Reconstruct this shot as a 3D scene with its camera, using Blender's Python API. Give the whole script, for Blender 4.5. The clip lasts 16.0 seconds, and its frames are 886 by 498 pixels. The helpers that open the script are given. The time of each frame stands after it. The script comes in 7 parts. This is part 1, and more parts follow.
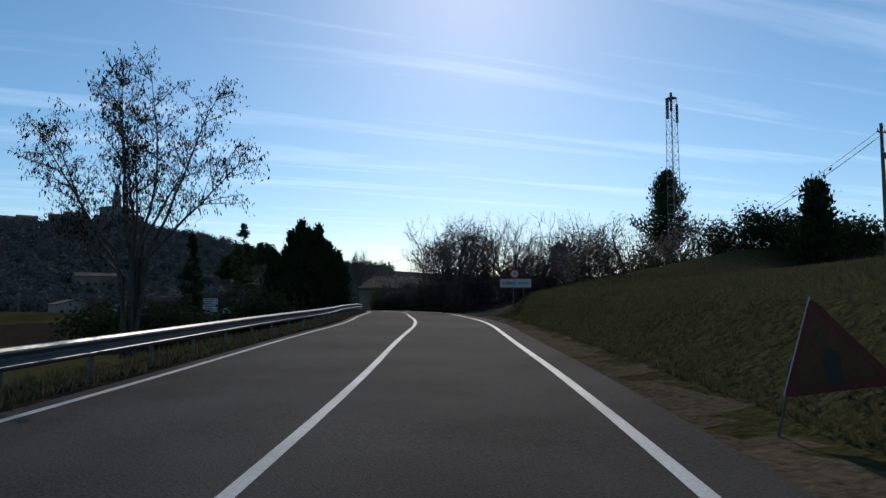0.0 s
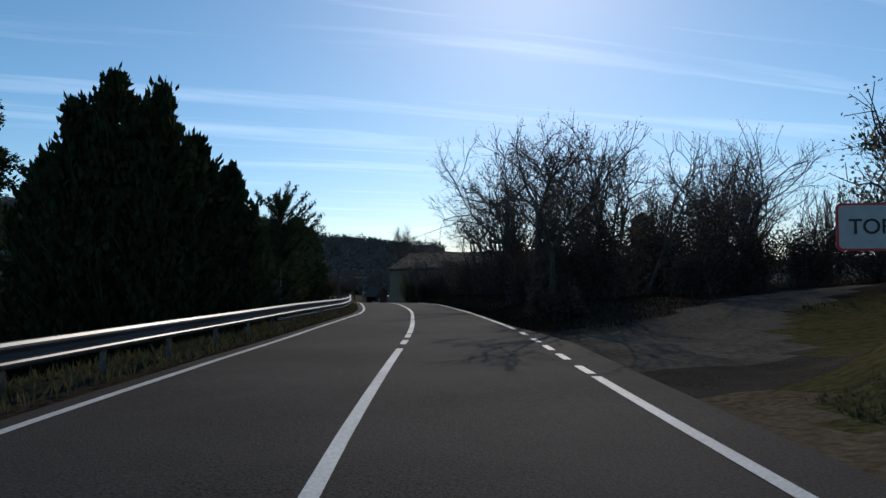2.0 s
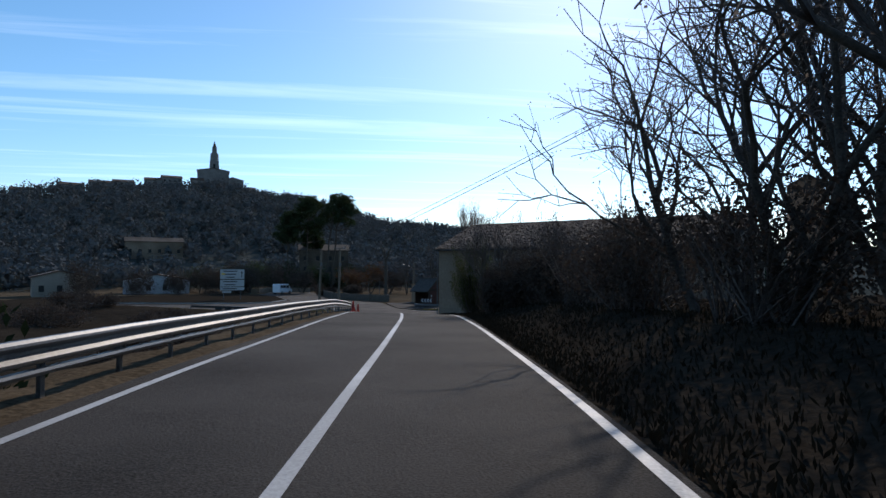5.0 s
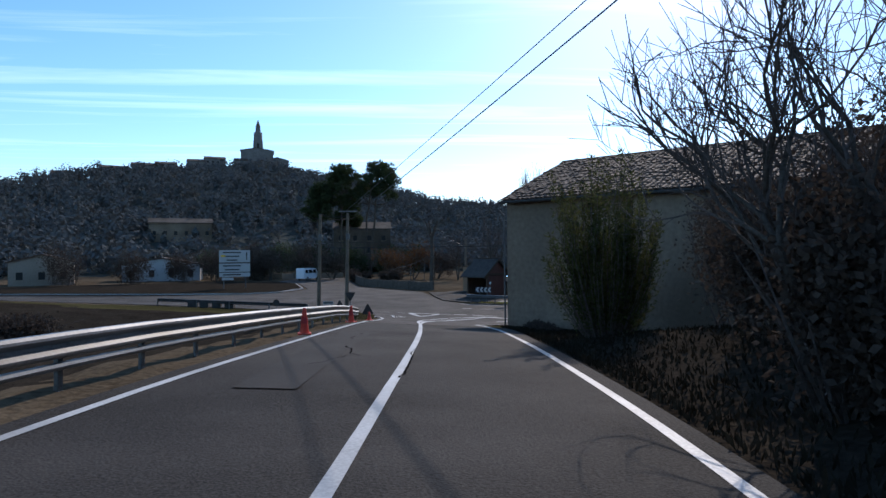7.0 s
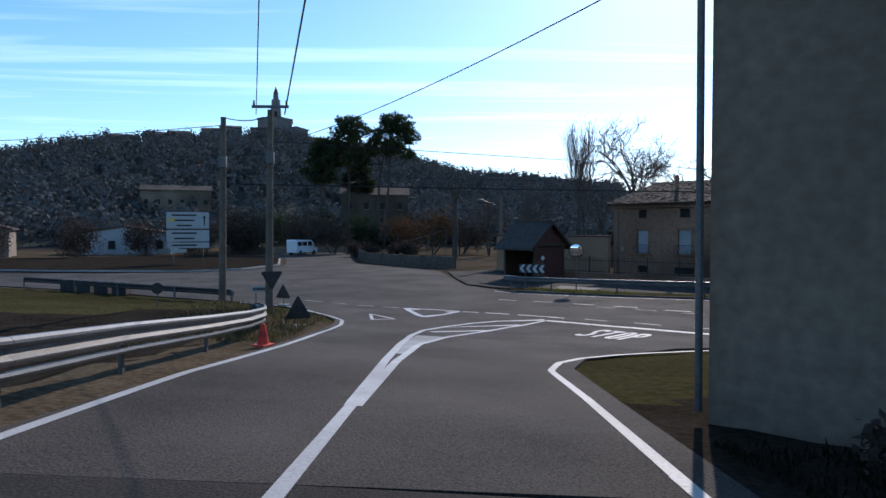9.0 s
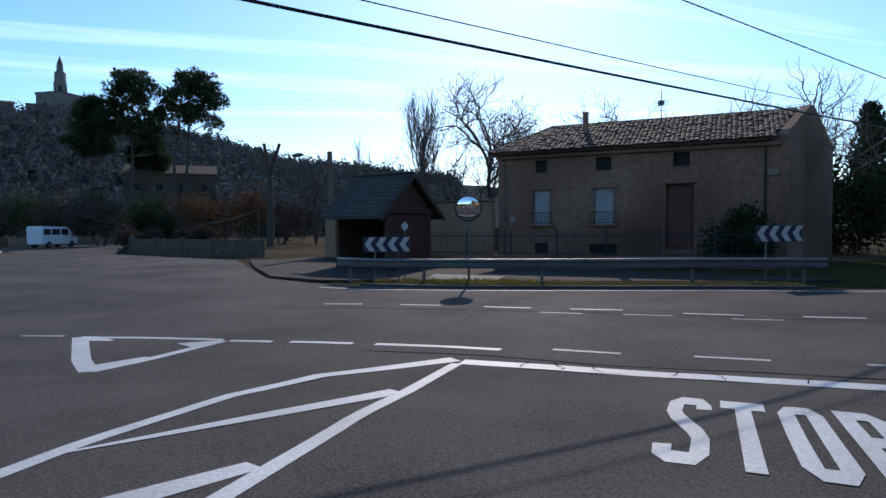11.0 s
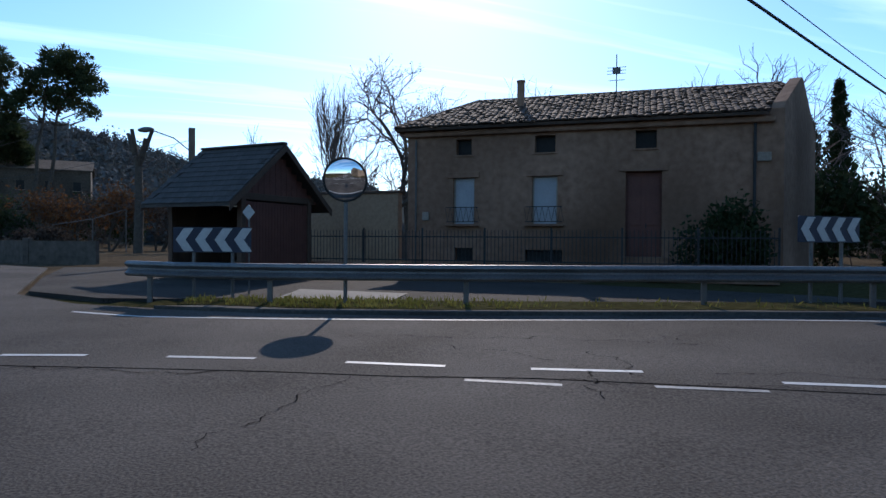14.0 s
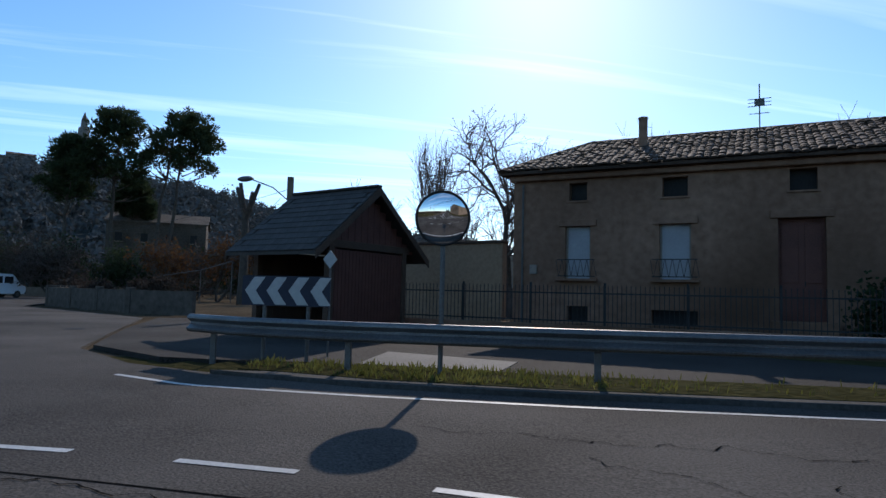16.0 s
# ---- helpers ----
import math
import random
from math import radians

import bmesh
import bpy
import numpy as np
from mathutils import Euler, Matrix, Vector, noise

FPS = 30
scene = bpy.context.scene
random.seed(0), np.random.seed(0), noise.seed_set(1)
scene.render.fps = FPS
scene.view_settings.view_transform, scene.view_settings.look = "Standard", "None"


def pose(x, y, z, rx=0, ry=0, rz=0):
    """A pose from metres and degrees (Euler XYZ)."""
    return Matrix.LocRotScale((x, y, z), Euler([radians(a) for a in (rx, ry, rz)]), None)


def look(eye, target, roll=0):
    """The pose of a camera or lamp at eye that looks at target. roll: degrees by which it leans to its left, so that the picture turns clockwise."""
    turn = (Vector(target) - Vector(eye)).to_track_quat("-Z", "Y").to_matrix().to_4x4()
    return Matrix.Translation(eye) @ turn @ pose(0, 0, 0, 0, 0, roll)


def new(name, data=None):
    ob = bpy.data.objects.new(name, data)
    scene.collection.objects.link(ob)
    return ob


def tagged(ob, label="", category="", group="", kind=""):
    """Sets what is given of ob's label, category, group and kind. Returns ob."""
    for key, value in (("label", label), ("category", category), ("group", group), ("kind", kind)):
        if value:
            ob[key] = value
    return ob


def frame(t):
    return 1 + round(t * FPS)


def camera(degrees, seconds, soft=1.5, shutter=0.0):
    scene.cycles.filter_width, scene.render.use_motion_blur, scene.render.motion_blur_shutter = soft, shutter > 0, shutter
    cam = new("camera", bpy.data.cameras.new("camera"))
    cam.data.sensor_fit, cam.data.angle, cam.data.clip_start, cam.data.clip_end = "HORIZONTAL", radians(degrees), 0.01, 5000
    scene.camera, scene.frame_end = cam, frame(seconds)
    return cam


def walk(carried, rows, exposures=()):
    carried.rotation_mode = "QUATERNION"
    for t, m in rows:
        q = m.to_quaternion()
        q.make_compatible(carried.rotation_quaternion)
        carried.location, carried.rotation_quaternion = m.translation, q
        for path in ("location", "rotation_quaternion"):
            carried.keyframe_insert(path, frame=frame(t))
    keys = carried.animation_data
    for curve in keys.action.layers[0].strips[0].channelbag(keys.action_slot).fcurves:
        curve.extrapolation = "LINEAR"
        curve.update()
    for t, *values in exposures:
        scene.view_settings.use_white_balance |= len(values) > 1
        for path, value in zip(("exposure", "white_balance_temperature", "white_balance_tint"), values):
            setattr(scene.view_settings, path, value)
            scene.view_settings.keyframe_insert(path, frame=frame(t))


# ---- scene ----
cam = camera(70.0, 16.0, soft=1.5)
PATH = [
    (0, (-26.66, -110.22, 6.05), (-23.078, -100.906, 6.80), 0.0),
    (0.5, (-23.90, -103.57, 6.13), (-20.40, -94.217, 6.775), -0.5),
    (1, (-20.68, -95.63, 6.18), (-17.387, -86.207, 6.815), -1.2),
    (1.5, (-18.06, -88.28, 6.23), (-15.17, -78.72, 6.88), -0.8),
    (2, (-15.97, -81.18, 6.27), (-13.19, -71.58, 6.73), 0.0),
    (2.5, (-14.32, -75.7, 6.29), (-11.533, -66.101, 6.72), 0.1),
    (3, (-12.5, -70.29, 6.26), (-9.895, -60.645, 6.81), -0.12),
    (3.5, (-10.93, -64.52, 6.23), (-8.665, -54.792, 6.735), -0.13),
    (4, (-9.41, -58.33, 6.11), (-7.463, -48.528, 6.40), 0.6),
    (4.5, (-7.87, -51.27, 6.01), (-6.049, -41.446, 6.304), 0.5),
    (5.5, (-5.01, -36.45, 5.79), (-3.586, -26.553, 6.093), 0.0),
    (6.3, (-3.58, -26.03, 5.49), (-2.66, -16.072, 5.583), 0.1),
    (6.5, (-3.39, -23.71, 5.39), (-2.499, -13.75, 5.543), 0.3),
    (7, (-2.72, -17.57, 5.17), (-1.897, -7.603, 5.213), -0.37),
    (7.5, (-2.02, -11.65, 4.93), (-1.284, -1.677, 4.953), -0.44),
    (8, (-1.43, -5.94, 4.58), (-0.82, 4.042, 4.493), -0.04),
    (8.5, (-0.83, -0.14, 4.2), (-0.462, 9.852, 4.053), 0.08),
    (9, (-0.52, 5.66, 3.75), (-0.152, 15.649, 3.453), 0.01),
    (9.5, (-0.31, 10.98, 3.25), (0.27, 20.952, 2.774), -0.03),
    (10, (0.06, 15.56, 2.76), (1.125, 25.491, 2.213), -0.17),
    (10.5, (0.74, 19.5, 2.33), (2.715, 29.287, 1.813), -0.66),
    (11, (1.75, 22.88, 1.98), (4.72, 32.428, 1.634), -0.46),
    (11.5, (2.89, 25.55, 1.72), (6.626, 34.823, 1.403), -0.37),
    (12, (3.87, 27.46, 1.58), (8.002, 36.565, 1.363), -0.29),
    (12.5, (4.49, 28.7, 1.49), (8.743, 37.749, 1.253), 0.01),
    (13, (4.84, 29.39, 1.47), (9.051, 38.46, 1.283), 0.15),
    (13.5, (5.08, 29.85, 1.44), (9.255, 38.935, 1.223), 0.56),
    (14, (5.21, 30.16, 1.43), (9.362, 39.257, 1.293), 0.38),
    (14.5, (5.34, 30.48, 1.42), (9.445, 39.599, 1.343), 0.28),
    (15, (5.53, 30.91, 1.43), (9.498, 40.086, 1.443), 0.80),
    (15.5, (5.76, 31.58, 1.41), (9.448, 40.873, 1.693), 1.53),
    (16, (5.97, 32.66, 1.41), (8.633, 42.274, 2.133), 1.40),
]
EXPOSURES = [(0, -0.60, 6500, 12), (2.0, -0.58, 6500, 12), (3.4, -0.54, 6500, 12), (4.2, -0.32, 6500, 14), (6.3, 0.22, 6230, 17), (8.0, 0.34, 6250, 18), (10.5, 0.18, 6180, 18), (12.0, 0.22, 6180, 18), (14.5, 0.28, 6180, 18), (15.2, 0.26, 6200, 18), (16, 0.06, 6300, 16)]
walk(cam, [(t, look(eye, target, roll)) for t, eye, target, roll in PATH], EXPOSURES)

# ---- light ----
SUN_AZ, SUN_EL = 24.0, 31.5  # degrees clockwise from +y, and above the horizon
world = bpy.data.worlds.new("sky")
scene.world = world
world.use_nodes = True
wn, wl = world.node_tree.nodes, world.node_tree.links
wn.clear()
w_out, w_bg = wn.new("ShaderNodeOutputWorld"), wn.new("ShaderNodeBackground")
sky = wn.new("ShaderNodeTexSky")
sky.sky_type, sky.sun_disc = "NISHITA", False
sky.sun_elevation, sky.sun_rotation = radians(SUN_EL), radians(SUN_AZ)
sky.air_density, sky.dust_density, sky.ozone_density, sky.altitude = 1.0, 0.4, 4.0, 450
w_bg.inputs["Strength"].default_value = 0.158
# thin cirrus streaks on a flat layer high above
tc, sep = wn.new("ShaderNodeTexCoord"), wn.new("ShaderNodeSeparateXYZ")
wl.new(tc.outputs["Generated"], sep.inputs[0])
zc = wn.new("ShaderNodeMath"); zc.operation = "MAXIMUM"; zc.inputs[1].default_value = 0.03
wl.new(sep.outputs["Z"], zc.inputs[0])
dx, dy = wn.new("ShaderNodeMath"), wn.new("ShaderNodeMath")
dx.operation = dy.operation = "DIVIDE"
wl.new(sep.outputs["X"], dx.inputs[0]); wl.new(zc.outputs[0], dx.inputs[1])
wl.new(sep.outputs["Y"], dy.inputs[0]); wl.new(zc.outputs[0], dy.inputs[1])
comb = wn.new("ShaderNodeCombineXYZ")
wl.new(dx.outputs[0], comb.inputs[0]); wl.new(dy.outputs[0], comb.inputs[1])
mp = wn.new("ShaderNodeMapping")
mp.inputs["Rotation"].default_value = (0, 0, radians(38))
mp.inputs["Scale"].default_value = (0.16, 1.5, 1)
wl.new(comb.outputs[0], mp.inputs[0])
cn = wn.new("ShaderNodeTexNoise")
cn.inputs["Scale"].default_value, cn.inputs["Detail"].default_value, cn.inputs["Roughness"].default_value = 1.5, 7, 0.55
cn.inputs["Distortion"].default_value = 0.6
wl.new(mp.outputs[0], cn.inputs["Vector"])
cr = wn.new("ShaderNodeMapRange")
cr.inputs["From Min"].default_value, cr.inputs["From Max"].default_value = 0.52, 0.85
cr.inputs["To Max"].default_value = 0.72
wl.new(cn.outputs["Fac"], cr.inputs["Value"])
mixc = wn.new("ShaderNodeMix"); mixc.data_type = "RGBA"
wl.new(cr.outputs[0], mixc.inputs["Factor"])
sat = wn.new("ShaderNodeHueSaturation")
sat.inputs["Saturation"].default_value, sat.inputs["Hue"].default_value = 1.14, 0.489
wl.new(sky.outputs[0], sat.inputs["Color"])
wl.new(sat.outputs[0], mixc.inputs["A"])
gain = wn.new("ShaderNodeMix"); gain.data_type, gain.blend_type = "RGBA", "ADD"
gain.inputs["Factor"].default_value = 1.0
gain.inputs["B"].default_value = (4.2, 4.0, 3.8, 1)
wl.new(sat.outputs[0], gain.inputs["A"])
wl.new(gain.outputs["Result"], mixc.inputs["B"])
wl.new(mixc.outputs["Result"], w_bg.inputs["Color"])
wl.new(w_bg.outputs[0], w_out.inputs["Surface"])

sun_data = bpy.data.lights.new("sun", "SUN")
sun_data.energy, sun_data.angle, sun_data.color = 2.9, radians(0.53), (1.0, 0.90, 0.76)
sun_lamp = new("sun", sun_data)
sun_way = Vector((math.sin(radians(SUN_AZ)) * math.cos(radians(SUN_EL)), math.cos(radians(SUN_AZ)) * math.cos(radians(SUN_EL)), math.sin(radians(SUN_EL))))
sun_lamp.matrix_world = Matrix.Translation((0, 0, 60)) @ sun_way.to_track_quat("Z", "Y").to_matrix().to_4x4()


# ---- materials ----
def material(name, low, high, rough=0.8, scale=6.0, fine=60.0, bump=0.3, metal=0.0, depth=0.01, spec=0.3, stains=0.0, random_tint=0.0):
    """Two base colours mixed by a coarse and a fine noise, with bump from the fine one."""
    m = bpy.data.materials.new(name)
    m.use_nodes = True
    n, l = m.node_tree.nodes, m.node_tree.links
    b = n["Principled BSDF"]
    b.inputs["Roughness"].default_value, b.inputs["Metallic"].default_value = rough, metal
    b.inputs["Specular IOR Level"].default_value = spec
    co = n.new("ShaderNodeTexCoord")
    a, f = n.new("ShaderNodeTexNoise"), n.new("ShaderNodeTexNoise")
    a.inputs["Scale"].default_value, a.inputs["Detail"].default_value = scale, 5
    f.inputs["Scale"].default_value, f.inputs["Detail"].default_value = fine, 4
    for t in (a, f):
        l.new(co.outputs["Object"], t.inputs["Vector"])
    add = n.new("ShaderNodeMath"); add.operation = "MULTIPLY_ADD"; add.inputs[1].default_value = 0.55
    l.new(f.outputs["Fac"], add.inputs[0])
    sc = n.new("ShaderNodeMath"); sc.operation = "MULTIPLY"; sc.inputs[1].default_value = 0.45
    l.new(a.outputs["Fac"], sc.inputs[0]); l.new(sc.outputs[0], add.inputs[2])
    r = n.new("ShaderNodeMapRange")
    r.inputs["From Min"].default_value, r.inputs["From Max"].default_value = 0.33, 0.67
    l.new(add.outputs[0], r.inputs["Value"])
    mix = n.new("ShaderNodeMix"); mix.data_type = "RGBA"
    mix.inputs["A"].default_value, mix.inputs["B"].default_value = (*low, 1), (*high, 1)
    l.new(r.outputs[0], mix.inputs["Factor"])
    out = mix.outputs["Result"]
    if stains:
        s = n.new("ShaderNodeTexNoise"); s.inputs["Scale"].default_value, s.inputs["Detail"].default_value = scale * 0.25, 6
        l.new(co.outputs["Object"], s.inputs["Vector"])
        sr = n.new("ShaderNodeMapRange")
        sr.inputs["From Min"].default_value, sr.inputs["From Max"].default_value = 0.45, 0.7
        sr.inputs["To Max"].default_value = stains
        l.new(s.outputs["Fac"], sr.inputs["Value"])
        dk = n.new("ShaderNodeMix"); dk.data_type = "RGBA"
        dk.inputs["B"].default_value = (low[0] * 0.45, low[1] * 0.43, low[2] * 0.4, 1)
        l.new(sr.outputs[0], dk.inputs["Factor"]); l.new(out, dk.inputs["A"])
        out = dk.outputs["Result"]
    if random_tint:
        oi = n.new("ShaderNodeObjectInfo")
        hv = n.new("ShaderNodeHueSaturation")
        vr = n.new("ShaderNodeMapRange")
        vr.inputs["To Min"].default_value, vr.inputs["To Max"].default_value = 1 - random_tint, 1 + random_tint
        geo = n.new("ShaderNodeNewGeometry")
        both = n.new("ShaderNodeMath"); both.operation = "ADD"
        wrap = n.new("ShaderNodeMath"); wrap.operation = "FRACT"
        l.new(oi.outputs["Random"], both.inputs[0]); l.new(geo.outputs["Random Per Island"], both.inputs[1]); l.new(both.outputs[0], wrap.inputs[0])
        l.new(wrap.outputs[0], vr.inputs["Value"]); l.new(vr.outputs[0], hv.inputs["Value"]); l.new(out, hv.inputs["Color"])
        out = hv.outputs["Color"]
    l.new(out, b.inputs["Base Color"])
    if bump:
        bp = n.new("ShaderNodeBump")
        bp.inputs["Strength"].default_value, bp.inputs["Distance"].default_value = bump, depth
        l.new(f.outputs["Fac"], bp.inputs["Height"]); l.new(bp.outputs[0], b.inputs["Normal"])
    return m


def leaf_material(name, low, high, trans=0.25):
    m = material(name, low, high, rough=0.85, scale=1.2, fine=9.0, bump=0.0, spec=0.02)
    n, l = m.node_tree.nodes, m.node_tree.links
    b = n["Principled BSDF"]
    t = n.new("ShaderNodeBsdfTranslucent")
    l.new(b.inputs["Base Color"].links[0].from_socket, t.inputs["Color"])
    mx = n.new("ShaderNodeMixShader"); mx.inputs[0].default_value = trans
    l.new(b.outputs[0], mx.inputs[1]); l.new(t.outputs[0], mx.inputs[2])
    l.new(mx.outputs[0], n["Material Output"].inputs["Surface"])
    return m


ASPHALT_DARK = material("dark_asphalt", (0.009, 0.008, 0.0072), (0.070, 0.063, 0.056), rough=0.9, scale=0.35, fine=42.0, bump=0.8, depth=0.014, spec=0.1, stains=0.35)
ASPHALT = material("asphalt", (0.013, 0.0118, 0.0105), (0.118, 0.104, 0.091), rough=0.9, scale=0.35, fine=42.0, bump=0.85, depth=0.016, spec=0.12, stains=0.35)
ASPHALT_PATCH = material("asphalt_patch", (0.022, 0.020, 0.018), (0.046, 0.042, 0.038), rough=0.85, scale=0.5, fine=70.0, bump=0.5, depth=0.01, spec=0.1)
TAR = material("tar", (0.006, 0.006, 0.006), (0.014, 0.014, 0.014), rough=0.95, scale=2, fine=40, bump=0.0, spec=0.0)
ROAD_PAINT = material("road_paint", (0.33, 0.33, 0.32), (0.60, 0.60, 0.585), rough=0.6, scale=1.6, fine=30.0, bump=0.3, depth=0.004, stains=0.5)
ROAD_PAINT_OLD = material("worn_road_paint", (0.16, 0.16, 0.155), (0.42, 0.42, 0.41), rough=0.65, scale=1.6, fine=24.0, bump=0.3, depth=0.004, stains=0.7)
PAVING = material("paving", (0.075, 0.070, 0.062), (0.15, 0.142, 0.128), rough=0.85, scale=0.7, fine=18.0, bump=0.3, depth=0.01, stains=0.5)
SOIL = material("soil", (0.050, 0.038, 0.025), (0.145, 0.112, 0.076), rough=0.95, scale=0.5, fine=9.0, bump=0.8, depth=0.05, stains=0.4, spec=0.0)
GRASS_SHEET = material("grass", (0.034, 0.031, 0.013), (0.084, 0.075, 0.036), rough=0.9, scale=0.25, fine=6.0, bump=1.0, depth=0.10, stains=0.5, spec=0.0)
GRAVEL = material("gravel", (0.026, 0.023, 0.018), (0.078, 0.068, 0.055), rough=0.95, scale=1.2, fine=22.0, bump=0.8, depth=0.03, stains=0.35, spec=0.0)
TRACK = material("track_gravel", (0.045, 0.039, 0.032), (0.12, 0.105, 0.086), rough=0.95, scale=0.6, fine=8.0, bump=0.8, depth=0.03, stains=0.6, spec=0.0)
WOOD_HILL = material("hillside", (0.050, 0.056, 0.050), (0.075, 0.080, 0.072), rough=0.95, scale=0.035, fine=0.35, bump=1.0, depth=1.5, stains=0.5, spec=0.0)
STEEL = material("galvanised_steel", (0.095, 0.096, 0.098), (0.18, 0.182, 0.185), rough=0.45, scale=2.0, fine=25.0, bump=0.08, metal=0.45, stains=0.4)
POST_STEEL = material("weathered_steel", (0.085, 0.083, 0.08), (0.17, 0.168, 0.163), rough=0.55, scale=3.0, fine=30.0, bump=0.1, metal=0.6, stains=0.4)
BARK = material("bark", (0.035, 0.028, 0.022), (0.10, 0.082, 0.066), rough=0.95, scale=3.0, fine=22.0, bump=0.8, depth=0.03)
TWIG = material("twig", (0.052, 0.040, 0.034), (0.125, 0.096, 0.082), rough=0.9, scale=2.0, fine=20.0, bump=0.0)
# Litter near black: the copse's tree shade is put into this colour.
LITTER = material("shaded_leaf_litter", (0.016, 0.013, 0.010), (0.045, 0.037, 0.028), rough=0.95, scale=0.8, fine=9.0, bump=0.9, depth=0.05, spec=0.0)
# Foliage paled and greyed: distance haze is mixed into its colour.
HAZY_WOODS = leaf_material("hazy_hill_scrub", (0.078, 0.084, 0.084), (0.100, 0.106, 0.106), 0.12)
# Sign colours lowered far enough to hold the shade of a backlit face.
WORKS_YELLOW = material("dusty_shaded_yellow", (0.055, 0.024, 0.009), (0.105, 0.046, 0.016), rough=0.6, scale=4.0, fine=20.0, bump=0.0, stains=0.5)
WORKS_RED = material("dusty_shaded_red", (0.085, 0.014, 0.010), (0.13, 0.024, 0.017), rough=0.6, scale=4.0, fine=20.0, bump=0.0, stains=0.5)
NEEDLES = leaf_material("needles", (0.024, 0.036, 0.018), (0.062, 0.080, 0.040), 0.35)
CYPRESS = leaf_material("cypress_foliage", (0.014, 0.024, 0.012), (0.042, 0.055, 0.024), 0.15)
BROADLEAF = leaf_material("leaf", (0.030, 0.034, 0.014), (0.095, 0.096, 0.036), 0.4)
DRY_LEAF = leaf_material("dry_leaf", (0.14, 0.10, 0.075), (0.34, 0.27, 0.21), 0.4)
RUSTY_LEAF = leaf_material("rusty_leaf", (0.06, 0.03, 0.015), (0.16, 0.08, 0.035), 0.35)
BRUSH = leaf_material("brush", (0.034, 0.026, 0.021), (0.095, 0.073, 0.059), 0.22)
# Near black to hold the bank's shade; seed pods use it too.
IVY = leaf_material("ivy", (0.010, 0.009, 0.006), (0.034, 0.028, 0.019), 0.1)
BLADE = leaf_material("grass_blade", (0.066, 0.056, 0.026), (0.165, 0.138, 0.068), 0.2)
VERGE_BLADE = leaf_material("verge_blade", (0.075, 0.082, 0.018), (0.19, 0.18, 0.055), 0.4)
STONE_WALL = material("stone_wall", (0.165, 0.095, 0.062), (0.30, 0.180, 0.122), rough=0.92, scale=0.9, fine=4.2, bump=0.5, depth=0.04, stains=0.8, spec=0.1)
DARK_STONE = material("dark_stone", (0.055, 0.046, 0.038), (0.135, 0.112, 0.092), rough=0.94, scale=0.8, fine=4.0, bump=0.6, depth=0.04, stains=0.8, spec=0.1)
HILL_STONE = material("grey_stone", (0.125, 0.118, 0.112), (0.21, 0.20, 0.19), rough=0.92, scale=0.3, fine=1.5, bump=0.3, depth=0.05, stains=0.6, spec=0.1)
RENDER_GREY = material("cement_render", (0.145, 0.108, 0.076), (0.255, 0.195, 0.142), rough=0.9, scale=0.7, fine=5.0, bump=0.5, depth=0.03, stains=0.75)
PLASTER = material("plaster", (0.20, 0.165, 0.13), (0.31, 0.26, 0.21), rough=0.9, scale=0.5, fine=9.0, bump=0.2, stains=0.35)
OCHRE = material("ochre_plaster", (0.23, 0.145, 0.088), (0.33, 0.22, 0.14), rough=0.9, scale=0.5, fine=9.0, bump=0.2, stains=0.35)
ROOF_TILE = material("clay_tile", (0.034, 0.022, 0.016), (0.125, 0.079, 0.055), rough=0.85, scale=0.9, fine=14.0, bump=0.4, stains=0.7, random_tint=0.42)
WHITEWASH = material("whitewash", (0.32, 0.33, 0.34), (0.44, 0.445, 0.44), rough=0.9, scale=0.5, fine=9.0, bump=0.2, stains=0.3)
OLD_STEEL = material("dull_steel", (0.03, 0.028, 0.026), (0.075, 0.07, 0.066), rough=0.75, scale=3.0, fine=30.0, bump=0.1, metal=0.2, stains=0.4)
SLATE = material("dark_shingle", (0.030, 0.026, 0.023), (0.072, 0.062, 0.054), rough=0.8, scale=1.0, fine=18.0, bump=0.3, stains=0.4, random_tint=0.2)
TIMBER = material("brown_timber", (0.045, 0.026, 0.017), (0.10, 0.058, 0.038), rough=0.75, scale=2.0, fine=30.0, bump=0.3)
DOOR_RED = material("red_brown_door", (0.065, 0.022, 0.015), (0.13, 0.048, 0.034), rough=0.6, scale=2.0, fine=30.0, bump=0.2)
SHUTTER = material("shutter", (0.25, 0.26, 0.275), (0.33, 0.345, 0.36), rough=0.5, scale=2.0, fine=30.0, bump=0.1)
DARK = material("dark_recess", (0.01, 0.01, 0.01), (0.025, 0.024, 0.022), rough=0.7, scale=3.0, fine=30.0, bump=0.0)
IRON = material("wrought_iron", (0.015, 0.015, 0.016), (0.04, 0.04, 0.042), rough=0.55, scale=4.0, fine=50.0, bump=0.1, metal=0.3)
CABLE = material("cable", (0.012, 0.012, 0.013), (0.03, 0.03, 0.03), rough=0.6, scale=4.0, fine=50.0, bump=0.0)
POLE_WOOD = material("pole_wood", (0.08, 0.062, 0.045), (0.19, 0.15, 0.11), rough=0.9, scale=2.0, fine=26.0, bump=0.5)
KERB = material("old_kerb", (0.045, 0.042, 0.038), (0.10, 0.094, 0.086), rough=0.9, scale=1.0, fine=16.0, bump=0.3, stains=0.5, spec=0.1)
CONCRETE = material("concrete", (0.24, 0.235, 0.225), (0.38, 0.37, 0.355), rough=0.9, scale=1.0, fine=16.0, bump=0.3, stains=0.5)
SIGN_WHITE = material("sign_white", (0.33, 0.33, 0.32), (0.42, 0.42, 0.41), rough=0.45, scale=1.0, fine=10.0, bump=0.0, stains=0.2)
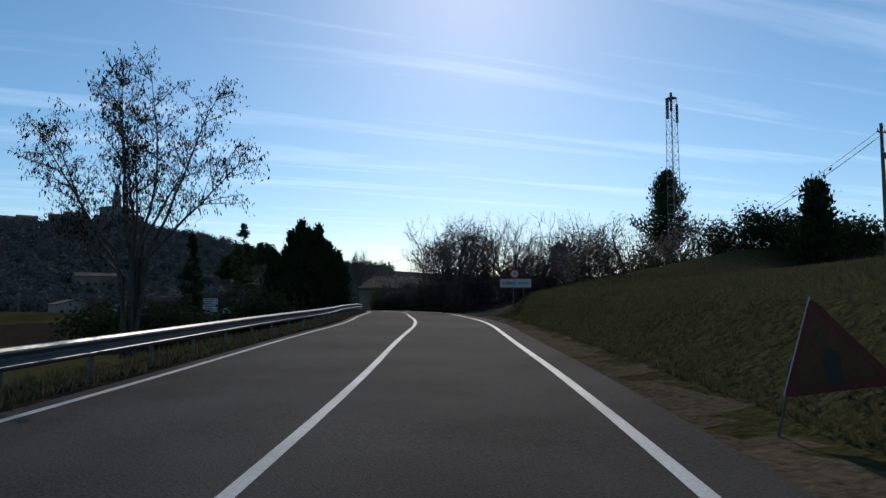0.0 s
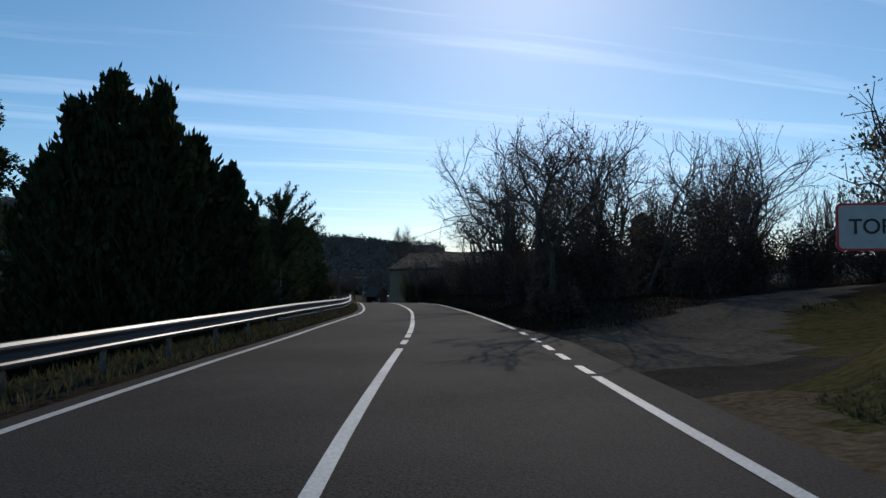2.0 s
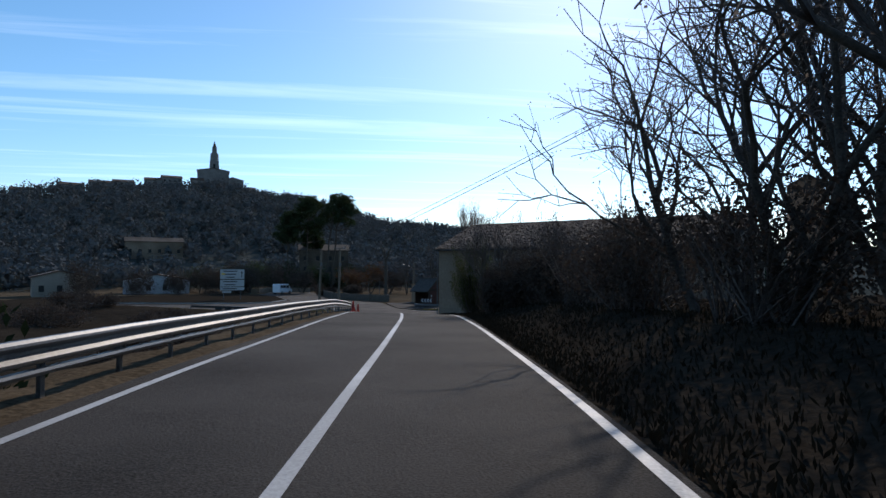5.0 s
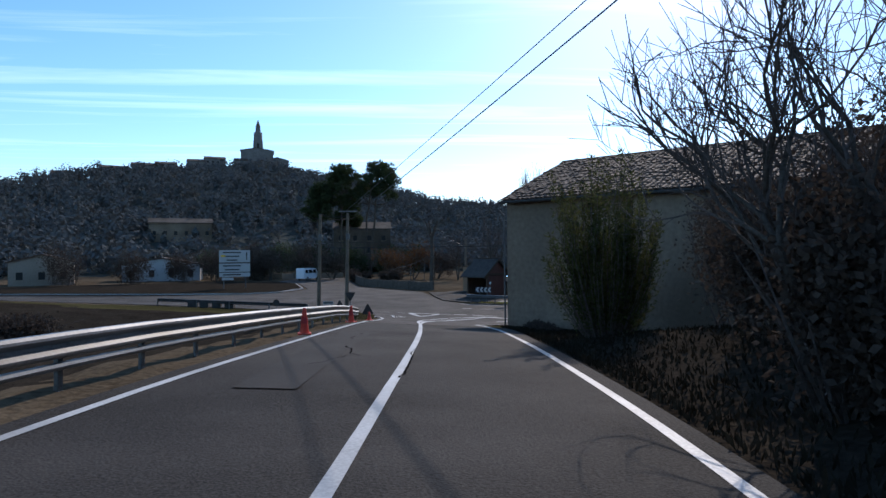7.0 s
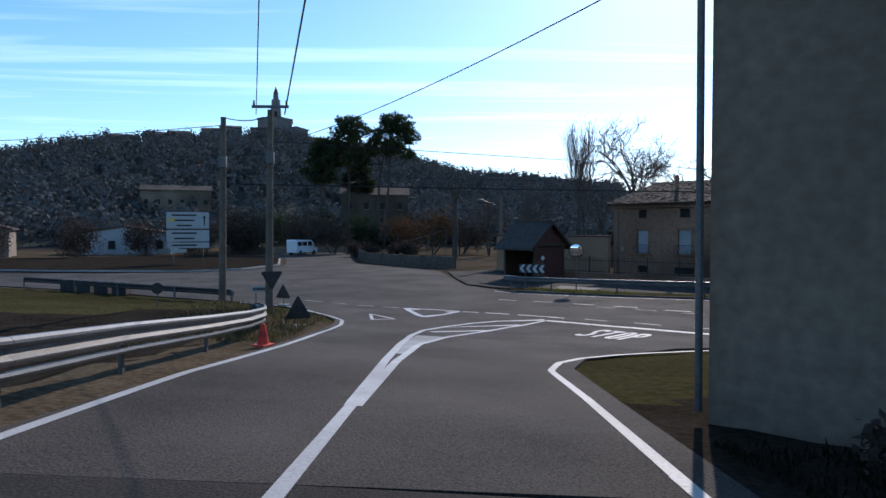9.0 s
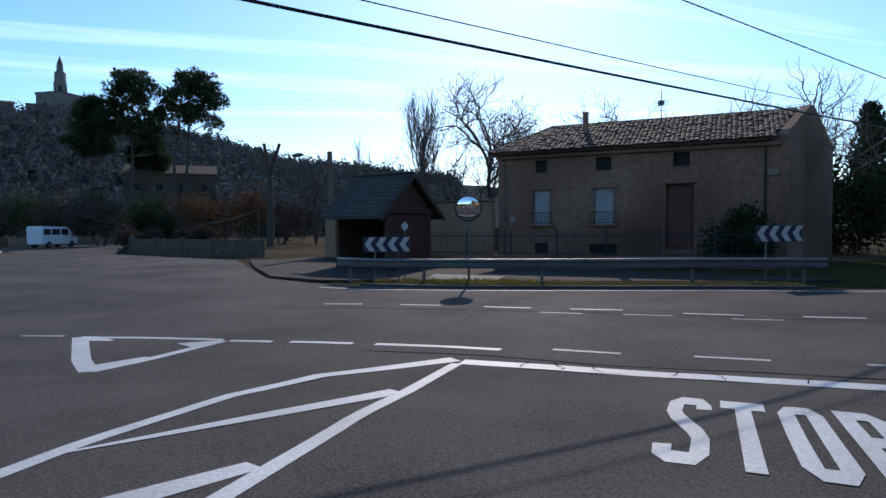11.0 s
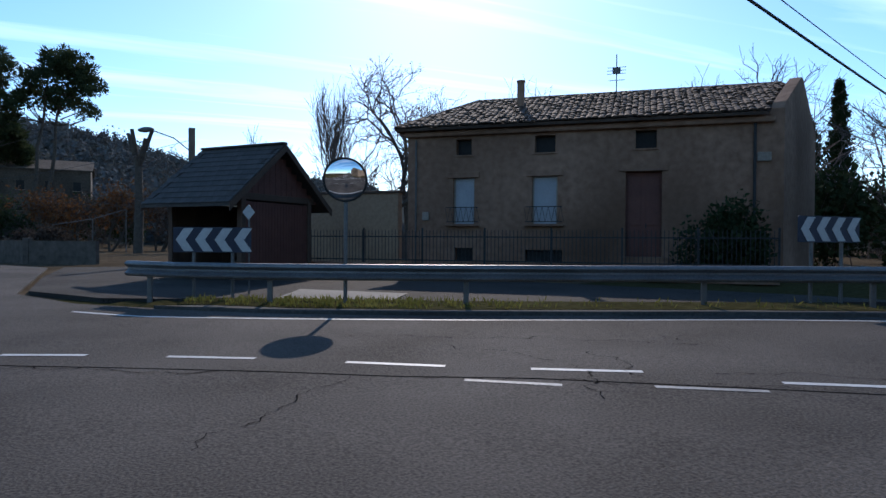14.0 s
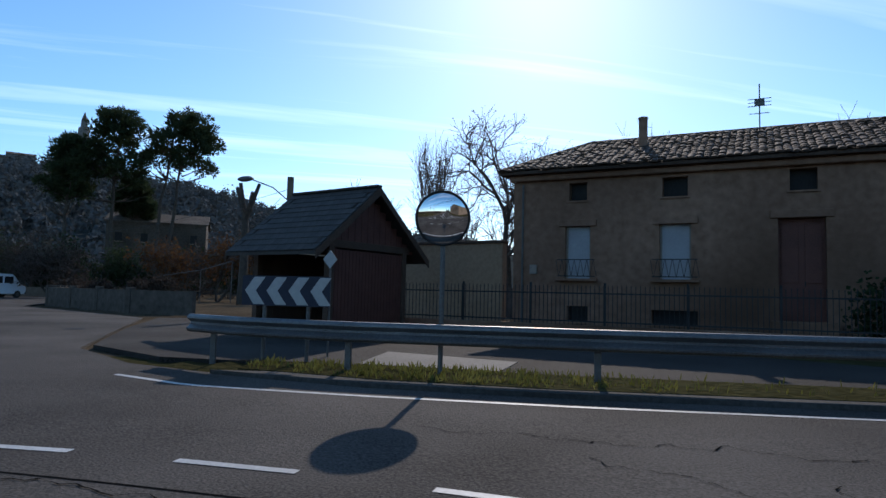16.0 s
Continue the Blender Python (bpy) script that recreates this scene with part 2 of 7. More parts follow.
SIGN_RED = material("sign_red", (0.42, 0.03, 0.03), (0.52, 0.05, 0.045), rough=0.45, scale=1.0, fine=10.0, bump=0.0)
SIGN_BLACK = material("sign_black", (0.015, 0.015, 0.016), (0.03, 0.03, 0.03), rough=0.5, scale=1.0, fine=10.0, bump=0.0)
SIGN_BLUE = material("sign_blue", (0.008, 0.012, 0.028), (0.013, 0.018, 0.040), rough=0.45, scale=1.0, fine=10.0, bump=0.0)
SIGN_YELLOW = material("sign_yellow", (0.62, 0.36, 0.04), (0.72, 0.44, 0.06), rough=0.45, scale=1.0, fine=10.0, bump=0.0)
SIGN_BACK = material("sign_back", (0.16, 0.16, 0.165), (0.26, 0.26, 0.265), rough=0.5, scale=2.0, fine=20.0, bump=0.05, metal=0.5)
CONE_RED = material("cone_red", (0.62, 0.05, 0.03), (0.75, 0.09, 0.05), rough=0.5, scale=3.0, fine=30.0, bump=0.05)
VAN_WHITE = material("van_white", (0.62, 0.64, 0.66), (0.72, 0.74, 0.76), rough=0.3, scale=1.0, fine=10.0, bump=0.0, spec=0.5)
GLASS_DARK = material("dark_glass", (0.015, 0.018, 0.02), (0.03, 0.034, 0.038), rough=0.08, scale=1.0, fine=10.0, bump=0.0, spec=0.6)
RUBBER = material("rubber", (0.015, 0.015, 0.015), (0.03, 0.03, 0.03), rough=0.8, scale=4.0, fine=40.0, bump=0.1)
MIRROR = bpy.data.materials.new("mirror")
MIRROR.use_nodes = True
MIRROR.node_tree.nodes["Principled BSDF"].inputs["Metallic"].default_value = 1.0
MIRROR.node_tree.nodes["Principled BSDF"].inputs["Roughness"].default_value = 0.02
MIRROR.node_tree.nodes["Principled BSDF"].inputs["Base Color"].default_value = (0.86, 0.86, 0.85, 1)


# ---- mesh helpers ----
from mathutils.bvhtree import BVHTree


def part(name, bm, mat, parent=None, label=""):
    """Links a bmesh as one mesh object, under its thing if one is given."""
    me = bpy.data.meshes.new(name)
    bm.to_mesh(me)
    bm.free()
    me.materials.append(mat)
    ob = new(name, me)
    if parent is not None:
        ob.parent = parent
    if label:
        ob["label"] = label
    return ob


def mesh_part(name, verts, faces, mat, parent=None, label="", smooth=False):
    me = bpy.data.meshes.new(name)
    me.from_pydata([tuple(v) for v in verts], [], [tuple(f) for f in faces])
    me.materials.append(mat)
    if smooth:
        me.polygons.foreach_set("use_smooth", [True] * len(me.polygons))
    ob = new(name, me)
    if parent is not None:
        ob.parent = parent
    if label:
        ob["label"] = label
    return ob


def thing(name, m, label, category, group="", kind=""):
    ob = new(name)
    ob.empty_display_size = 0.2
    ob.matrix_world = m
    return tagged(ob, label, category, group, kind)


def box(bm, size, at=(0, 0, 0), turn=None, bevel=0.0):
    """A box of that size, standing on its middle, bevelled if asked."""
    m = Matrix.Translation(at) @ (turn or Matrix()) @ Matrix.Diagonal((*size, 1))
    got = bmesh.ops.create_cube(bm, size=1.0, matrix=m)
    if bevel:
        edges = list({e for v in got["verts"] for e in v.link_edges})
        bmesh.ops.bevel(bm, geom=edges, offset=bevel, segments=2, affect="EDGES", profile=0.5)
    return bm


def rod(bm, a, b, r0, r1=None, sides=8):
    a, b = Vector(a), Vector(b)
    way = b - a
    m = Matrix.Translation((a + b) / 2) @ way.to_track_quat("Z", "Y").to_matrix().to_4x4()
    bmesh.ops.create_cone(bm, cap_ends=True, segments=sides, radius1=r0, radius2=r0 if r1 is None else r1, depth=way.length, matrix=m)
    return bm


def prism(bm, outline, thick, m=None):
    """A flat outline in x, y, given thickness upwards."""
    m = m or Matrix()
    low = [bm.verts.new(m @ Vector((x, y, 0))) for x, y in outline]
    top = [bm.verts.new(m @ Vector((x, y, thick))) for x, y in outline]
    bm.faces.new(low[::-1])
    bm.faces.new(top)
    for i in range(len(low)):
        j = (i + 1) % len(low)
        bm.faces.new((low[i], low[j], top[j], top[i]))
    return bm


def tubes(segments, sides=4):
    """Vertices and faces of many tapered tubes, from rows of (start, end, r0, r1)."""
    s = np.asarray(segments, float)
    a, b, r0, r1 = s[:, 0:3], s[:, 3:6], s[:, 6], s[:, 7]
    w = b - a
    w /= np.maximum(np.linalg.norm(w, axis=1, keepdims=True), 1e-9)
    h = np.where(np.abs(w[:, 2:3]) < 0.9, [[0, 0, 1.0]], [[1.0, 0, 0]])
    u = np.cross(w, h)
    u /= np.linalg.norm(u, axis=1, keepdims=True)
    v = np.cross(w, u)
    ang = np.arange(sides) * 2 * np.pi / sides
    ring = np.cos(ang)[None, :, None] * u[:, None] + np.sin(ang)[None, :, None] * v[:, None]
    verts = np.concatenate([a[:, None] + ring * r0[:, None, None], b[:, None] + ring * r1[:, None, None]], 1).reshape(-1, 3)
    k = np.arange(sides)
    quad = np.stack([k, (k + 1) % sides, (k + 1) % sides + sides, k + sides], 1)
    faces = (np.arange(len(s))[:, None, None] * 2 * sides + quad[None]).reshape(-1, 4)
    return verts, faces


def pipe(points, r, sides=8):
    """Vertices and faces of one unbroken round pipe through points."""
    p = np.asarray([tuple(q) for q in points], float)
    w = np.gradient(p, axis=0)
    w /= np.linalg.norm(w, axis=1, keepdims=True)
    h = np.where(np.abs(w[:, 2:3]) < 0.9, [[0, 0, 1.0]], [[1.0, 0, 0]])
    u = np.cross(w, h)
    u /= np.linalg.norm(u, axis=1, keepdims=True)
    v = np.cross(w, u)
    ang = np.arange(sides) * 2 * np.pi / sides
    verts = (p[:, None] + r * (np.cos(ang)[None, :, None] * u[:, None] + np.sin(ang)[None, :, None] * v[:, None])).reshape(-1, 3)
    faces = [(i * sides + j, i * sides + (j + 1) % sides, (i + 1) * sides + (j + 1) % sides, (i + 1) * sides + j) for i in range(len(p) - 1) for j in range(sides)]
    return verts.tolist(), faces


def cards(points, ways, length, width, rng):
    """Many small pointed leaves: a diamond each, from a point along its way."""
    n = len(points)
    ways = ways / np.maximum(np.linalg.norm(ways, axis=1, keepdims=True), 1e-9)
    side = np.cross(ways, rng.normal(size=(n, 3)))
    side /= np.maximum(np.linalg.norm(side, axis=1, keepdims=True), 1e-9)
    ln = (length * rng.uniform(0.6, 1.4, n))[:, None]
    wd = (width * rng.uniform(0.6, 1.4, n))[:, None]
    mid = points + ways * ln * 0.45
    verts = np.stack([points, mid + side * wd, points + ways * ln, mid - side * wd], 1).reshape(-1, 3)
    faces = np.arange(4 * n).reshape(-1, 4)
    return verts, faces


# ---- lie of the land ----
MAIN_N = (0.51, 0.86)  # across the main road, away from the minor one
KNOT_D = np.array([-160, -140, -122, -104, -91, -78, -64, -52, -41, -34, -25.7, -21, -17, -13, -9.7, -6.8, -4.7, -3.0, -1.5, 0, 12, 40])
KNOT_Z = np.array([4.5, 4.62, 4.76, 4.86, 4.80, 4.56, 4.36, 3.96, 3.50, 3.00, 2.32, 1.82, 1.34, 0.89, 0.55, 0.29, 0.15, 0.05, 0.0, 0.0, 0.18, 0.20])
CENTRE = np.array([(-42, -142), (-34.0, -123.0), (-26.42, -105.4), (-24.73, -101.5), (-20.94, -91.6), (-19.18, -87.3), (-17.02, -82.0), (-14.11, -71.3), (-13.5, -69.5), (-11.94, -64.3), (-9.49, -54.0), (-8.03, -47.7), (-5.75, -33), (-3.85, -19.3), (-3.56, -17.0), (-2.83, -10.6), (-2.07, -1.5), (-1.82, 1.7), (-1.45, 10.0), (-1.25, 14.5), (-1.0, 21.9)])


def lay(x, y):
    """The height of the road surface, and of the land without its banks."""
    d = (np.asarray(x, float) - 5.5) * MAIN_N[0] + (np.asarray(y, float) - 32.3) * MAIN_N[1]
    return sum(np.interp(d + k, KNOT_D, KNOT_Z) for k in (-1.5, -0.75, 0, 0.75, 1.5)) / 5


def centre_x(y):
    return sum(np.interp(np.asarray(y, float) + k, CENTRE[:, 1], CENTRE[:, 0]) for k in (-4, -2, 0, 2, 4)) / 5


def right_w(y):
    return np.interp(y, [-107, -90, -82, -70, -45, -17, 2, 14], [3.35, 3.35, 3.28, 3.1, 2.75, 2.8, 2.85, 2.98])


def right_margin(y):
    """Asphalt beyond the right-hand line; the bank creeps over it along the copse."""
    return np.interp(y, [-67, -62, -25, -15, 0, 10], [0.75, 0.15, 0.15, 0.28, 0.45, 0.75])


def left_w(y):
    return np.interp(y, [-100, -88, -70, -52, -40, -17, 2, 14, 22], [3.45, 3.45, 3.05, 2.45, 2.6, 3.05, 2.75, 2.4, 2.4])


def road_frame(y):
    """The point on the centre line at y, and the unit vector to its right."""
    x = float(centre_x(y))
    s = (float(centre_x(y + 0.5)) - float(centre_x(y - 0.5)))
    n = math.hypot(s, 1.0)
    return x, (1.0 / n, -s / n)


def beside(y, off):
    x, (rx, ry) = road_frame(y)
    return x + rx * off, y + ry * off


def step01(v, a, b):
    t = np.clip((np.asarray(v, float) - a) / (b - a), 0, 1)
    return t * t * (3 - 2 * t)


HILL_B = np.array([-180, -90, -60, -40, -33.9, -29.9, -24, -21, -17, -14, -10.6, -7.6, -4.2, 0.6, 3.5, 7.9, 15, 30, 60, 90, 180.0])
HILL_Z = np.array([12, 14, 18, 24, 27, 34, 44, 48, 50, 52, 54, 48, 46, 36, 30, 29, 26, 20, 16, 12, 12.0])


def land(x, y):
    """The ground sheet's height."""
    x, y = np.asarray(x, float), np.asarray(y, float)
    z = lay(x, y)
    slope = (centre_x(y + 2) - centre_x(y - 2)) / 4
    lat = (x - centre_x(y)) / np.sqrt(1 + slope**2)
    r, lf = lat - right_w(y), -lat - left_w(y)
    # grass bank and rising field by the minor road, open at the farm track
    field = (1.25 * step01(r, 1.7, 4.0) + 0.15 * np.interp(y, [-106, -86], [1, 0.72]) * np.clip(r - 3.0, 0, 16) + 0.04 * np.clip(r - 19, 0, 80)) * (1 - step01(y, -77.5, -72.5))
    copse = (0.75 * step01(r, 0.8, 4.0) + 0.05 * np.clip(r - 4, 0, 30)) * step01(y, -68, -60) * (1 - step01(y, -8, 6))
    track = 0.10 * np.clip(r - 3, 0, 40) * step01(y, -82, -76) * (1 - step01(y, -66, -60))
    # the land falls away behind the crash barrier
    fall = -1.5 * step01(lf, 1.3, 6.0) * (1 - step01(y, 12, 26)) - 0.012 * np.clip(lf - 6, 0, 90) * (1 - step01(y, 12, 26))
    mound = 0.55 * np.exp(-((x + 7.5) ** 2 / 9 + (y - 28.5) ** 2 / 22))
    z = z + field + copse + track + fall + mound
    # hills all round, the village hill among them
    hx, hy = x + 2.7, y + 17.2
    far = np.hypot(hx, hy)
    bearing = np.degrees(np.arctan2(hx, hy))
    top = np.interp(bearing, HILL_B, HILL_Z)
    rise = step01(far, 135, 385)
    z = z * (1 - rise) + rise * top * (1 - 0.5 * step01(far, 420, 900))
    z = z + rise * 3.0 * np.sin(x * 0.031 + 1) * np.sin(y * 0.027)
    return z


def axis(near0, near1, step, far):
    a = np.arange(near0, near1 + 1e-6, step)
    g, out_lo, out_hi = step, [], []
    lo, hi = near0, near1
    while lo > -far or hi < far:
        g *= 1.16
        lo, hi = lo - g, hi + g
        out_lo.append(lo); out_hi.append(hi)
    return np.array(out_lo[::-1] + list(a) + out_hi)


APRON = [(-4.2, 10), (-3.85, 20), (-3.72, 24.5), (-3.6, 28), (-3.8, 30.3), (-4.5, 32.2), (-6.1, 35), (-7.1, 36.6), (-10, 38.8), (-14, 40.9), (-21, 45.2), (-30, 49), (-60, 57),
         (-60, 66), (-30, 60.5), (-20, 60), (-16, 62.5), (-14, 70), (-17, 84), (-22, 92), (-21, 106), (-11, 106), (-10, 95), (-8.5, 84), (-7.3, 74), (-1, 64.3), (1.2, 60.8),
         (1.9, 52.8), (2.4, 47), (3.8, 44.4), (6, 42.3), (7.3, 41.3), (9.6, 40.1), (12, 39.1), (14.5, 38.1), (17.2, 36.7), (22, 34.5), (45, 24), (80, 8),
         (80, 0), (45, 15.5), (22, 23.5), (14, 25.2), (10, 25), (7, 23.9), (5.9, 22.9), (4.75, 21.9), (3.4, 20.4), (2.6, 18.3), (2.3, 14.5), (1.95, 10)]


def inside(x, y, poly):
    """Which points lie in an outline."""
    hit = np.zeros(np.shape(x), bool)
    for (x0, y0), (x1, y1) in zip(poly, poly[1:] + poly[:1]):
        if y0 != y1:
            hit ^= ((y0 > y) != (y1 > y)) & (x < (x1 - x0) * (y - y0) / (y1 - y0) + x0)
    return hit


FIELD_TRACK = [(-10.6, -72.4), (-9.0, -67.0), (-5.5, -65.4), (-2.5, -64.0), (3, -61.8), (8, -59.8), (20, -56.0), (34, -52), (34, -55), (20, -59.2), (8, -62.4), (3, -64.6), (-2.0, -66.9), (-4.6, -69.4), (-6.5, -72.0)]


def build_ground():
    xs, ys = axis(-48, 48, 0.54, 2600), axis(-122, 72, 0.54, 2600)
    gx, gy = np.meshgrid(xs, ys)
    gz = land(gx, gy)
    # the sheet passes just under the paved surfaces
    slope = (centre_x(gy + 2) - centre_x(gy - 2)) / 4
    lat = (gx - centre_x(gy)) / np.sqrt(1 + slope**2)
    paved = (lat > -left_w(gy) - 0.9) & (lat < right_w(gy) + 1.3) & (gy < 14) & (gy > -150)
    grown = [(x * 1.0, y * 1.0) for x, y in APRON]
    for ox, oy in ((0, 0), (1, 0), (-1, 0), (0, 1), (0, -1)):
        paved |= inside(gx + ox, gy + oy, grown)
    rough = 0.05 * np.sin(gx * 2.1 + 0.7 * gy) * np.sin(gy * 1.7 - 0.4 * gx)
    gz = np.where(paved, lay(gx, gy) - 0.06, gz + rough - 0.01)
    nx = len(xs)
    verts = np.stack([gx, gy, gz], -1).reshape(-1, 3)
    i = np.arange(len(ys) - 1)[:, None] * nx + np.arange(nx - 1)[None]
    faces = np.stack([i, i + 1, i + 1 + nx, i + nx], -1).reshape(-1, 4)
    ob = mesh_part("ground", verts.tolist(), faces.tolist(), GRASS_SHEET, smooth=True)
    ob.data.materials.append(WOOD_HILL)
    ob.data.materials.append(SOIL)
    ob.data.materials.append(LITTER)
    ob.data.materials.append(GRAVEL)
    ob.data.materials.append(TRACK)
    c = verts[faces].mean(1)
    far = np.hypot(c[:, 0] + 2.7, c[:, 1] + 17.2)
    sl = (centre_x(c[:, 1] + 2) - centre_x(c[:, 1] - 2)) / 4
    r = (c[:, 0] - centre_x(c[:, 1])) / np.sqrt(1 + sl**2) - right_w(c[:, 1])
    lf = -(c[:, 0] - centre_x(c[:, 1])) / np.sqrt(1 + sl**2) - left_w(c[:, 1])
    rng = np.random.default_rng(12)
    ragged = 0.22 * np.sin(c[:, 0] * 1.9 + 1.1 * c[:, 1]) + 0.16 * np.sin(c[:, 1] * 4.3 - 2.1 * c[:, 0]) + rng.normal(0, 0.16, len(c))
    r, lf = r + ragged, lf + ragged
    drift = 7 * np.sin(c[:, 0] * 0.13 + 0.6) + 6 * np.sin(c[:, 1] * 0.11 + c[:, 0] * 0.07) + 2 * np.sin(c[:, 1] * 0.41 - c[:, 0] * 0.3)
    dr, dl = drift * np.clip(r / 20, 0, 1), drift * np.clip(lf / 20, 0, 1)
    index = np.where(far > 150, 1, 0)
    index = np.where((far <= 150) & (r > -1) & (r < 1.7) & (c[:, 1] < -60), 2, index)
    # The copse floor gets the darkened litter in place of tree shade.
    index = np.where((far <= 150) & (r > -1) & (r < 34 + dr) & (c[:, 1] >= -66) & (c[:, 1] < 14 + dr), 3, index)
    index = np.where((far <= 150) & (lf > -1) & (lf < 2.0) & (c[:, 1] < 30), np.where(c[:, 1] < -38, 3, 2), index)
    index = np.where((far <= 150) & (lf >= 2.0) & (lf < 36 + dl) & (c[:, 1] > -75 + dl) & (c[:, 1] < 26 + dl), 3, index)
    index = np.where((r > -1) & (r < 4.5) & (c[:, 1] > -74.5) & (c[:, 1] < -65), 4, index)
    index = np.where(inside(c[:, 0], c[:, 1], FIELD_TRACK), 5, index)
    index = np.where((far <= 150) & (c[:, 1] > 46), 2, index)
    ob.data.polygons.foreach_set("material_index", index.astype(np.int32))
    return tagged(ob, "rough winter grass and bare soil rising to wooded hills", "ground", kind="structure")


build_ground()


def sheet(name, outline, mat, lift, label, category="road", cell=1.5, thick=0.0, height=None):
    """A paved surface that follows the land, cut into cells."""
    bm = bmesh.new()
    bm.faces.new([bm.verts.new((x, y, 0)) for x, y in outline])
    bmesh.ops.triangulate(bm, faces=bm.faces[:])
    xs = [p[0] for p in outline]
    ys = [p[1] for p in outline]
    for k, lo, hi in ((0, max(min(xs), -25), min(max(xs), 25)), (1, min(ys), min(max(ys), 60))):
        at = lo + cell
        while at < hi:
            co, no = [0, 0, 0], [0, 0, 0]
            co[k], no[k] = at, 1
            bmesh.ops.bisect_plane(bm, geom=bm.verts[:] + bm.edges[:] + bm.faces[:], plane_co=co, plane_no=no)
            at += cell
    if thick:
        rim = [e for e in bm.edges if e.is_boundary]
        got = bmesh.ops.extrude_edge_only(bm, edges=rim)
        for v in (g for g in got["geom"] if isinstance(g, bmesh.types.BMVert)):
            v.co.z = -thick
    for v in bm.verts:
        v.co.z += float((height or lay)(v.co.x, v.co.y)) + lift
    bm.normal_update()
    return tagged(part(name, bm, mat), label, category, kind="structure")


ROAD_SKIN = []  # search trees of the paved meshes


def add_skin(ob):
    me = ob.data
    ROAD_SKIN.append(BVHTree.FromPolygons([v.co.copy() for v in me.vertices], [tuple(p.vertices) for p in me.polygons]))


def road_z(xs, ys):
    """The height of the built road surface."""
    out = []
    for x, y in zip(np.atleast_1d(xs), np.atleast_1d(ys)):
        tops = [hit[0].z for hit in (t.ray_cast(Vector((float(x), float(y), 30)), Vector((0, 0, -1))) for t in ROAD_SKIN) if hit[0] is not None]
        out.append(max(tops) if tops else float(lay(x, y)))
    return np.array(out)


def ribbon(pts, width, lift):
    """Vertices and faces of a painted line along points, laid on the road."""
    p = np.array(pts, float)
    seg = np.hypot(*np.diff(p, axis=0).T)
    s = np.r_[0, np.cumsum(seg)]
    n = max(2, int(s[-1] / 0.35) + 1)
    q = np.linspace(0, s[-1], n)
    x, y = np.interp(q, s, p[:, 0]), np.interp(q, s, p[:, 1])
    tx, ty = np.gradient(x), np.gradient(y)
    ln = np.hypot(tx, ty)
    w = (np.interp(q, s, width) if np.ndim(width) else np.full(n, width)) / 2
    lx, ly = x - ty / ln * w, y + tx / ln * w
    rx, ry = x + ty / ln * w, y - tx / ln * w
    verts = np.concatenate([np.stack([lx, ly, road_z(lx, ly) + lift], 1), np.stack([rx, ry, road_z(rx, ry) + lift], 1)])
    faces = [(i + n, i + n + 1, i + 1, i) for i in range(n - 1)]
    return verts.tolist(), faces


def line(name, pts, width, mat=ROAD_PAINT, lift=0.006, label="white painted road line"):
    v, f = ribbon(pts, width, lift)
    return tagged(mesh_part(name, v, f, mat), label, "road marking", kind="structure")


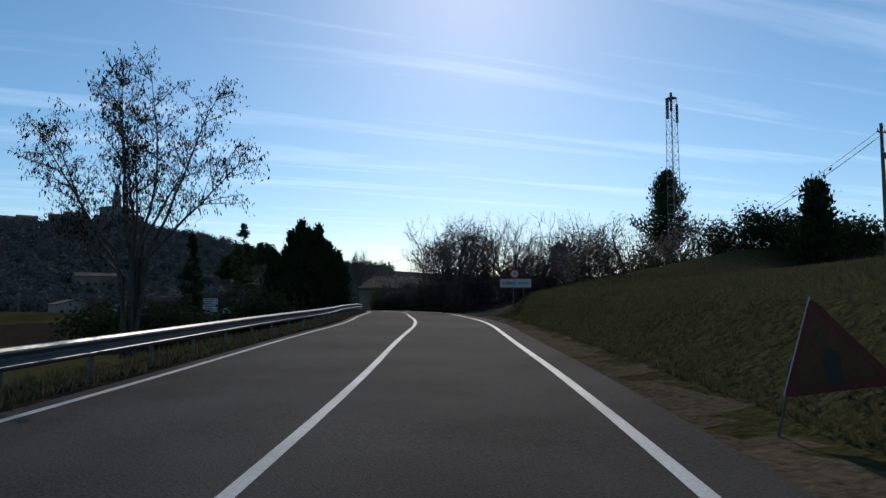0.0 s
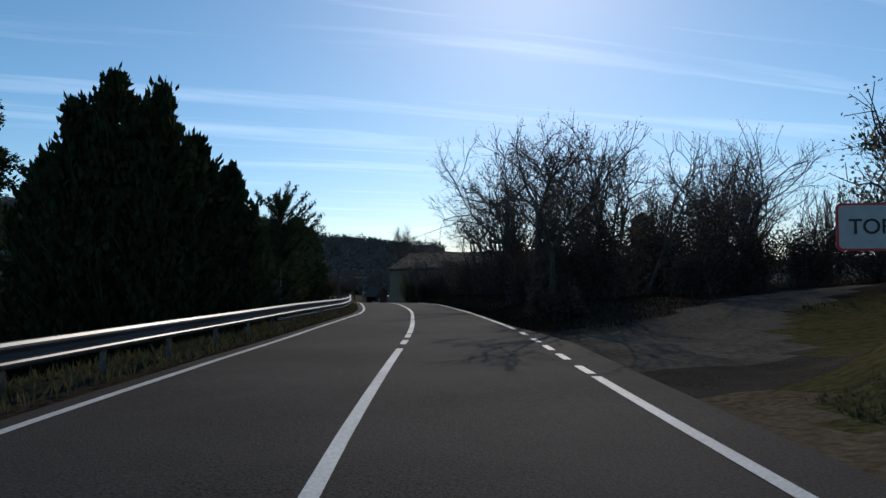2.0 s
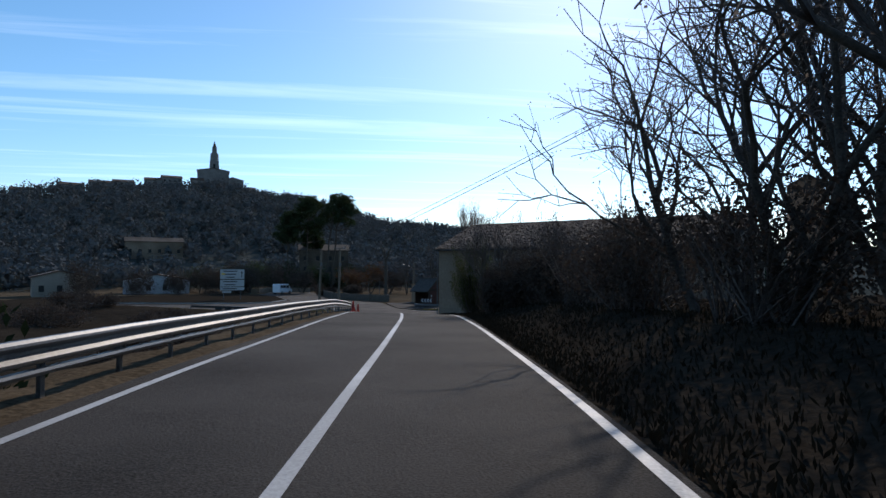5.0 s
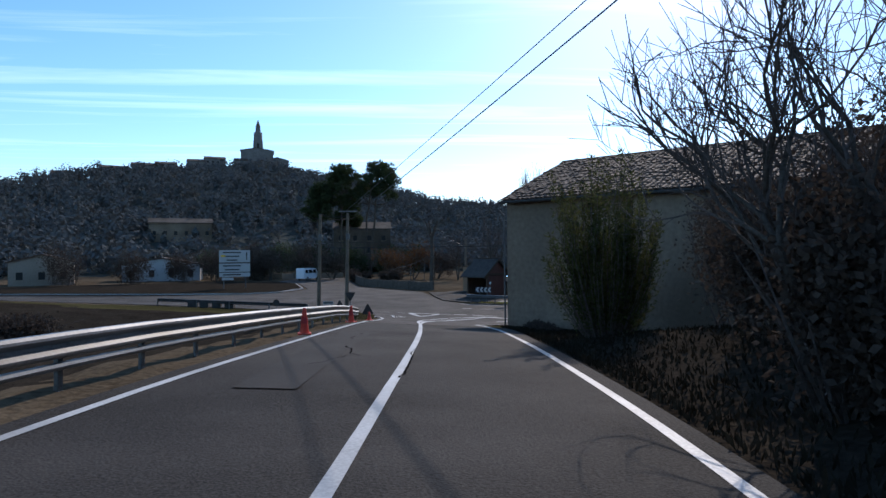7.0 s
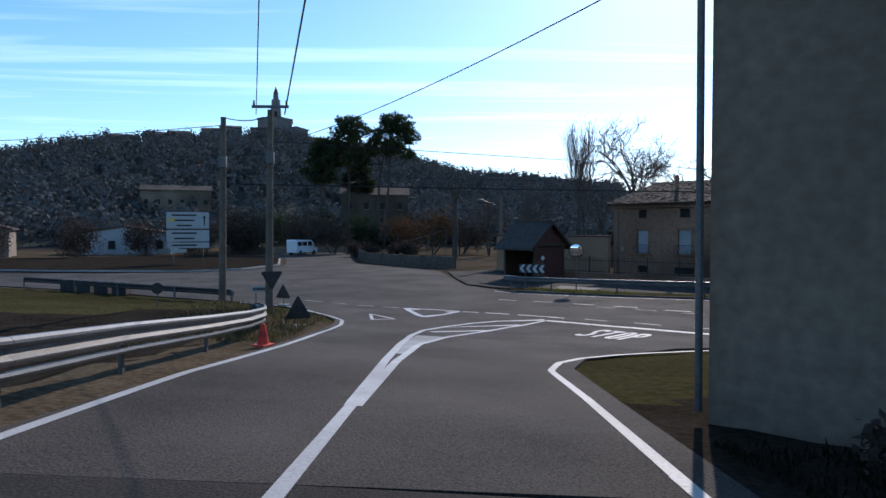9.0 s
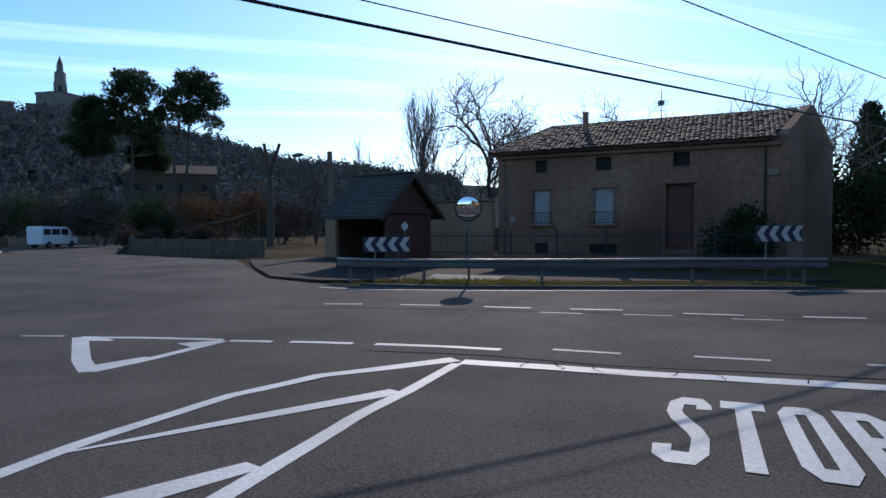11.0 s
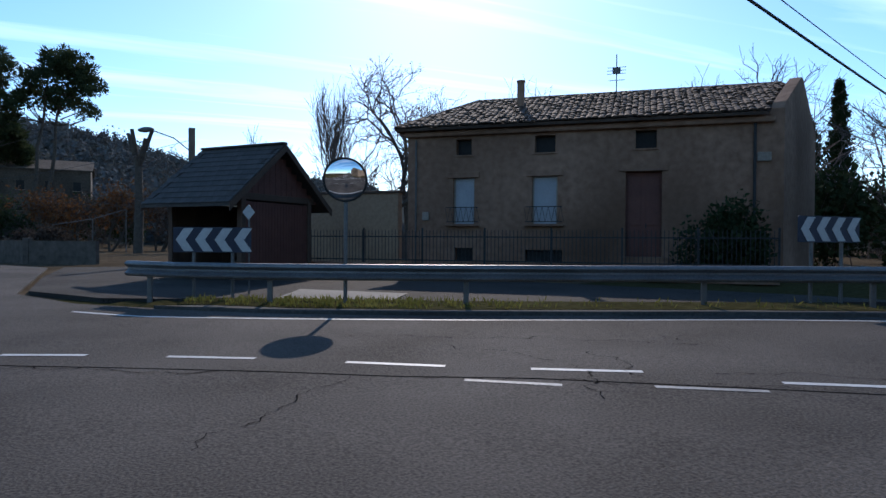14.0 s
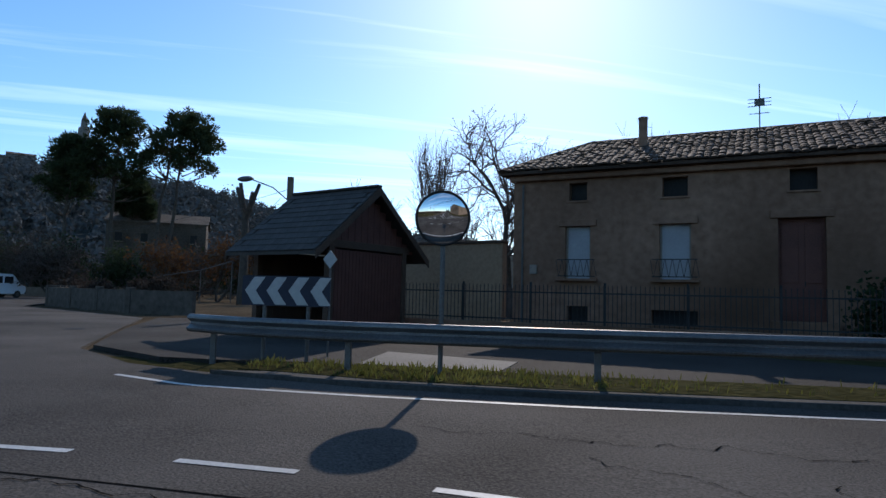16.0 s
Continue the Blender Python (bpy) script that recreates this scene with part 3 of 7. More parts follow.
def build_roads():
    # minor road, from behind the start to the junction
    ys = list(np.arange(-142, 10, 1.5)) + [10.0]
    left = [beside(y, -float(left_w(y)) - 0.35) for y in ys]
    right = [beside(y, float(right_w(y)) + float(right_margin(y))) for y in ys]
    n = len(ys)
    verts = [(x, y, float(lay(x, y))) for x, y in left + right] + [(x, y, float(lay(x, y)) - 0.08) for x, y in left + right]
    mid = [beside(y, 0.0) for y in ys]
    faces = [(i, i + n, i + n + 1, i + 1) for i in range(n - 1)]
    faces += [(i, i + 1, 2 * n + i + 1, 2 * n + i) for i in range(n - 1)] + [(n + i + 1, n + i, 3 * n + i, 3 * n + i + 1) for i in range(n - 1)]
    minor = tagged(mesh_part("road", verts, faces, ASPHALT_DARK), "grey worn asphalt of a two-lane country road", "road", kind="structure")
    add_skin(minor)
    add_skin(sheet("road", APRON, ASPHALT, 0.0, "grey asphalt of a wide road junction with cracks", cell=1.5, thick=0.08))

    def lane_line(off, y0, y1, width=0.13):
        return [beside(y, off(y)) for y in np.arange(y0, y1, 1.0)]

    lw = lambda y: -float(left_w(y))
    rw = lambda y: float(right_w(y))
    zero = lambda y: 0.0
    line("road_line", lane_line(lw, -140, 11), 0.13)
    left_end = lane_line(lw, 10, 11)[-1]
    line("road_line", [left_end, (-3.95, 15), (-3.62, 20), (-3.45, 24.5), (-3.36, 25.9), (-3.3, 28), (-3.5, 30.1), (-4.2, 31.9), (-5.8, 34.9), (-6.7, 36.3), (-9.8, 38.4)], 0.14)
    line("road_line", lane_line(rw, -140, -71.4), 0.15)
    line("road_line", lane_line(rw, -63.3, 11), 0.13)
    right_end = lane_line(rw, 10, 11)[-1]
    line("road_line", [right_end, (1.84, 14.5), (2.0, 17.7), (2.5, 19.2), (3.3, 20.4), (4.55, 21.6), (5.7, 22.45), (7.4, 23.4), (10, 24.3), (14, 24.6), (22, 22.9)], 0.14)
    line("road_line", lane_line(zero, -140.4, -67.6), 0.14)
    line("road_line", lane_line(zero, -64.8, 14), 0.14)
    for y in (-67.55, -66.0):
        line("road_line", [beside(y, 0.0), beside(y + 0.95, 0.0)], 0.14)
    for y in (-71.75, -70.1, -68.6, -67.1, -65.25):
        line("road_line", [beside(y, rw(y)), beside(y + 0.88, rw(y + 0.88))], 0.14)
    # splitter markings where the minor road meets the main one
    up = [beside(13, 0), (-1.2, 18), (-1.03, 21.85), (-0.77, 24.9), (-0.41, 26.95), (0.43, 28.72), (1.5, 30.3), (2.67, 31.24), (4.69, 31.75)]
    low = [beside(13, 0.05), (-0.98, 18), (-0.53, 22.1), (0.31, 24.8), (1.13, 26.35), (1.95, 27.7), (2.78, 29.05), (4.61, 31.45)]
    line("road_line", up, [0.17] * 7 + [0.24, 0.30])
    line("road_line", low, 0.17)
    line("road_line", [(0.38, 28.45), (1.9, 29.3), (3.41, 30.05)], [0.05, 0.22, 0.3])
    line("road_line", [(-0.15, 26.45), (0.8, 27.05), (1.78, 27.7)], [0.3, 0.3, 0.22])
    sheet("road_marking", [(-1.05, 19.5), (-0.85, 19.5), (-0.53, 22.1), (0.31, 24.8), (-0.62, 25.0), (-1.03, 21.85)], ROAD_PAINT_OLD, 0.005, "solid white painted splitter nose", "road marking", cell=0.8)
    line("stop_line", [(4.72, 31.55), (6.78, 30.0), (9.0, 28.45), (10.8, 27.2), (13.4, 26.0)], 0.34, ROAD_PAINT, label="wide worn white stop line")
    for run in ([(1.45, 34.57), (2.15, 34.22)], [(2.45, 34.08), (3.1, 33.75), (3.45, 33.56)], [(3.8, 33.37), (4.12, 33.2), (4.95, 32.7), (5.6, 32.2)]):
        line("road_line", run, 0.17, ROAD_PAINT, label="worn white line with flaked gaps")
    # small hatched island and give-way triangle
    line("road_line", [(-1.19, 35.9), (-0.85, 34.4), (-0.62, 33.4), (-0.3, 32.4)], 0.26)
    line("road_line", [(-1.19, 35.9), (0.2, 35.3), (1.33, 34.7)], 0.16)
    line("road_line", [(-0.3, 32.4), (0.5, 33.5), (1.33, 34.6)], 0.2)
    line("road_line", [(-1.1, 35.75), (-0.55, 35.3)], [0.5, 0.08])
    line("road_line", [(-0.35, 32.65), (0.3, 33.4)], [0.5, 0.2])
    line("road_line", [(0.75, 34.3), (1.33, 34.62)], [0.7, 0.1])
    line("road_line", [(-2.69, 33.5), (-1.55, 31.35)], 0.13)
    line("road_line", [(-1.55, 31.3), (-2.4, 30.85)], 0.16)
    line("road_line", [(-2.4, 30.8), (-2.69, 33.5)], 0.13)
    for a, b in (((-6.64, 39.57), (-5.59, 38.8)), ((-5.06, 38.36), (-4.25, 37.81)), ((-3.61, 37.2), (-2.76, 36.77)), ((-2.28, 36.45), (-1.52, 36.15)),
                 ((6.4, 31.95), (7.22, 31.3)), ((8.12, 30.75), (8.97, 30.15)), ((10.0, 29.5), (10.9, 28.85)), ((11.8, 28.3), (12.7, 27.75)), ((13.6, 27.3), (14.5, 26.85))):
        line("road_line", [a, b], 0.12, ROAD_PAINT_OLD, label="worn white lane dash")
    for a, b in (((3.6, 38.9), (4.5, 38.5)), ((5.35, 38.05), (6.25, 37.55)), ((7.14, 36.95), (8.06, 36.33)), ((8.84, 35.85), (9.84, 35.27)), ((10.75, 34.35), (11.75, 33.7)), ((12.7, 33.1), (13.7, 32.5)), ((14.6, 32.0), (15.6, 31.5))):
        line("road_line", [a, b], 0.10, label="bright white centre dash")
    for a, b in (((7.97, 35.68), (8.73, 35.13)), ((9.5, 34.73), (10.34, 34.17)), ((11.2, 33.4), (12.0, 32.9))):
        line("road_line", [a, b], 0.09, ROAD_PAINT_OLD, label="faded old centre dash")
    line("road_line", [(3.9, 43.0), (5.0, 41.85), (5.98, 41.3), (7.28, 40.6), (9.6, 39.5), (12.0, 38.5), (14.5, 37.5), (17.2, 36.1), (22, 33.9), (45, 23.4), (80, 7.4)], 0.10)
    line("road_line", [(22, 23.9), (45, 15.9), (80, 0.4)], 0.10)
    # the word on the road, in painted strokes
    ax, up_ = np.array([1.38, -1.27]) / 1.88, np.array([1.6, 1.9])
    foot = np.array([4.70, 27.0])
    glyphs = {"S": [[(0.86, 0.79), (0.85, 0.86), (0.76, 0.93), (0.36, 0.93), (0.21, 0.87), (0.19, 0.72), (0.30, 0.62), (0.70, 0.42), (0.81, 0.32), (0.80, 0.15), (0.68, 0.07), (0.26, 0.07), (0.12, 0.11), (0.10, 0.21)]],
              "T": [[(0.0, 0.93), (1.0, 0.93)], [(0.5, 0.86), (0.5, 0.0)]],
              "O": [[(0.5, 0.93), (0.32, 0.93), (0.20, 0.86), (0.19, 0.5), (0.20, 0.14), (0.32, 0.07), (0.68, 0.07), (0.80, 0.14), (0.81, 0.5), (0.80, 0.86), (0.68, 0.93), (0.5, 0.93)]],
              "P": [[(0.19, 0.0), (0.19, 1.0)], [(0.30, 0.93), (0.66, 0.93), (0.80, 0.87), (0.81, 0.74), (0.80, 0.60), (0.66, 0.54), (0.30, 0.54)]]}
    wide_u, wide_v = 0.36, 0.14  # strokes drawn long for the drivers, so their cross-bars are deep
    for k, letter in enumerate("STOP"):
        verts, faces = [], []
        for n_, st in enumerate(glyphs[letter]):
            q = np.array(st) / (wide_u, wide_v)
            w = np.gradient(q, axis=0)
            w /= np.linalg.norm(w, axis=1, keepdims=True)
            side = np.stack([-w[:, 1], w[:, 0]], 1) * 0.5
            base = len(verts)
            for edge in (q + side, q - side):
                for u, v in edge * (wide_u, wide_v):
                    c = foot + ax * (0.52 * k + 0.42 * u) + up_ * v
                    verts.append((c[0], c[1], float(road_z(c[0], c[1])[0]) + 0.006 + 0.002 * n_))
            n = len(q)
            faces += [(base + n + i, base + n + i + 1, base + i + 1, base + i) for i in range(n - 1)]
        tagged(mesh_part("road_letter", verts, faces, ROAD_PAINT), "large white painted road letter", "road marking", kind="structure")
    # long seam where the old centre joint has opened
    seam = [(1.5, 39.2), (3.2, 38.5), (4.9, 37.6), (6.4, 36.75), (7.4, 36.1), (8.6, 35.5), (10.2, 34.4), (12, 33.1), (15, 31.3)]
    line("road_seam", seam, 0.03, TAR, 0.003, "dark open joint in the asphalt")
    seam2 = [(3.5, 32.9), (5.2, 31.9), (6.6, 30.6), (8.4, 29.5), (10.5, 28.0), (13, 26.6)]
    line("road_seam", seam2, 0.03, TAR, 0.003, "dark open joint in the asphalt")


build_roads()


def crack(start, way, length, seed, width=0.015, stray=0.055, label="irregular crack in the asphalt", lift=0.008):
    """A jagged open crack that wanders along a way."""
    rng = np.random.default_rng(seed)
    p = np.array(start, float)
    w = np.array(way, float) / np.linalg.norm(way)
    side = np.array([-w[1], w[0]])
    home, verts, faces, wander = p.copy(), [], [], 0.0
    while length > 0:
        st = rng.uniform(0.04, 0.13)
        wander = 0.9 * wander + rng.normal(0, stray)
        p = p + w * st
        q = p + side * wander
        h = width * rng.uniform(0.25, 1.0) / 2
        for sgn in (1, -1):
            c = q + side * sgn * h + w * rng.normal(0, 0.01)
            verts.append((c[0], c[1], float(road_z(c[0], c[1])[0]) + lift))
        length -= st
    faces = [(2 * i, 2 * i + 1, 2 * i + 3, 2 * i + 2) for i in range(len(verts) // 2 - 1)]
    tagged(mesh_part("road_crack", verts, faces, TAR), label, "crack", kind="structure")


crack((7.1, 36.4), (-0.55, -0.62), 2.4, 1, 0.011)
crack((10.2, 36.4), (-0.3, -0.9), 1.3, 3)
crack((-3.74, -3.2), (0.17, -0.98), 2.3, 4, 0.05, 0.03)
crack((-3.38, -5.4), (-0.35, -0.94), 1.7, 5, 0.04, 0.03)
crack((-3.76, -0.2), (0.02, -1.0), 1.2, 12, 0.035, 0.04)
crack((-2.62, -8.6), (0.085, 1.0), 4.6, 7, 0.04, 0.016)
crack((-3.66, 0.5), (0.05, 1.0), 0.7, 13, 0.05, 0.05)
crack((7.6, 36.0), (0.85, -0.55), 5.0, 22)
crack((7.2, 30.4), (0.8, -0.6), 3.0, 24)
for i, (x, y, a, b, l, w) in enumerate(((8.6, 37.6, 0.5, -0.85, 1.6, 0.014), (9.4, 36.0, -0.4, -0.9, 1.5, 0.012), (10.4, 35.0, 0.85, -0.5, 4.5, 0.02), (11.6, 37.2, 0.2, -0.98, 1.3, 0.012), (7.4, 38.9, 0.85, -0.52, 5.0, 0.012), (2.2, 38.7, 0.9, -0.45, 4.0, 0.02))):
    crack((x, y), (a, b), l, 40 + i, w)
for i, (x, y, a, b, l) in enumerate(((5.42, 31.02, 0.75, 0.65, 0.46), (5.9, 30.66, 0.5, 0.87, 0.42), (6.05, 30.52, 0.95, -0.3, 0.55), (6.42, 30.28, 0.35, 0.94, 0.44), (7.0, 29.86, 0.7, 0.7, 0.42), (7.55, 29.44, 0.45, 0.9, 0.44), (8.3, 28.94, 0.7, 0.7, 0.44))):
    crack((x - 0.13, y - 0.17), (a, b), l, 60 + i, 0.022, 0.03, "crack through the worn stop line", 0.013)
crack((0.1, 24.0), (0.6, -0.5), 1.8, 8)
crack((2.6, 24.5), (0.7, -0.4), 2.0, 9)
crack((-0.6, 25.0), (0.9, -0.5), 1.4, 10)


def patch(name, pts, label):
    sheet(name, pts, ASPHALT_PATCH, 0.006, label, cell=1.0)


patch("road_patch", [(-4.2, 4.0), (-2.6, 3.6), (-2.45, 7.5), (-4.0, 8.0)], "darker asphalt repair patch")
patch("road_patch", [(-4.7, -9.5), (-3.9, -9.6), (-3.3, 1.5), (-4.2, 1.7)], "darker asphalt repair strip")
sheet("forecourt", [(1.9, 60), (2.1, 53), (2.6, 47.2), (4.2, 44.9), (5.6, 44.2), (7.0, 46.0), (4.5, 50), (4, 60)], ASPHALT_DARK, 0.045, "worn dark asphalt before the shelter", "pavement", cell=1.5, thick=0.1)
sheet("pavement", [(4, 60), (4.5, 50), (7.0, 46.0), (5.6, 44.2), (7.5, 43.3), (10.6, 41.55), (14.7, 39.7), (19.5, 38.0), (19.0, 39.5), (11.6, 52.0), (10.5, 57), (6, 62)], ASPHALT_DARK, 0.05, "darker pavement strip before the house", "pavement", cell=1.5, thick=0.1)
sheet("paved_patch", [(7.5, 43.42), (9.6, 42.2), (10.4, 43.4), (8.4, 45.4)], PAVING, 0.062, "paler patch of pavement behind the barrier", "pavement", cell=1.0, thick=0.05)
sheet("kerb_strip", [(5.2, 42.95), (6.0, 42.35), (7.3, 41.35), (9.6, 40.15), (14.5, 38.15), (17.2, 36.75), (17.3, 37.05), (14.6, 38.4), (9.75, 40.4), (7.5, 41.6), (6.2, 42.6)], KERB, 0.06, "low dark kerb along the main road", "kerb", cell=1.5, thick=0.1)
GRASS_STRIP = [(5.6, 43.0), (6.2, 42.6), (7.5, 41.6), (9.75, 40.4), (14.6, 38.4), (17.3, 37.05), (17.6, 38.4), (14.7, 39.65), (10.6, 41.5), (7.5, 43.25), (5.9, 44.0)]
sheet("verge", GRASS_STRIP, GRASS_SHEET, 0.07, "narrow grass verge under the crash barrier", "verge", cell=1.0, thick=0.1)


# ---- plants ----
def grow(rng, base, height, spread, levels=5, trunk_r=0.16, fork=0.35, stems=1, lean=(0, 0), up=0.25, kids=(2, 4), shrink=0.72):
    """Branch rows of a bare tree: (start, end, r0, r1), by level."""
    rows = []
    tips = []

    def branch(p, w, length, r, level, stem):
        n = 4 if level == 0 else 3
        q = p.copy()
        for i in range(n):
            w2 = w + rng.normal(0, 0.10 + 0.04 * level, 3) + np.array([0, 0, up * 0.18])
            w2 /= np.linalg.norm(w2)
            e = q + w2 * length / n
            ra, rb = r * (1 - 0.30 * i / n), r * (1 - 0.30 * (i + 1) / n)
            rows.append((*q, *e, ra, rb, level, stem))
            q, w = e, w2
            if level < levels and (level > 0 or i >= n * fork):
                for _ in range(rng.integers(1, 3) if level == 0 else int(rng.random() < 0.6)):
                    side = rng.normal(size=3)
                    side -= side @ w * w
                    side /= np.linalg.norm(side)
                    a = rng.uniform(0.45, 0.95)
                    nw = w * math.cos(a) + side * math.sin(a) * spread + np.array([0, 0, up * 0.4])
                    nw /= np.linalg.norm(nw)
                    branch(q.copy(), nw, length * rng.uniform(0.5, shrink), rb * rng.uniform(0.45, 0.68), level + 1, stem)
        if level < levels:
            for _ in range(rng.integers(*kids)):
                nw = w + rng.normal(0, 0.42, 3) * spread + np.array([0, 0, up * 0.3])
                nw /= np.linalg.norm(nw)
                branch(q.copy(), nw, length * rng.uniform(0.6, shrink + 0.1), r * 0.62, level + 1, stem)
        else:
            tips.append((*q, *w))

    for k in range(stems):
        w = np.array([lean[0] + (rng.normal(0, 0.35) if stems > 1 else 0), lean[1] + (rng.normal(0, 0.35) if stems > 1 else 0), 1.0])
        w /= np.linalg.norm(w)
        branch(np.array(base, float) + (rng.normal(0, 0.25, 3) * [1, 1, 0] if stems > 1 else 0), w, height * 0.42, trunk_r, 0, k)
    return np.array(rows), np.array(tips)


def bare_tree(name, at, height, seed, label, spread=1.0, levels=4, trunk_r=0.16, stems=1, lean=(0, 0), up=0.25, tuft=None, tuft_size=0.09, group="", drop=0.3, fork=0.35, kids=(2, 4), twig=1.0):
    """A leafless tree: trunk and limbs, twigs, and whatever dry leaves still hang on it."""
    rng = np.random.default_rng(seed)
    root = thing(name, Matrix.Translation(at), label, "tree", group)
    rows, tips = grow(rng, (0, 0, -drop), height, spread, levels, trunk_r, fork, stems, lean, up, kids)
    top = max(rows[:, 5].max(), 0.1)
    k = height / top
    rows[:, :6] *= k
    tips[:, :3] *= k
    for lv, r in ((levels, 0.011 * twig), (levels - 1, 0.024 * twig)):
        if lv > 1:
            rows[rows[:, 8] == lv, 6:8] = np.minimum(rows[rows[:, 8] == lv, 6:8], r)
    rows[:, 6:8] = np.maximum(rows[:, 6:8], 0.005 * twig)
    big, small = rows[rows[:, 8] <= 1], rows[(rows[:, 8] > 1) & (rows[:, 8] < levels)]
    fine = rows[rows[:, 8] == levels].reshape(-1, 3, 10)  # the last twigs, straight
    small = np.concatenate([small[:, :8], np.concatenate([fine[:, 0, :3], fine[:, 2, 3:6], fine[:, 0, 6:7], fine[:, 2, 7:8]], 1)])
    for k in range(stems):
        v, f = tubes(big[big[:, 9] == k][:, :8], 7)
        mesh_part("trunk", v.tolist(), f.tolist(), BARK, root, smooth=True)
    v, f = tubes(small[:, :8], 3)
    mesh_part("branchwork", v.tolist(), f.tolist(), TWIG, root, "fine bare twigs")
    if tuft is not None:
        n = 2
        p = np.repeat(tips[:, :3], n, 0) + rng.normal(0, 0.10, (len(tips) * n, 3))
        w = np.repeat(tips[:, 3:], n, 0) * 0.4 + rng.normal(0, 0.5, (len(tips) * n, 3)) + [0, 0, -0.4]
        v, f = cards(p, w, tuft_size, tuft_size * 0.3, rng)
        mesh_part("foliage", v.tolist(), f.tolist(), tuft, root, "sparse dry leaves and buds")
    return root


def locust_tree(at, seed):
    """Several stems fanning into long slender limbs, hung with dark pods."""
    rng = np.random.default_rng(seed)
    root = thing("locust_tree", Matrix.Translation(at), "bare spreading tree hung with dark seed pods", "tree")
    stems, twigs, pods = [], [], []

    def limb(p, w, length, r, n, bend, into):
        pts = [np.array(p, float)]
        w = np.array(w, float) / np.linalg.norm(w)
        for i in range(n):
            w = w + np.array([0, 0, bend / n]) + rng.normal(0, 0.07, 3)
            w /= np.linalg.norm(w)
            e = pts[-1] + w * length / n
            into.append((*pts[-1], *e, r * (1 - 0.8 * i / n), r * (1 - 0.8 * (i + 1) / n)))
            pts.append(e)
        return pts

    for k in range(11):
        a = radians((3, 8, 13, 18, 23, 28, 33, 39, 46, 54, 63)[k])
        az = 3.1 + k * 2.4 + rng.normal(0, 0.2)
        way = (math.sin(a) * math.cos(az), math.sin(a) * math.sin(az), math.cos(a))
        foot = (rng.normal(0, 0.12), rng.normal(0, 0.12), -0.3)
        fork = np.array([way[0] * 0.7, way[1] * 0.7, rng.uniform(2.6, 3.9)])
        stems.append((*foot, *fork, 0.075, 0.06))
        reach = 6.5 * (1 - 0.50 * a / radians(74)) * rng.uniform(0.9, 1.08)
        pts = limb(fork, way, reach, 0.055, 7, 0.25, stems)
        for i in range(2, 8):
            for _ in range(3 if i > 3 else 2):
                out = pts[i] - pts[i - 1]
                out /= np.linalg.norm(out)
                side = rng.normal(size=3)
                side -= side @ out * out
                side /= np.linalg.norm(side)
                sub_ = limb(pts[i], out * 0.75 + side * 0.75, rng.uniform(0.9, 1.9) * (1.25 - 0.09 * i), 0.02, 4, -0.1, twigs)
                for q in range(1, 5):
                    for _ in range(3):
                        tw = limb(sub_[q], rng.normal(0, 0.6, 3) + out * 0.6, rng.uniform(0.25, 0.6), 0.007, 2, -0.5, twigs)
                        for e in tw[1:]:
                            for _ in range(2):
                                pods.append(e + rng.normal(0, 0.04, 3))
    k = 0.75
    v, f = tubes(np.array(stems) * k, 7)
    mesh_part("trunk", v.tolist(), f.tolist(), BARK, root, smooth=True)
    v, f = tubes(np.array(twigs) * k, 3)
    mesh_part("branchwork", v.tolist(), f.tolist(), TWIG, root, "long slender bare twigs")
    p = np.array(pods) * k
    v, f = cards(p, rng.normal(0, 0.3, p.shape) + [0, 0, -1.0], 0.10, 0.015, rng)
    mesh_part("foliage", v.tolist(), f.tolist(), IVY, root, "hanging dark seed pods")


def needle_tree(name, at, height, radius, seed, label, profile, mat=CYPRESS, sprays=260, size=0.55, trunk_r=0.18, up=0.7, first=0.06, group="", category="tree", per=26, thin=0.11, bend=0.0, fuzz=0.3):
    """An evergreen: a trunk, limbs in whorls, and a crown of many small sprays with gaps."""
    rng = np.random.default_rng(seed)
    root = thing(name, Matrix.Translation(at), label, category, group)
    bend_v = np.array([bend, 0, 0])
    rows = []
    for i in range(6):
        a, b = i / 6, (i + 1) / 6
        rows.append((*(bend_v * a**2), *(bend_v * b**2), trunk_r * (1 - 0.85 * a), trunk_r * (1 - 0.85 * b)))
        rows[-1] = (bend_v[0] * a**2, 0, a * height - 0.3 * (i == 0), bend_v[0] * b**2, 0, b * height, trunk_r * (1 - 0.85 * a), trunk_r * (1 - 0.85 * b))
    pts, ways = [], []
    for _ in range(sprays):
        h = first + (1 - first) * rng.uniform(0, 1) ** 0.9
        r = radius * profile(h) * rng.uniform(0.35, 1.12)
        a = rng.uniform(0, 2 * math.pi)
        foot = np.array([bend * h**2, 0, max(0.2, h * height - r * up * 0.8)])
        tip = np.array([math.cos(a) * r + bend * h**2, math.sin(a) * r, h * height + rng.normal(0, 0.12)])
        rows.append((*foot, *tip, 0.02 + 0.012 * r, 0.008))
        along = np.linspace(0.3, 1.0, per)[:, None]
        p = foot + (tip - foot) * along + rng.normal(0, fuzz, (per, 3))
        out = (tip - foot) / max(np.linalg.norm(tip - foot), 1e-6)
        w = out * 0.7 + np.array([0, 0, up]) + rng.normal(0, 0.5, (per, 3))
        pts.append(p)
        ways.append(w)
    v, f = tubes(np.array(rows), 5)
    mesh_part("trunk", v.tolist(), f.tolist(), BARK, root)
    v, f = cards(np.concatenate(pts), np.concatenate(ways), size, size * thin * 2, rng)
    mesh_part("crown", v.tolist(), f.tolist(), mat, root)
    return root


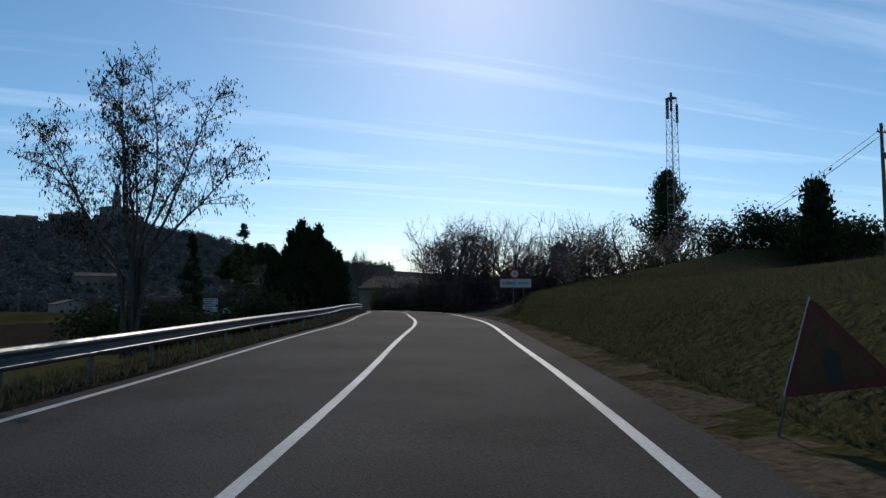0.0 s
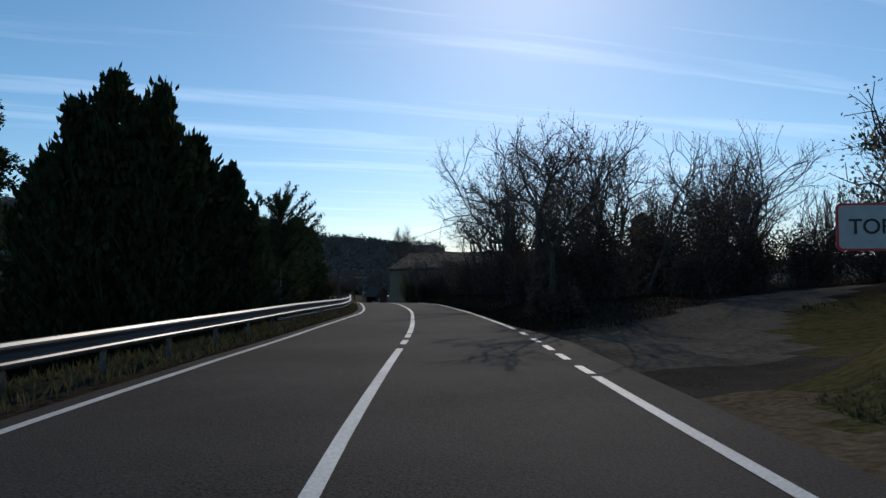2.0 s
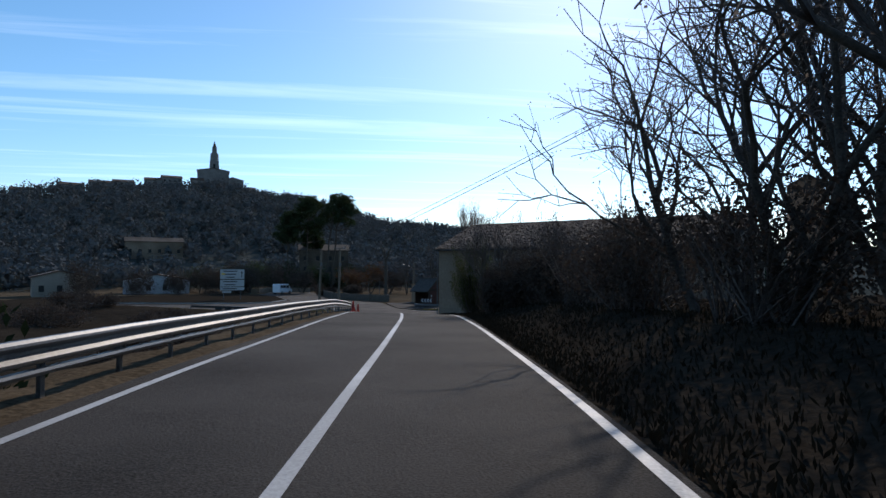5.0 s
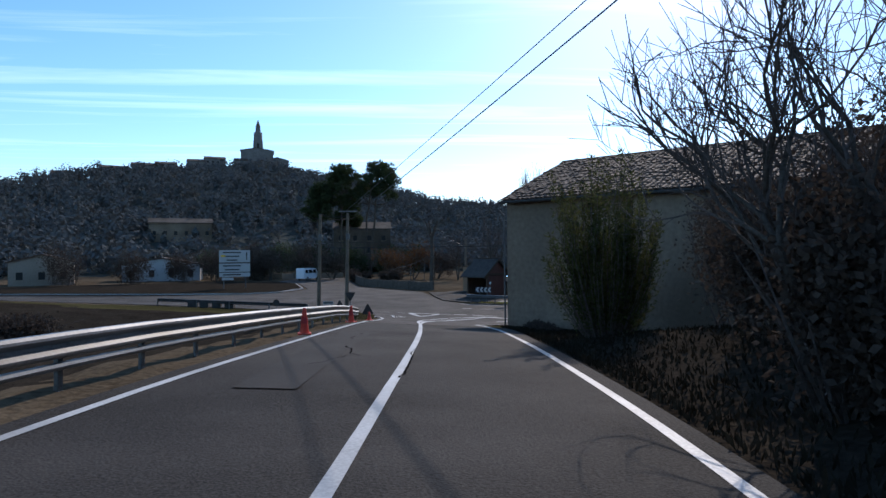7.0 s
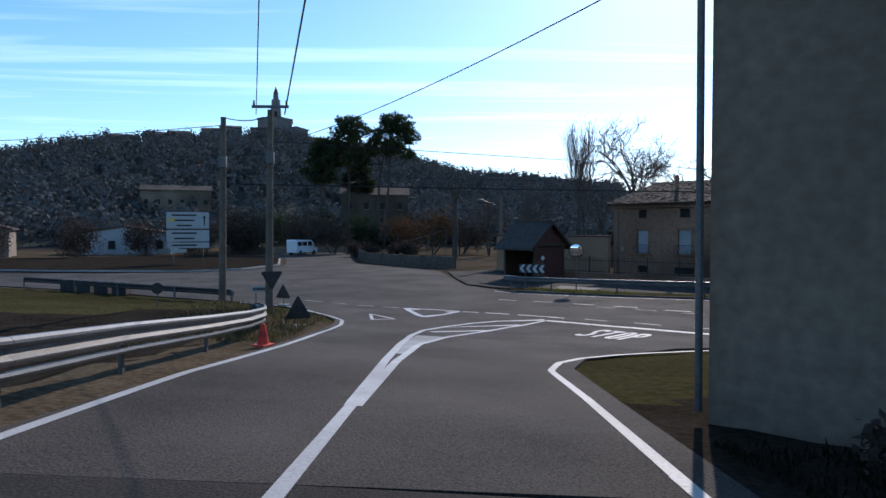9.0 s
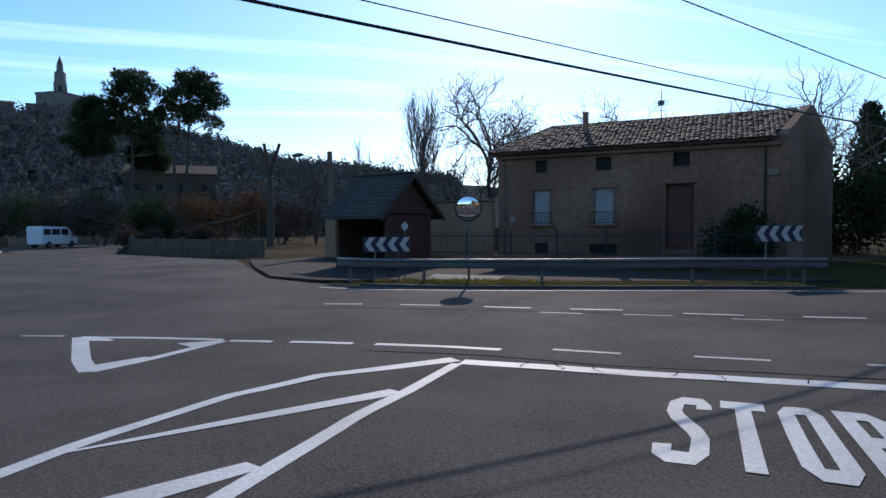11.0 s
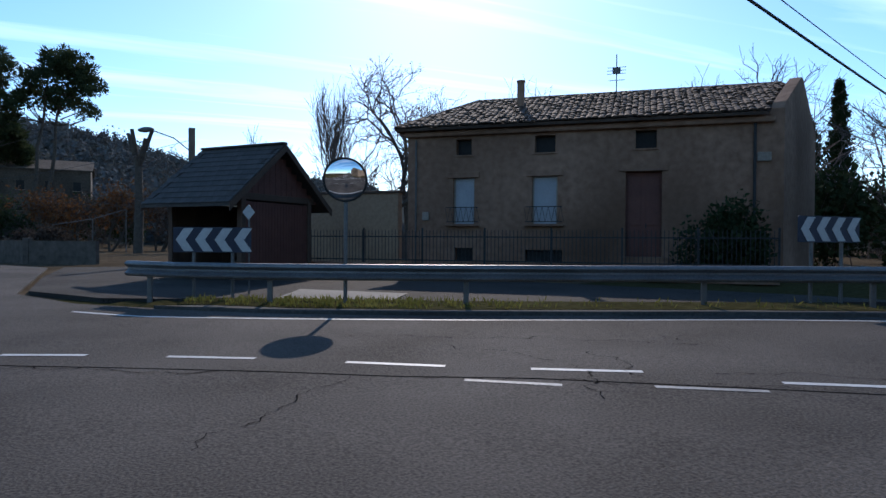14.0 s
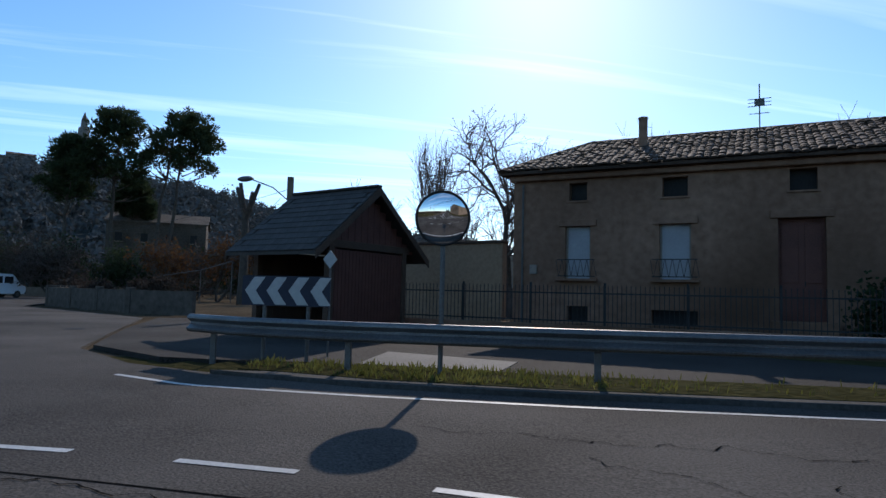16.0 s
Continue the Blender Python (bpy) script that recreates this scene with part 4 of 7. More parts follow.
def umbrella_pine(at, height, radius, seed, label, lean=0.0, trunks=1, first=0.62):
    """A stone pine: bare trunk, spreading limbs, and a broad crown of needle clumps."""
    rng = np.random.default_rng(seed)
    root = thing("pine_tree", Matrix.Translation(at), label, "tree", "pines by the square")
    rows, pts, ways = [], [], []
    for k in range(trunks):
        off = np.array([rng.normal(0, 0.6) * (k > 0), rng.normal(0, 0.6) * (k > 0), 0])
        q = off.copy()
        n = 7
        for i in range(n):
            e = off + np.array([lean * ((i + 1) / n) ** 1.4 + rng.normal(0, 0.10), rng.normal(0, 0.10), height * 0.86 * (i + 1) / n])
            rows.append((*q, *e, 0.34 * (1 - 0.75 * i / n), 0.34 * (1 - 0.75 * (i + 1) / n)))
            q = e
            if (i + 1) / n >= first - 0.12:
                for _ in range(5):
                    a = rng.uniform(0, 2 * math.pi)
                    r = radius * rng.uniform(0.35, 0.9)
                    tip = np.array([e[0] + math.cos(a) * r, e[1] + math.sin(a) * r, min(height * 0.97, e[2] + rng.uniform(0.5, 2.6))])
                    m = (q + tip) / 2 + [0, 0, -0.3]
                    rows.append((*q, *m, 0.10, 0.07))
                    rows.append((*m, *tip, 0.07, 0.03))
    # the crown: rounded tufts in a few lobes with sky between them
    lobes = []
    for k in range(18):
        t = (k + 0.5) / 18
        reach = radius * math.sqrt(max(0.0, 1 - (1.75 * t - 0.72) ** 2)) * rng.uniform(0.35, 0.78)
        a = k * 2.4 + rng.normal(0, 0.3)
        h = (first + (0.97 - first) * t) * height
        lobes.append(np.array([lean * h / height + math.cos(a) * reach, math.sin(a) * reach, h]))
    for c0 in lobes:
        at_ = np.array([lean * 0.8, 0, c0[2] - 1.6])
        rows.append((*at_, *c0, 0.09, 0.03))
        for _ in range(11):
            d0 = rng.normal(size=3)
            d0 /= np.linalg.norm(d0)
            c = c0 + d0 * [1, 1, 0.62] * radius * 0.34 * rng.uniform(0.5, 1.0)
            n = 66
            d = rng.normal(size=(n, 3))
            d /= np.linalg.norm(d, axis=1, keepdims=True)
            pts.append(c + d * rng.uniform(0.1, 0.62, (n, 1)) * [1, 1, 0.7])
            ways.append(d + [0, 0, 0.5])
    v, f = tubes(np.array(rows), 7)
    mesh_part("trunk", v.tolist(), f.tolist(), BARK, root, smooth=True)
    v, f = cards(np.concatenate(pts), np.concatenate(ways), 0.5, 0.08, rng)
    mesh_part("crown", v.tolist(), f.tolist(), NEEDLES, root)
    return root


def shrub(name, at, size, seed, label, mat, count=2600, leaf=0.13, stems=26, category="shrub", group="", broad=0.35, hollow=0.2):
    """A shrub: many thin stems and a loose mass of small leaves with an uneven outline."""
    rng = np.random.default_rng(seed)
    root = thing(name, Matrix.Translation(at), label, category, group)
    sx, sy, sz = size
    lobes = [(rng.uniform(-0.6, 0.6), rng.uniform(-0.6, 0.6), rng.uniform(0.35, 0.8), rng.uniform(0.3, 0.55)) for _ in range(9)]
    rows = []
    for _ in range(stems):
        lx, ly, lz, lr = lobes[rng.integers(len(lobes))]
        foot = np.array([rng.normal(0, 0.2) * sx, rng.normal(0, 0.2) * sy, -0.15])
        tip = np.array([(lx + rng.normal(0, lr * 0.6)) * sx, (ly + rng.normal(0, lr * 0.6)) * sy, min(1.05, lz + abs(rng.normal(0, lr * 0.5))) * sz])
        mid = (foot + tip) / 2 + rng.normal(0, 0.12, 3)
        rows += [(*foot, *mid, 0.03, 0.02), (*mid, *tip, 0.02, 0.006)]
    pts = []
    for lx, ly, lz, lr in lobes:
        n = count // len(lobes)
        d = rng.normal(size=(n, 3))
        d /= np.linalg.norm(d, axis=1, keepdims=True)
        rad = rng.uniform(hollow, 1.0, (n, 1)) ** 0.6 * lr * (1 + 0.13 * rng.normal(size=(n, 1)))
        p = (np.array([lx, ly, lz]) + d * rad) * [sx, sy, sz]
        pts.append(p[p[:, 2] > 0.02])
    p = np.concatenate(pts)
    w = rng.normal(size=p.shape) + [0, 0, 0.4]
    v, f = tubes(np.array(rows), 3)
    mesh_part("undergrowth", v.tolist(), f.tolist(), TWIG, root)
    v, f = cards(p, w, leaf, leaf * broad, rng)
    mesh_part("foliage", v.tolist(), f.tolist(), mat, root)
    return root


def on_land(x, y, lift=0.0):
    return (x, y, float(land(x, y)) + lift)


cone_shape = lambda h: max(0.05, (1 - h) ** 0.8) if h > 0.12 else 0.6 + 3 * h
flame = lambda h: max(0.04, math.sin(math.pi * min(1, (h * 0.9 + 0.12))) ** 0.7)
vase = lambda h: 0.9 - 0.5 * h if h < 0.3 else 0.5 + 0.65 * h if h < 0.92 else 0.75

# by the start of the drive, beyond the crash barrier
locust_tree(on_land(-28.16, -93.3), 4)
for i, (dx_, dy_, h, r) in enumerate(((0, 0, 7.3, 2.0), (1.2, -0.3, 6.5, 1.4), (-1.8, 0.8, 5.2, 1.3), (2.0, 0.3, 4.9, 1.3), (2.9, 0.9, 3.9, 1.1), (0.6, 0.9, 6.6, 1.5), (-0.8, -0.4, 6.5, 1.3))):
    needle_tree("cypress_tree", on_land(-19.7 + dx_, -63.0 + dy_), h + 0.7, r, 30 + i, "dark dense cypress with ragged pointed tips", flame, CYPRESS, 290, 0.24, up=1.5, group="cypresses by the barrier", per=32, thin=0.125, fuzz=0.09)
needle_tree("spruce_tree", on_land(-23.6, -60.0), 8.4, 2.3, 41, "thin dark conifer with level branches", cone_shape, NEEDLES, 100, 0.17, up=0.05, per=56, fuzz=0.07, trunk_r=0.10)
needle_tree("spruce_tree", on_land(-27.2, -62.5), 6.9, 1.5, 42, "small dark conifer with a narrow tip", cone_shape, CYPRESS, 120, 0.18, up=0.25, per=46, fuzz=0.08, trunk_r=0.08)
needle_tree("cedar_tree", on_land(-15.0, -47.2), 7.5, 2.35, 43, "cedar with open upswept boughs", vase, NEEDLES, 84, 0.12, up=1.15, per=260, first=0.15, fuzz=0.075, thin=0.12)
for i, (x, y, s) in enumerate(((-15.0, -45, (2.4, 2.8, 3.5)), (-13.8, -40.5, (2.2, 3.2, 4.3)), (-12.8, -36.5, (2.2, 3.0, 5.3)), (-18.5, -44, (3.0, 3.5, 4.4)), (-17.5, -36, (3.0, 3.6, 5.0)), (-17.2, -53.5, (2.0, 2.6, 3.2)), (-24, -70, (3.5, 3.0, 2.6)), (-30, -72, (4.0, 3.0, 2.4)))):
    shrub("evergreen_shrub", on_land(x, y, -0.2), s, 50 + i, "tall dark evergreen thicket behind the barrier", CYPRESS, 6200, 0.19, 40, group="evergreens by the barrier")
for i, (x, y, h) in enumerate(((-16.6, -31.5, 8.3), (-15.6, -30.4, 7.8))):
    needle_tree("spruce_tree", on_land(x, y), h, 1.7, 61 + i, "thin dark conifer with a ragged bare top", cone_shape, NEEDLES, 110, 0.20, up=0.1, per=44, fuzz=0.09, trunk_r=0.12)
needle_tree("cypress_tree", on_land(-12.5, -35.0), 5.9, 2.3, 63, "dark pointed cypress behind the barrier", cone_shape, CYPRESS, 360, 0.22, up=0.8, per=46, fuzz=0.10)

# copse beside the right-hand lane
COPSE = [(-5.7, -60.2, 6.5, 0.12, 690, (-0.06, 0)), (-1.8, -47.6, 10.0, 0.20, 662, (-0.06, 0)), (-3.0, -52.6, 9.3, 0.20, 601, (-0.1, 0.0)), (-0.6, -58.1, 7.4, 0.10, 84, (0, 0)), (3.6, -58.0, 7.0, 0.10, 85, (0, 0)), (7.0, -47.6, 10.5, 0.14, 73, (0, 0)), (11.0, -51.0, 10.0, 0.14, 74, (0, 0)), (1.9, -33.5, 8.6, 0.12, 75, (0, 0)),
         (3.4, -36.0, 10.2, 0.13, 76, (0, 0)), (3.0, -29.0, 9.5, 0.13, 77, (0, 0)), (6.0, -31.5, 11.0, 0.15, 78, (0, 0)), (10.5, -36.5, 12.0, 0.16, 79, (0, 0)), (14.0, -44.0, 11.0, 0.15, 80, (0, 0)), (4.2, -44.5, 8.5, 0.10, 81, (0, 0))]
for i, (x, y, h, r, s, lean) in enumerate(COPSE):
    bare_tree("bare_tree", on_land(x, y), h, s, "leafless winter tree with fine reddish twigs", spread=0.66 if i == 0 else 0.8 if i in (3, 4) else 0.95, levels=5 if i < 3 else 4, trunk_r=r, stems=1 if i < 3 else 2, lean=lean, tuft=DRY_LEAF, tuft_size=0.07, group="bare trees of the copse", fork=0.74 if i == 0 else 0.5 if i < 3 else 0.25, up=0.4 if i == 0 else 0.25, kids=(2, 3), twig=1.5 if i < 3 else 1.2)
for i, (x, y, h) in enumerate(((3.6, -52.4, 6.0), (7.6, -54.0, 5.6), (10.4, -52.0, 6.4), (1.4, -49.0, 6.6), (13.5, -54.5, 5.6), (0.4, -44.0, 7.0))):
    bare_tree("hazel_shrub", on_land(x, y), h, 700 + i, "clump of straight bare stems in the copse", spread=0.42, levels=3, trunk_r=0.07, stems=5, up=0.7, group="bare stems of the copse", fork=0.15, kids=(2, 3), twig=1.3, tuft=DRY_LEAF, tuft_size=0.08)
for i, (x, y, s) in enumerate(((0.2, -40, (1.8, 3.2, 3.4)), (-0.6, -46.5, (1.7, 3.0, 3.0)), (-1.6, -53, (1.9, 3.0, 3.0)), (-2.6, -58.4, (1.9, 1.9, 2.4)), (1.4, -55.2, (2.6, 2.2, 2.6)), (6.0, -52.0, (3.0, 2.2, 3.0)), (12.0, -47.5, (3.2, 2.4, 3.2)), (14, -57, (4.0, 2.6, 2.8)), (19.5, -53.5, (4.0, 3.0, 3.2)), (9.0, -56.8, (3.0, 1.6, 2.4)), (26, -56, (5.0, 4.0, 3.6)), (30, -38, (5.0, 4.0, 4.2)), (26, -42.5, (3.5, 3.0, 3.2)), (36, -45, (5.0, 4.0, 4.0)), (1.4, -33, (1.7, 3.2, 3.2)), (2.4, -26.5, (1.6, 3.2, 3.0)), (3.2, -20.5, (1.8, 3.2, 2.8)), (4.2, -14.5, (2.0, 3.2, 2.6)), (4.8, -50, (3.0, 3.5, 4.2)), (3.5, -56, (2.6, 3.0, 3.4)), (-5.6, -59.2, (1.3, 1.5, 1.5)), (-4.2, -57.2, (1.6, 1.9, 1.9)), (-6.4, -62.0, (0.9, 1.1, 0.9)), (-2.9, -50.6, (1.6, 2.2, 2.0)), (0.6, -59.6, (2.2, 1.6, 1.8)), (4.6, -58.4, (2.6, 1.4, 2.0)))):
    tall = 1.28 if y < -45 and x < 16 else 1.0
    shrub("bramble_thicket", on_land(x, y, -0.25), (s[0], s[1], s[2] * tall), 100 + i, "dark tangled brushwood on the road bank", BRUSH, 4900, 0.108, 90, group="brush of the copse")
# almond trees and evergreens round the field
for i, (x, y, h) in enumerate(((0.8, -70.0, 6.4), (4.0, -69.0, 7.0), (6.0, -72.5, 5.8), (10.5, -73, 5.2), (14.5, -74.5, 5.0))):
    bare_tree("almond_tree", on_land(x, y), h, 130 + i, "almond tree with pale buds on bare twigs", spread=1.1, levels=4, trunk_r=0.12, stems=3, tuft=DRY_LEAF, tuft_size=0.13, group="almond trees by the field", fork=0.2, kids=(2, 3), twig=1.3)
needle_tree("spruce_tree", on_land(20.3, -55.6), 13.0, 6.6, 140, "dark loose conifer below the mast", lambda h: max(0.05, (1 - h) ** 0.7 * (0.85 + 0.25 * math.sin(23 * h))) if h > 0.3 else 0.5 + h, NEEDLES, 260, 0.34, up=1.0, per=60, fuzz=0.3)
for i, (x, y, s) in enumerate(((12, -82, (3.8, 3.5, 3.0)), (17, -86, (3.8, 3.5, 3.1)), (22, -91, (4.2, 3.5, 3.4)), (9.4, -76, (3.2, 3, 3.0)), (27, -96, (4.2, 4, 3.4)), (6.4, -72.8, (2.6, 2.4, 2.4)))):
    shrub("holm_oak", on_land(x, y, -0.2), s, 150 + i, "rounded dark holm oak at the field edge", CYPRESS, 5600, 0.20, 30, "tree", "oaks at the field edge")
needle_tree("cypress_tree", on_land(8.4, -82.6), 12.7 - on_land(8.4, -82.6)[2], 1.4, 160, "dark conical conifer at the field edge", cone_shape, CYPRESS, 200, 0.36, up=0.6)

# by the barn
def sprig_shrub(at, reach, height, shoots, seed, label):
    """An upright evergreen: long shoots from one foot, each set with narrow leaves to its tip."""
    rng = np.random.default_rng(seed)
    root = thing("bay_shrub", Matrix.Translation(at), label, "shrub")
    rows, pts, ways = [], [], []
    for k in range(shoots):
        a, q = rng.uniform(0, 2 * math.pi), math.sqrt(rng.uniform(0, 1))
        foot = np.array([math.cos(a) * q * 0.45, math.sin(a) * q * 0.45, -0.2])
        top = height * rng.uniform(0.45, 0.92) * (1.08 - 0.25 * q) * (1.16 if k % 9 == 0 else 1.0)
        tip = np.array([math.cos(a) * q * reach, math.sin(a) * q * reach, top])
        mid = foot * 0.45 + tip * 0.55 + np.array([math.cos(a) * 0.18, math.sin(a) * 0.18, 0]) + rng.normal(0, 0.08, 3)
        rows += [(*foot, *mid, 0.022, 0.014), (*mid, *tip, 0.014, 0.004)]
        n = int(95 * top / 2.0)
        t = rng.uniform(0.12, 1.0, n)[:, None] ** 0.8
        line_ = np.where(t < 0.55, foot + (mid - foot) * t / 0.55, mid + (tip - mid) * (t - 0.55) / 0.45)
        d = rng.normal(size=(n, 3))
        pts.append(line_ + d * 0.10 * (1.25 - t))
        ways.append(d * 0.8 + (tip - mid) / np.linalg.norm(tip - mid) * 0.9)
    v, f = tubes(np.array(rows), 4)
    mesh_part("undergrowth", v.tolist(), f.tolist(), TWIG, root)
    v, f = cards(np.concatenate(pts), np.concatenate(ways), 0.125, 0.02, rng)
    mesh_part("foliage", v.tolist(), f.tolist(), BROADLEAF, root)


sprig_shrub(on_land(3.5, 0.4, -0.1), 1.75, 5.6, 150, 170, "tall leafy evergreen bush by the barn")
sprig_shrub(on_land(4.9, 3.4, -0.1), 1.1, 3.6, 60, 171, "leafy evergreen bush against the barn wall")
for i, (x, y, s) in enumerate(((4.0, -7.5, (1.8, 2.6, 2.9)), (5.9, -2.6, (1.8, 2.0, 3.3)), (7.4, -5.2, (2.4, 2.4, 4.7)), (9.8, -7.6, (2.6, 2.4, 4.7)), (12.6, -10.4, (2.8, 2.6, 4.8)), (2.5, -12.4, (1.25, 1.9, 2.3)), (4.2, -14.6, (1.9, 2.0, 2.4)), (7.0, -16.0, (2.3, 2.2, 2.5)), (4.0, -10.2, (1.6, 1.8, 2.9)), (1.8, -11.7, (0.9, 1.3, 2.2)), (3.4, 7.5, (0.8, 1.4, 0.35)), (3.9, 10.5, (0.7, 1.2, 0.45)))):
    shrub("ivy_thicket", on_land(x, y, -0.2), s, 180 + i, "dark ivy and weeds at the barn's foot", BRUSH, 9500, 0.095, 34, hollow=0.0, group="weeds by the barn")
for i, (x, y, h) in enumerate(((2.1, -11.2, 5.2), (3.3, -12.2, 5.1), (5.0, -14.0, 4.7))):
    bare_tree("fig_tree", on_land(x, y), h, 190 + i, "bare spreading tree with grey limbs beside the barn", twig=0.85, kids=(2, 3), spread=0.9, levels=4, trunk_r=0.06, stems=3, up=0.5, lean=(0, 0), group="trees beside the barn", fork=0.45)

# round the square
umbrella_pine(on_land(-13.6, 121.0), 24.4, 5.0, 201, "tall stone pine with a broad dark crown", 0.6, 1, 0.60)
umbrella_pine(on_land(-7.2, 123.0), 25.0, 5.4, 202, "tall stone pine with a domed crown", 2.0, 2, 0.70)
umbrella_pine(on_land(-18.2, 119.0), 19.6, 4.1, 203, "stone pine with a thin lower crown", 0.4, 1, 0.62)
umbrella_pine(on_land(-12.0, 130.0), 16.0, 3.2, 204, "lower pine behind the taller ones", -0.5, 1, 0.68)
for i, (x, y, h) in enumerate(((27.7, 117.8, 24.4), (29.6, 119, 22.5))):
    bare_tree("poplar_tree", on_land(x, y), h, 210 + i, "slender upright bare poplar", spread=0.17, levels=4, trunk_r=0.22, up=1.0, group="poplars behind the wall", fork=0.1, twig=1.6)
bare_tree("plane_tree", on_land(27.5, 87.5), 18.5, 814, "broad bare plane tree with a round crown", spread=1.15, levels=5, trunk_r=0.34, up=0.12, fork=0.4, tuft=DRY_LEAF, tuft_size=0.16, twig=1.6)
bare_tree("bare_tree", on_land(22.5, 82.0), 12.0, 216, "bare tree with a dense twiggy crown", spread=1.0, levels=4, trunk_r=0.2, stems=2, twig=1.6)
bare_tree("bare_tree", on_land(34.0, 84.0), 13.0, 217, "bare tree with a dense twiggy crown", spread=1.1, levels=4, trunk_r=0.22, stems=2, twig=1.6)
bare_tree("bare_tree", on_land(37.0, 60.0), 13.2, 218, "bare tree behind the house roof", spread=1.1, levels=5, trunk_r=0.22, stems=2, twig=1.2, kids=(2, 3))
bare_tree("bare_tree", on_land(45.0, 60.0), 12.8, 219, "bare tree behind the house roof", spread=1.1, levels=5, trunk_r=0.22, stems=2, twig=1.2, kids=(2, 3))
bare_tree("bare_tree", on_land(31.0, 66.5), 12.6, 224, "bare tree behind the house roof", spread=1.1, levels=5, trunk_r=0.22, stems=2, twig=1.3, kids=(2, 3))
bare_tree("bare_tree", on_land(14.0, 89.0), 12.4, 220, "bare tree with lopped upright limbs", spread=0.6, levels=3, trunk_r=0.26, up=0.5, stems=1, fork=0.5, twig=1.6)
bare_tree("bare_tree", on_land(9.0, 92.0), 9.0, 221, "small bare tree by the orchard", spread=1.1, levels=4, trunk_r=0.14, stems=2, twig=1.6)
bare_tree("bare_tree", on_land(17.5, 96.0), 10.0, 222, "small bare tree by the orchard", spread=1.1, levels=4, trunk_r=0.14, stems=2, twig=1.6)
needle_tree("cypress_tree", on_land(68.5, 72.1), 17.6, 2.7, 225, "tall dark narrow conifer with a ragged tip", cone_shape, CYPRESS, 420, 0.34, up=0.5, per=40, fuzz=0.14)
bare_tree("bare_tree", on_land(56.0, 58.0), 14.5, 223, "tall bare tree beside the dark conifers", spread=0.9, levels=4, trunk_r=0.22, stems=3, up=0.35, twig=1.6)
needle_tree("cypress_tree", on_land(67.0, 75.2), 14.4, 2.6, 226, "dark cypress beside a taller one", flame, CYPRESS, 260, 0.6, up=1.0)
bare_tree("garden_tree", on_land(1.5, 97.0), 7.0, 227, "garden tree holding rusty brown leaves", spread=1.1, levels=4, trunk_r=0.14, stems=2, tuft=RUSTY_LEAF, tuft_size=0.3, group="garden trees behind the wall", twig=1.6)
bare_tree("garden_tree", on_land(-3.6, 94.0), 6.0, 228, "garden tree holding rusty brown leaves", spread=1.2, levels=4, trunk_r=0.12, stems=3, tuft=RUSTY_LEAF, tuft_size=0.26, group="garden trees behind the wall", twig=1.6)
for i, (x, y, s) in enumerate(((36, 52, (3.5, 3.5, 5.0)), (42, 48, (4, 4, 6.0)), (48, 43, (4, 4, 6.5)), (33, 44, (3, 3, 3.5)), (56, 40, (4.5, 4.5, 7.0)), (57, 61, (4, 4, 6.5)), (63, 66, (4, 4, 7.0)), (52, 52, (4, 4, 6.0)), (60, 56, (4.5, 4, 7.0)))):
    shrub("evergreen_shrub", on_land(x, y, -0.2), s, 230 + i, "dark evergreen thicket beyond the house", CYPRESS, 4200, 0.32, 40, group="evergreens beyond the house")
for i, (x, y, s) in enumerate(((-8, 90, (2.5, 1.5, 1.8)), (-3, 88, (2.5, 1.5, 2.0)), (-27, 100, (3, 2.5, 4)), (-32, 96, (3, 3, 5)), (-38, 94, (3.5, 3, 5)), (-44, 88, (4, 3, 5)), (-52, 84, (4, 4, 6)), (-30, 108, (3, 3, 6)))):
    shrub("garden_shrub", on_land(x, y, -0.2), s, 240 + i, "dark garden shrubs behind a low wall", BRUSH, 3600, 0.22, 40, group="shrubs round the square")

shrub("laurel_shrub", on_land(22.2, 44.9, 0.0), (1.9, 1.5, 2.3), 251, "dark laurel bush against the house front", CYPRESS, 7500, 0.16, 30)
for i, (x, y, s) in enumerate(((-14, -8, (2.0, 3.0, 0.9)), (-17, 3, (2.5, 3.0, 1.0)), (-21, 14, (3.0, 3.0, 1.2)), (-13, -20, (2.0, 3.5, 1.2)), (-26, 4, (3.0, 4.0, 1.5)), (-30, 22, (3.5, 3.0, 1.6)))):
    shrub("field_scrub", on_land(x, y, -0.2), s, 270 + i, "low brown scrub in the field below the road", BRUSH, 4500, 0.15, 60, group="scrub in the field")


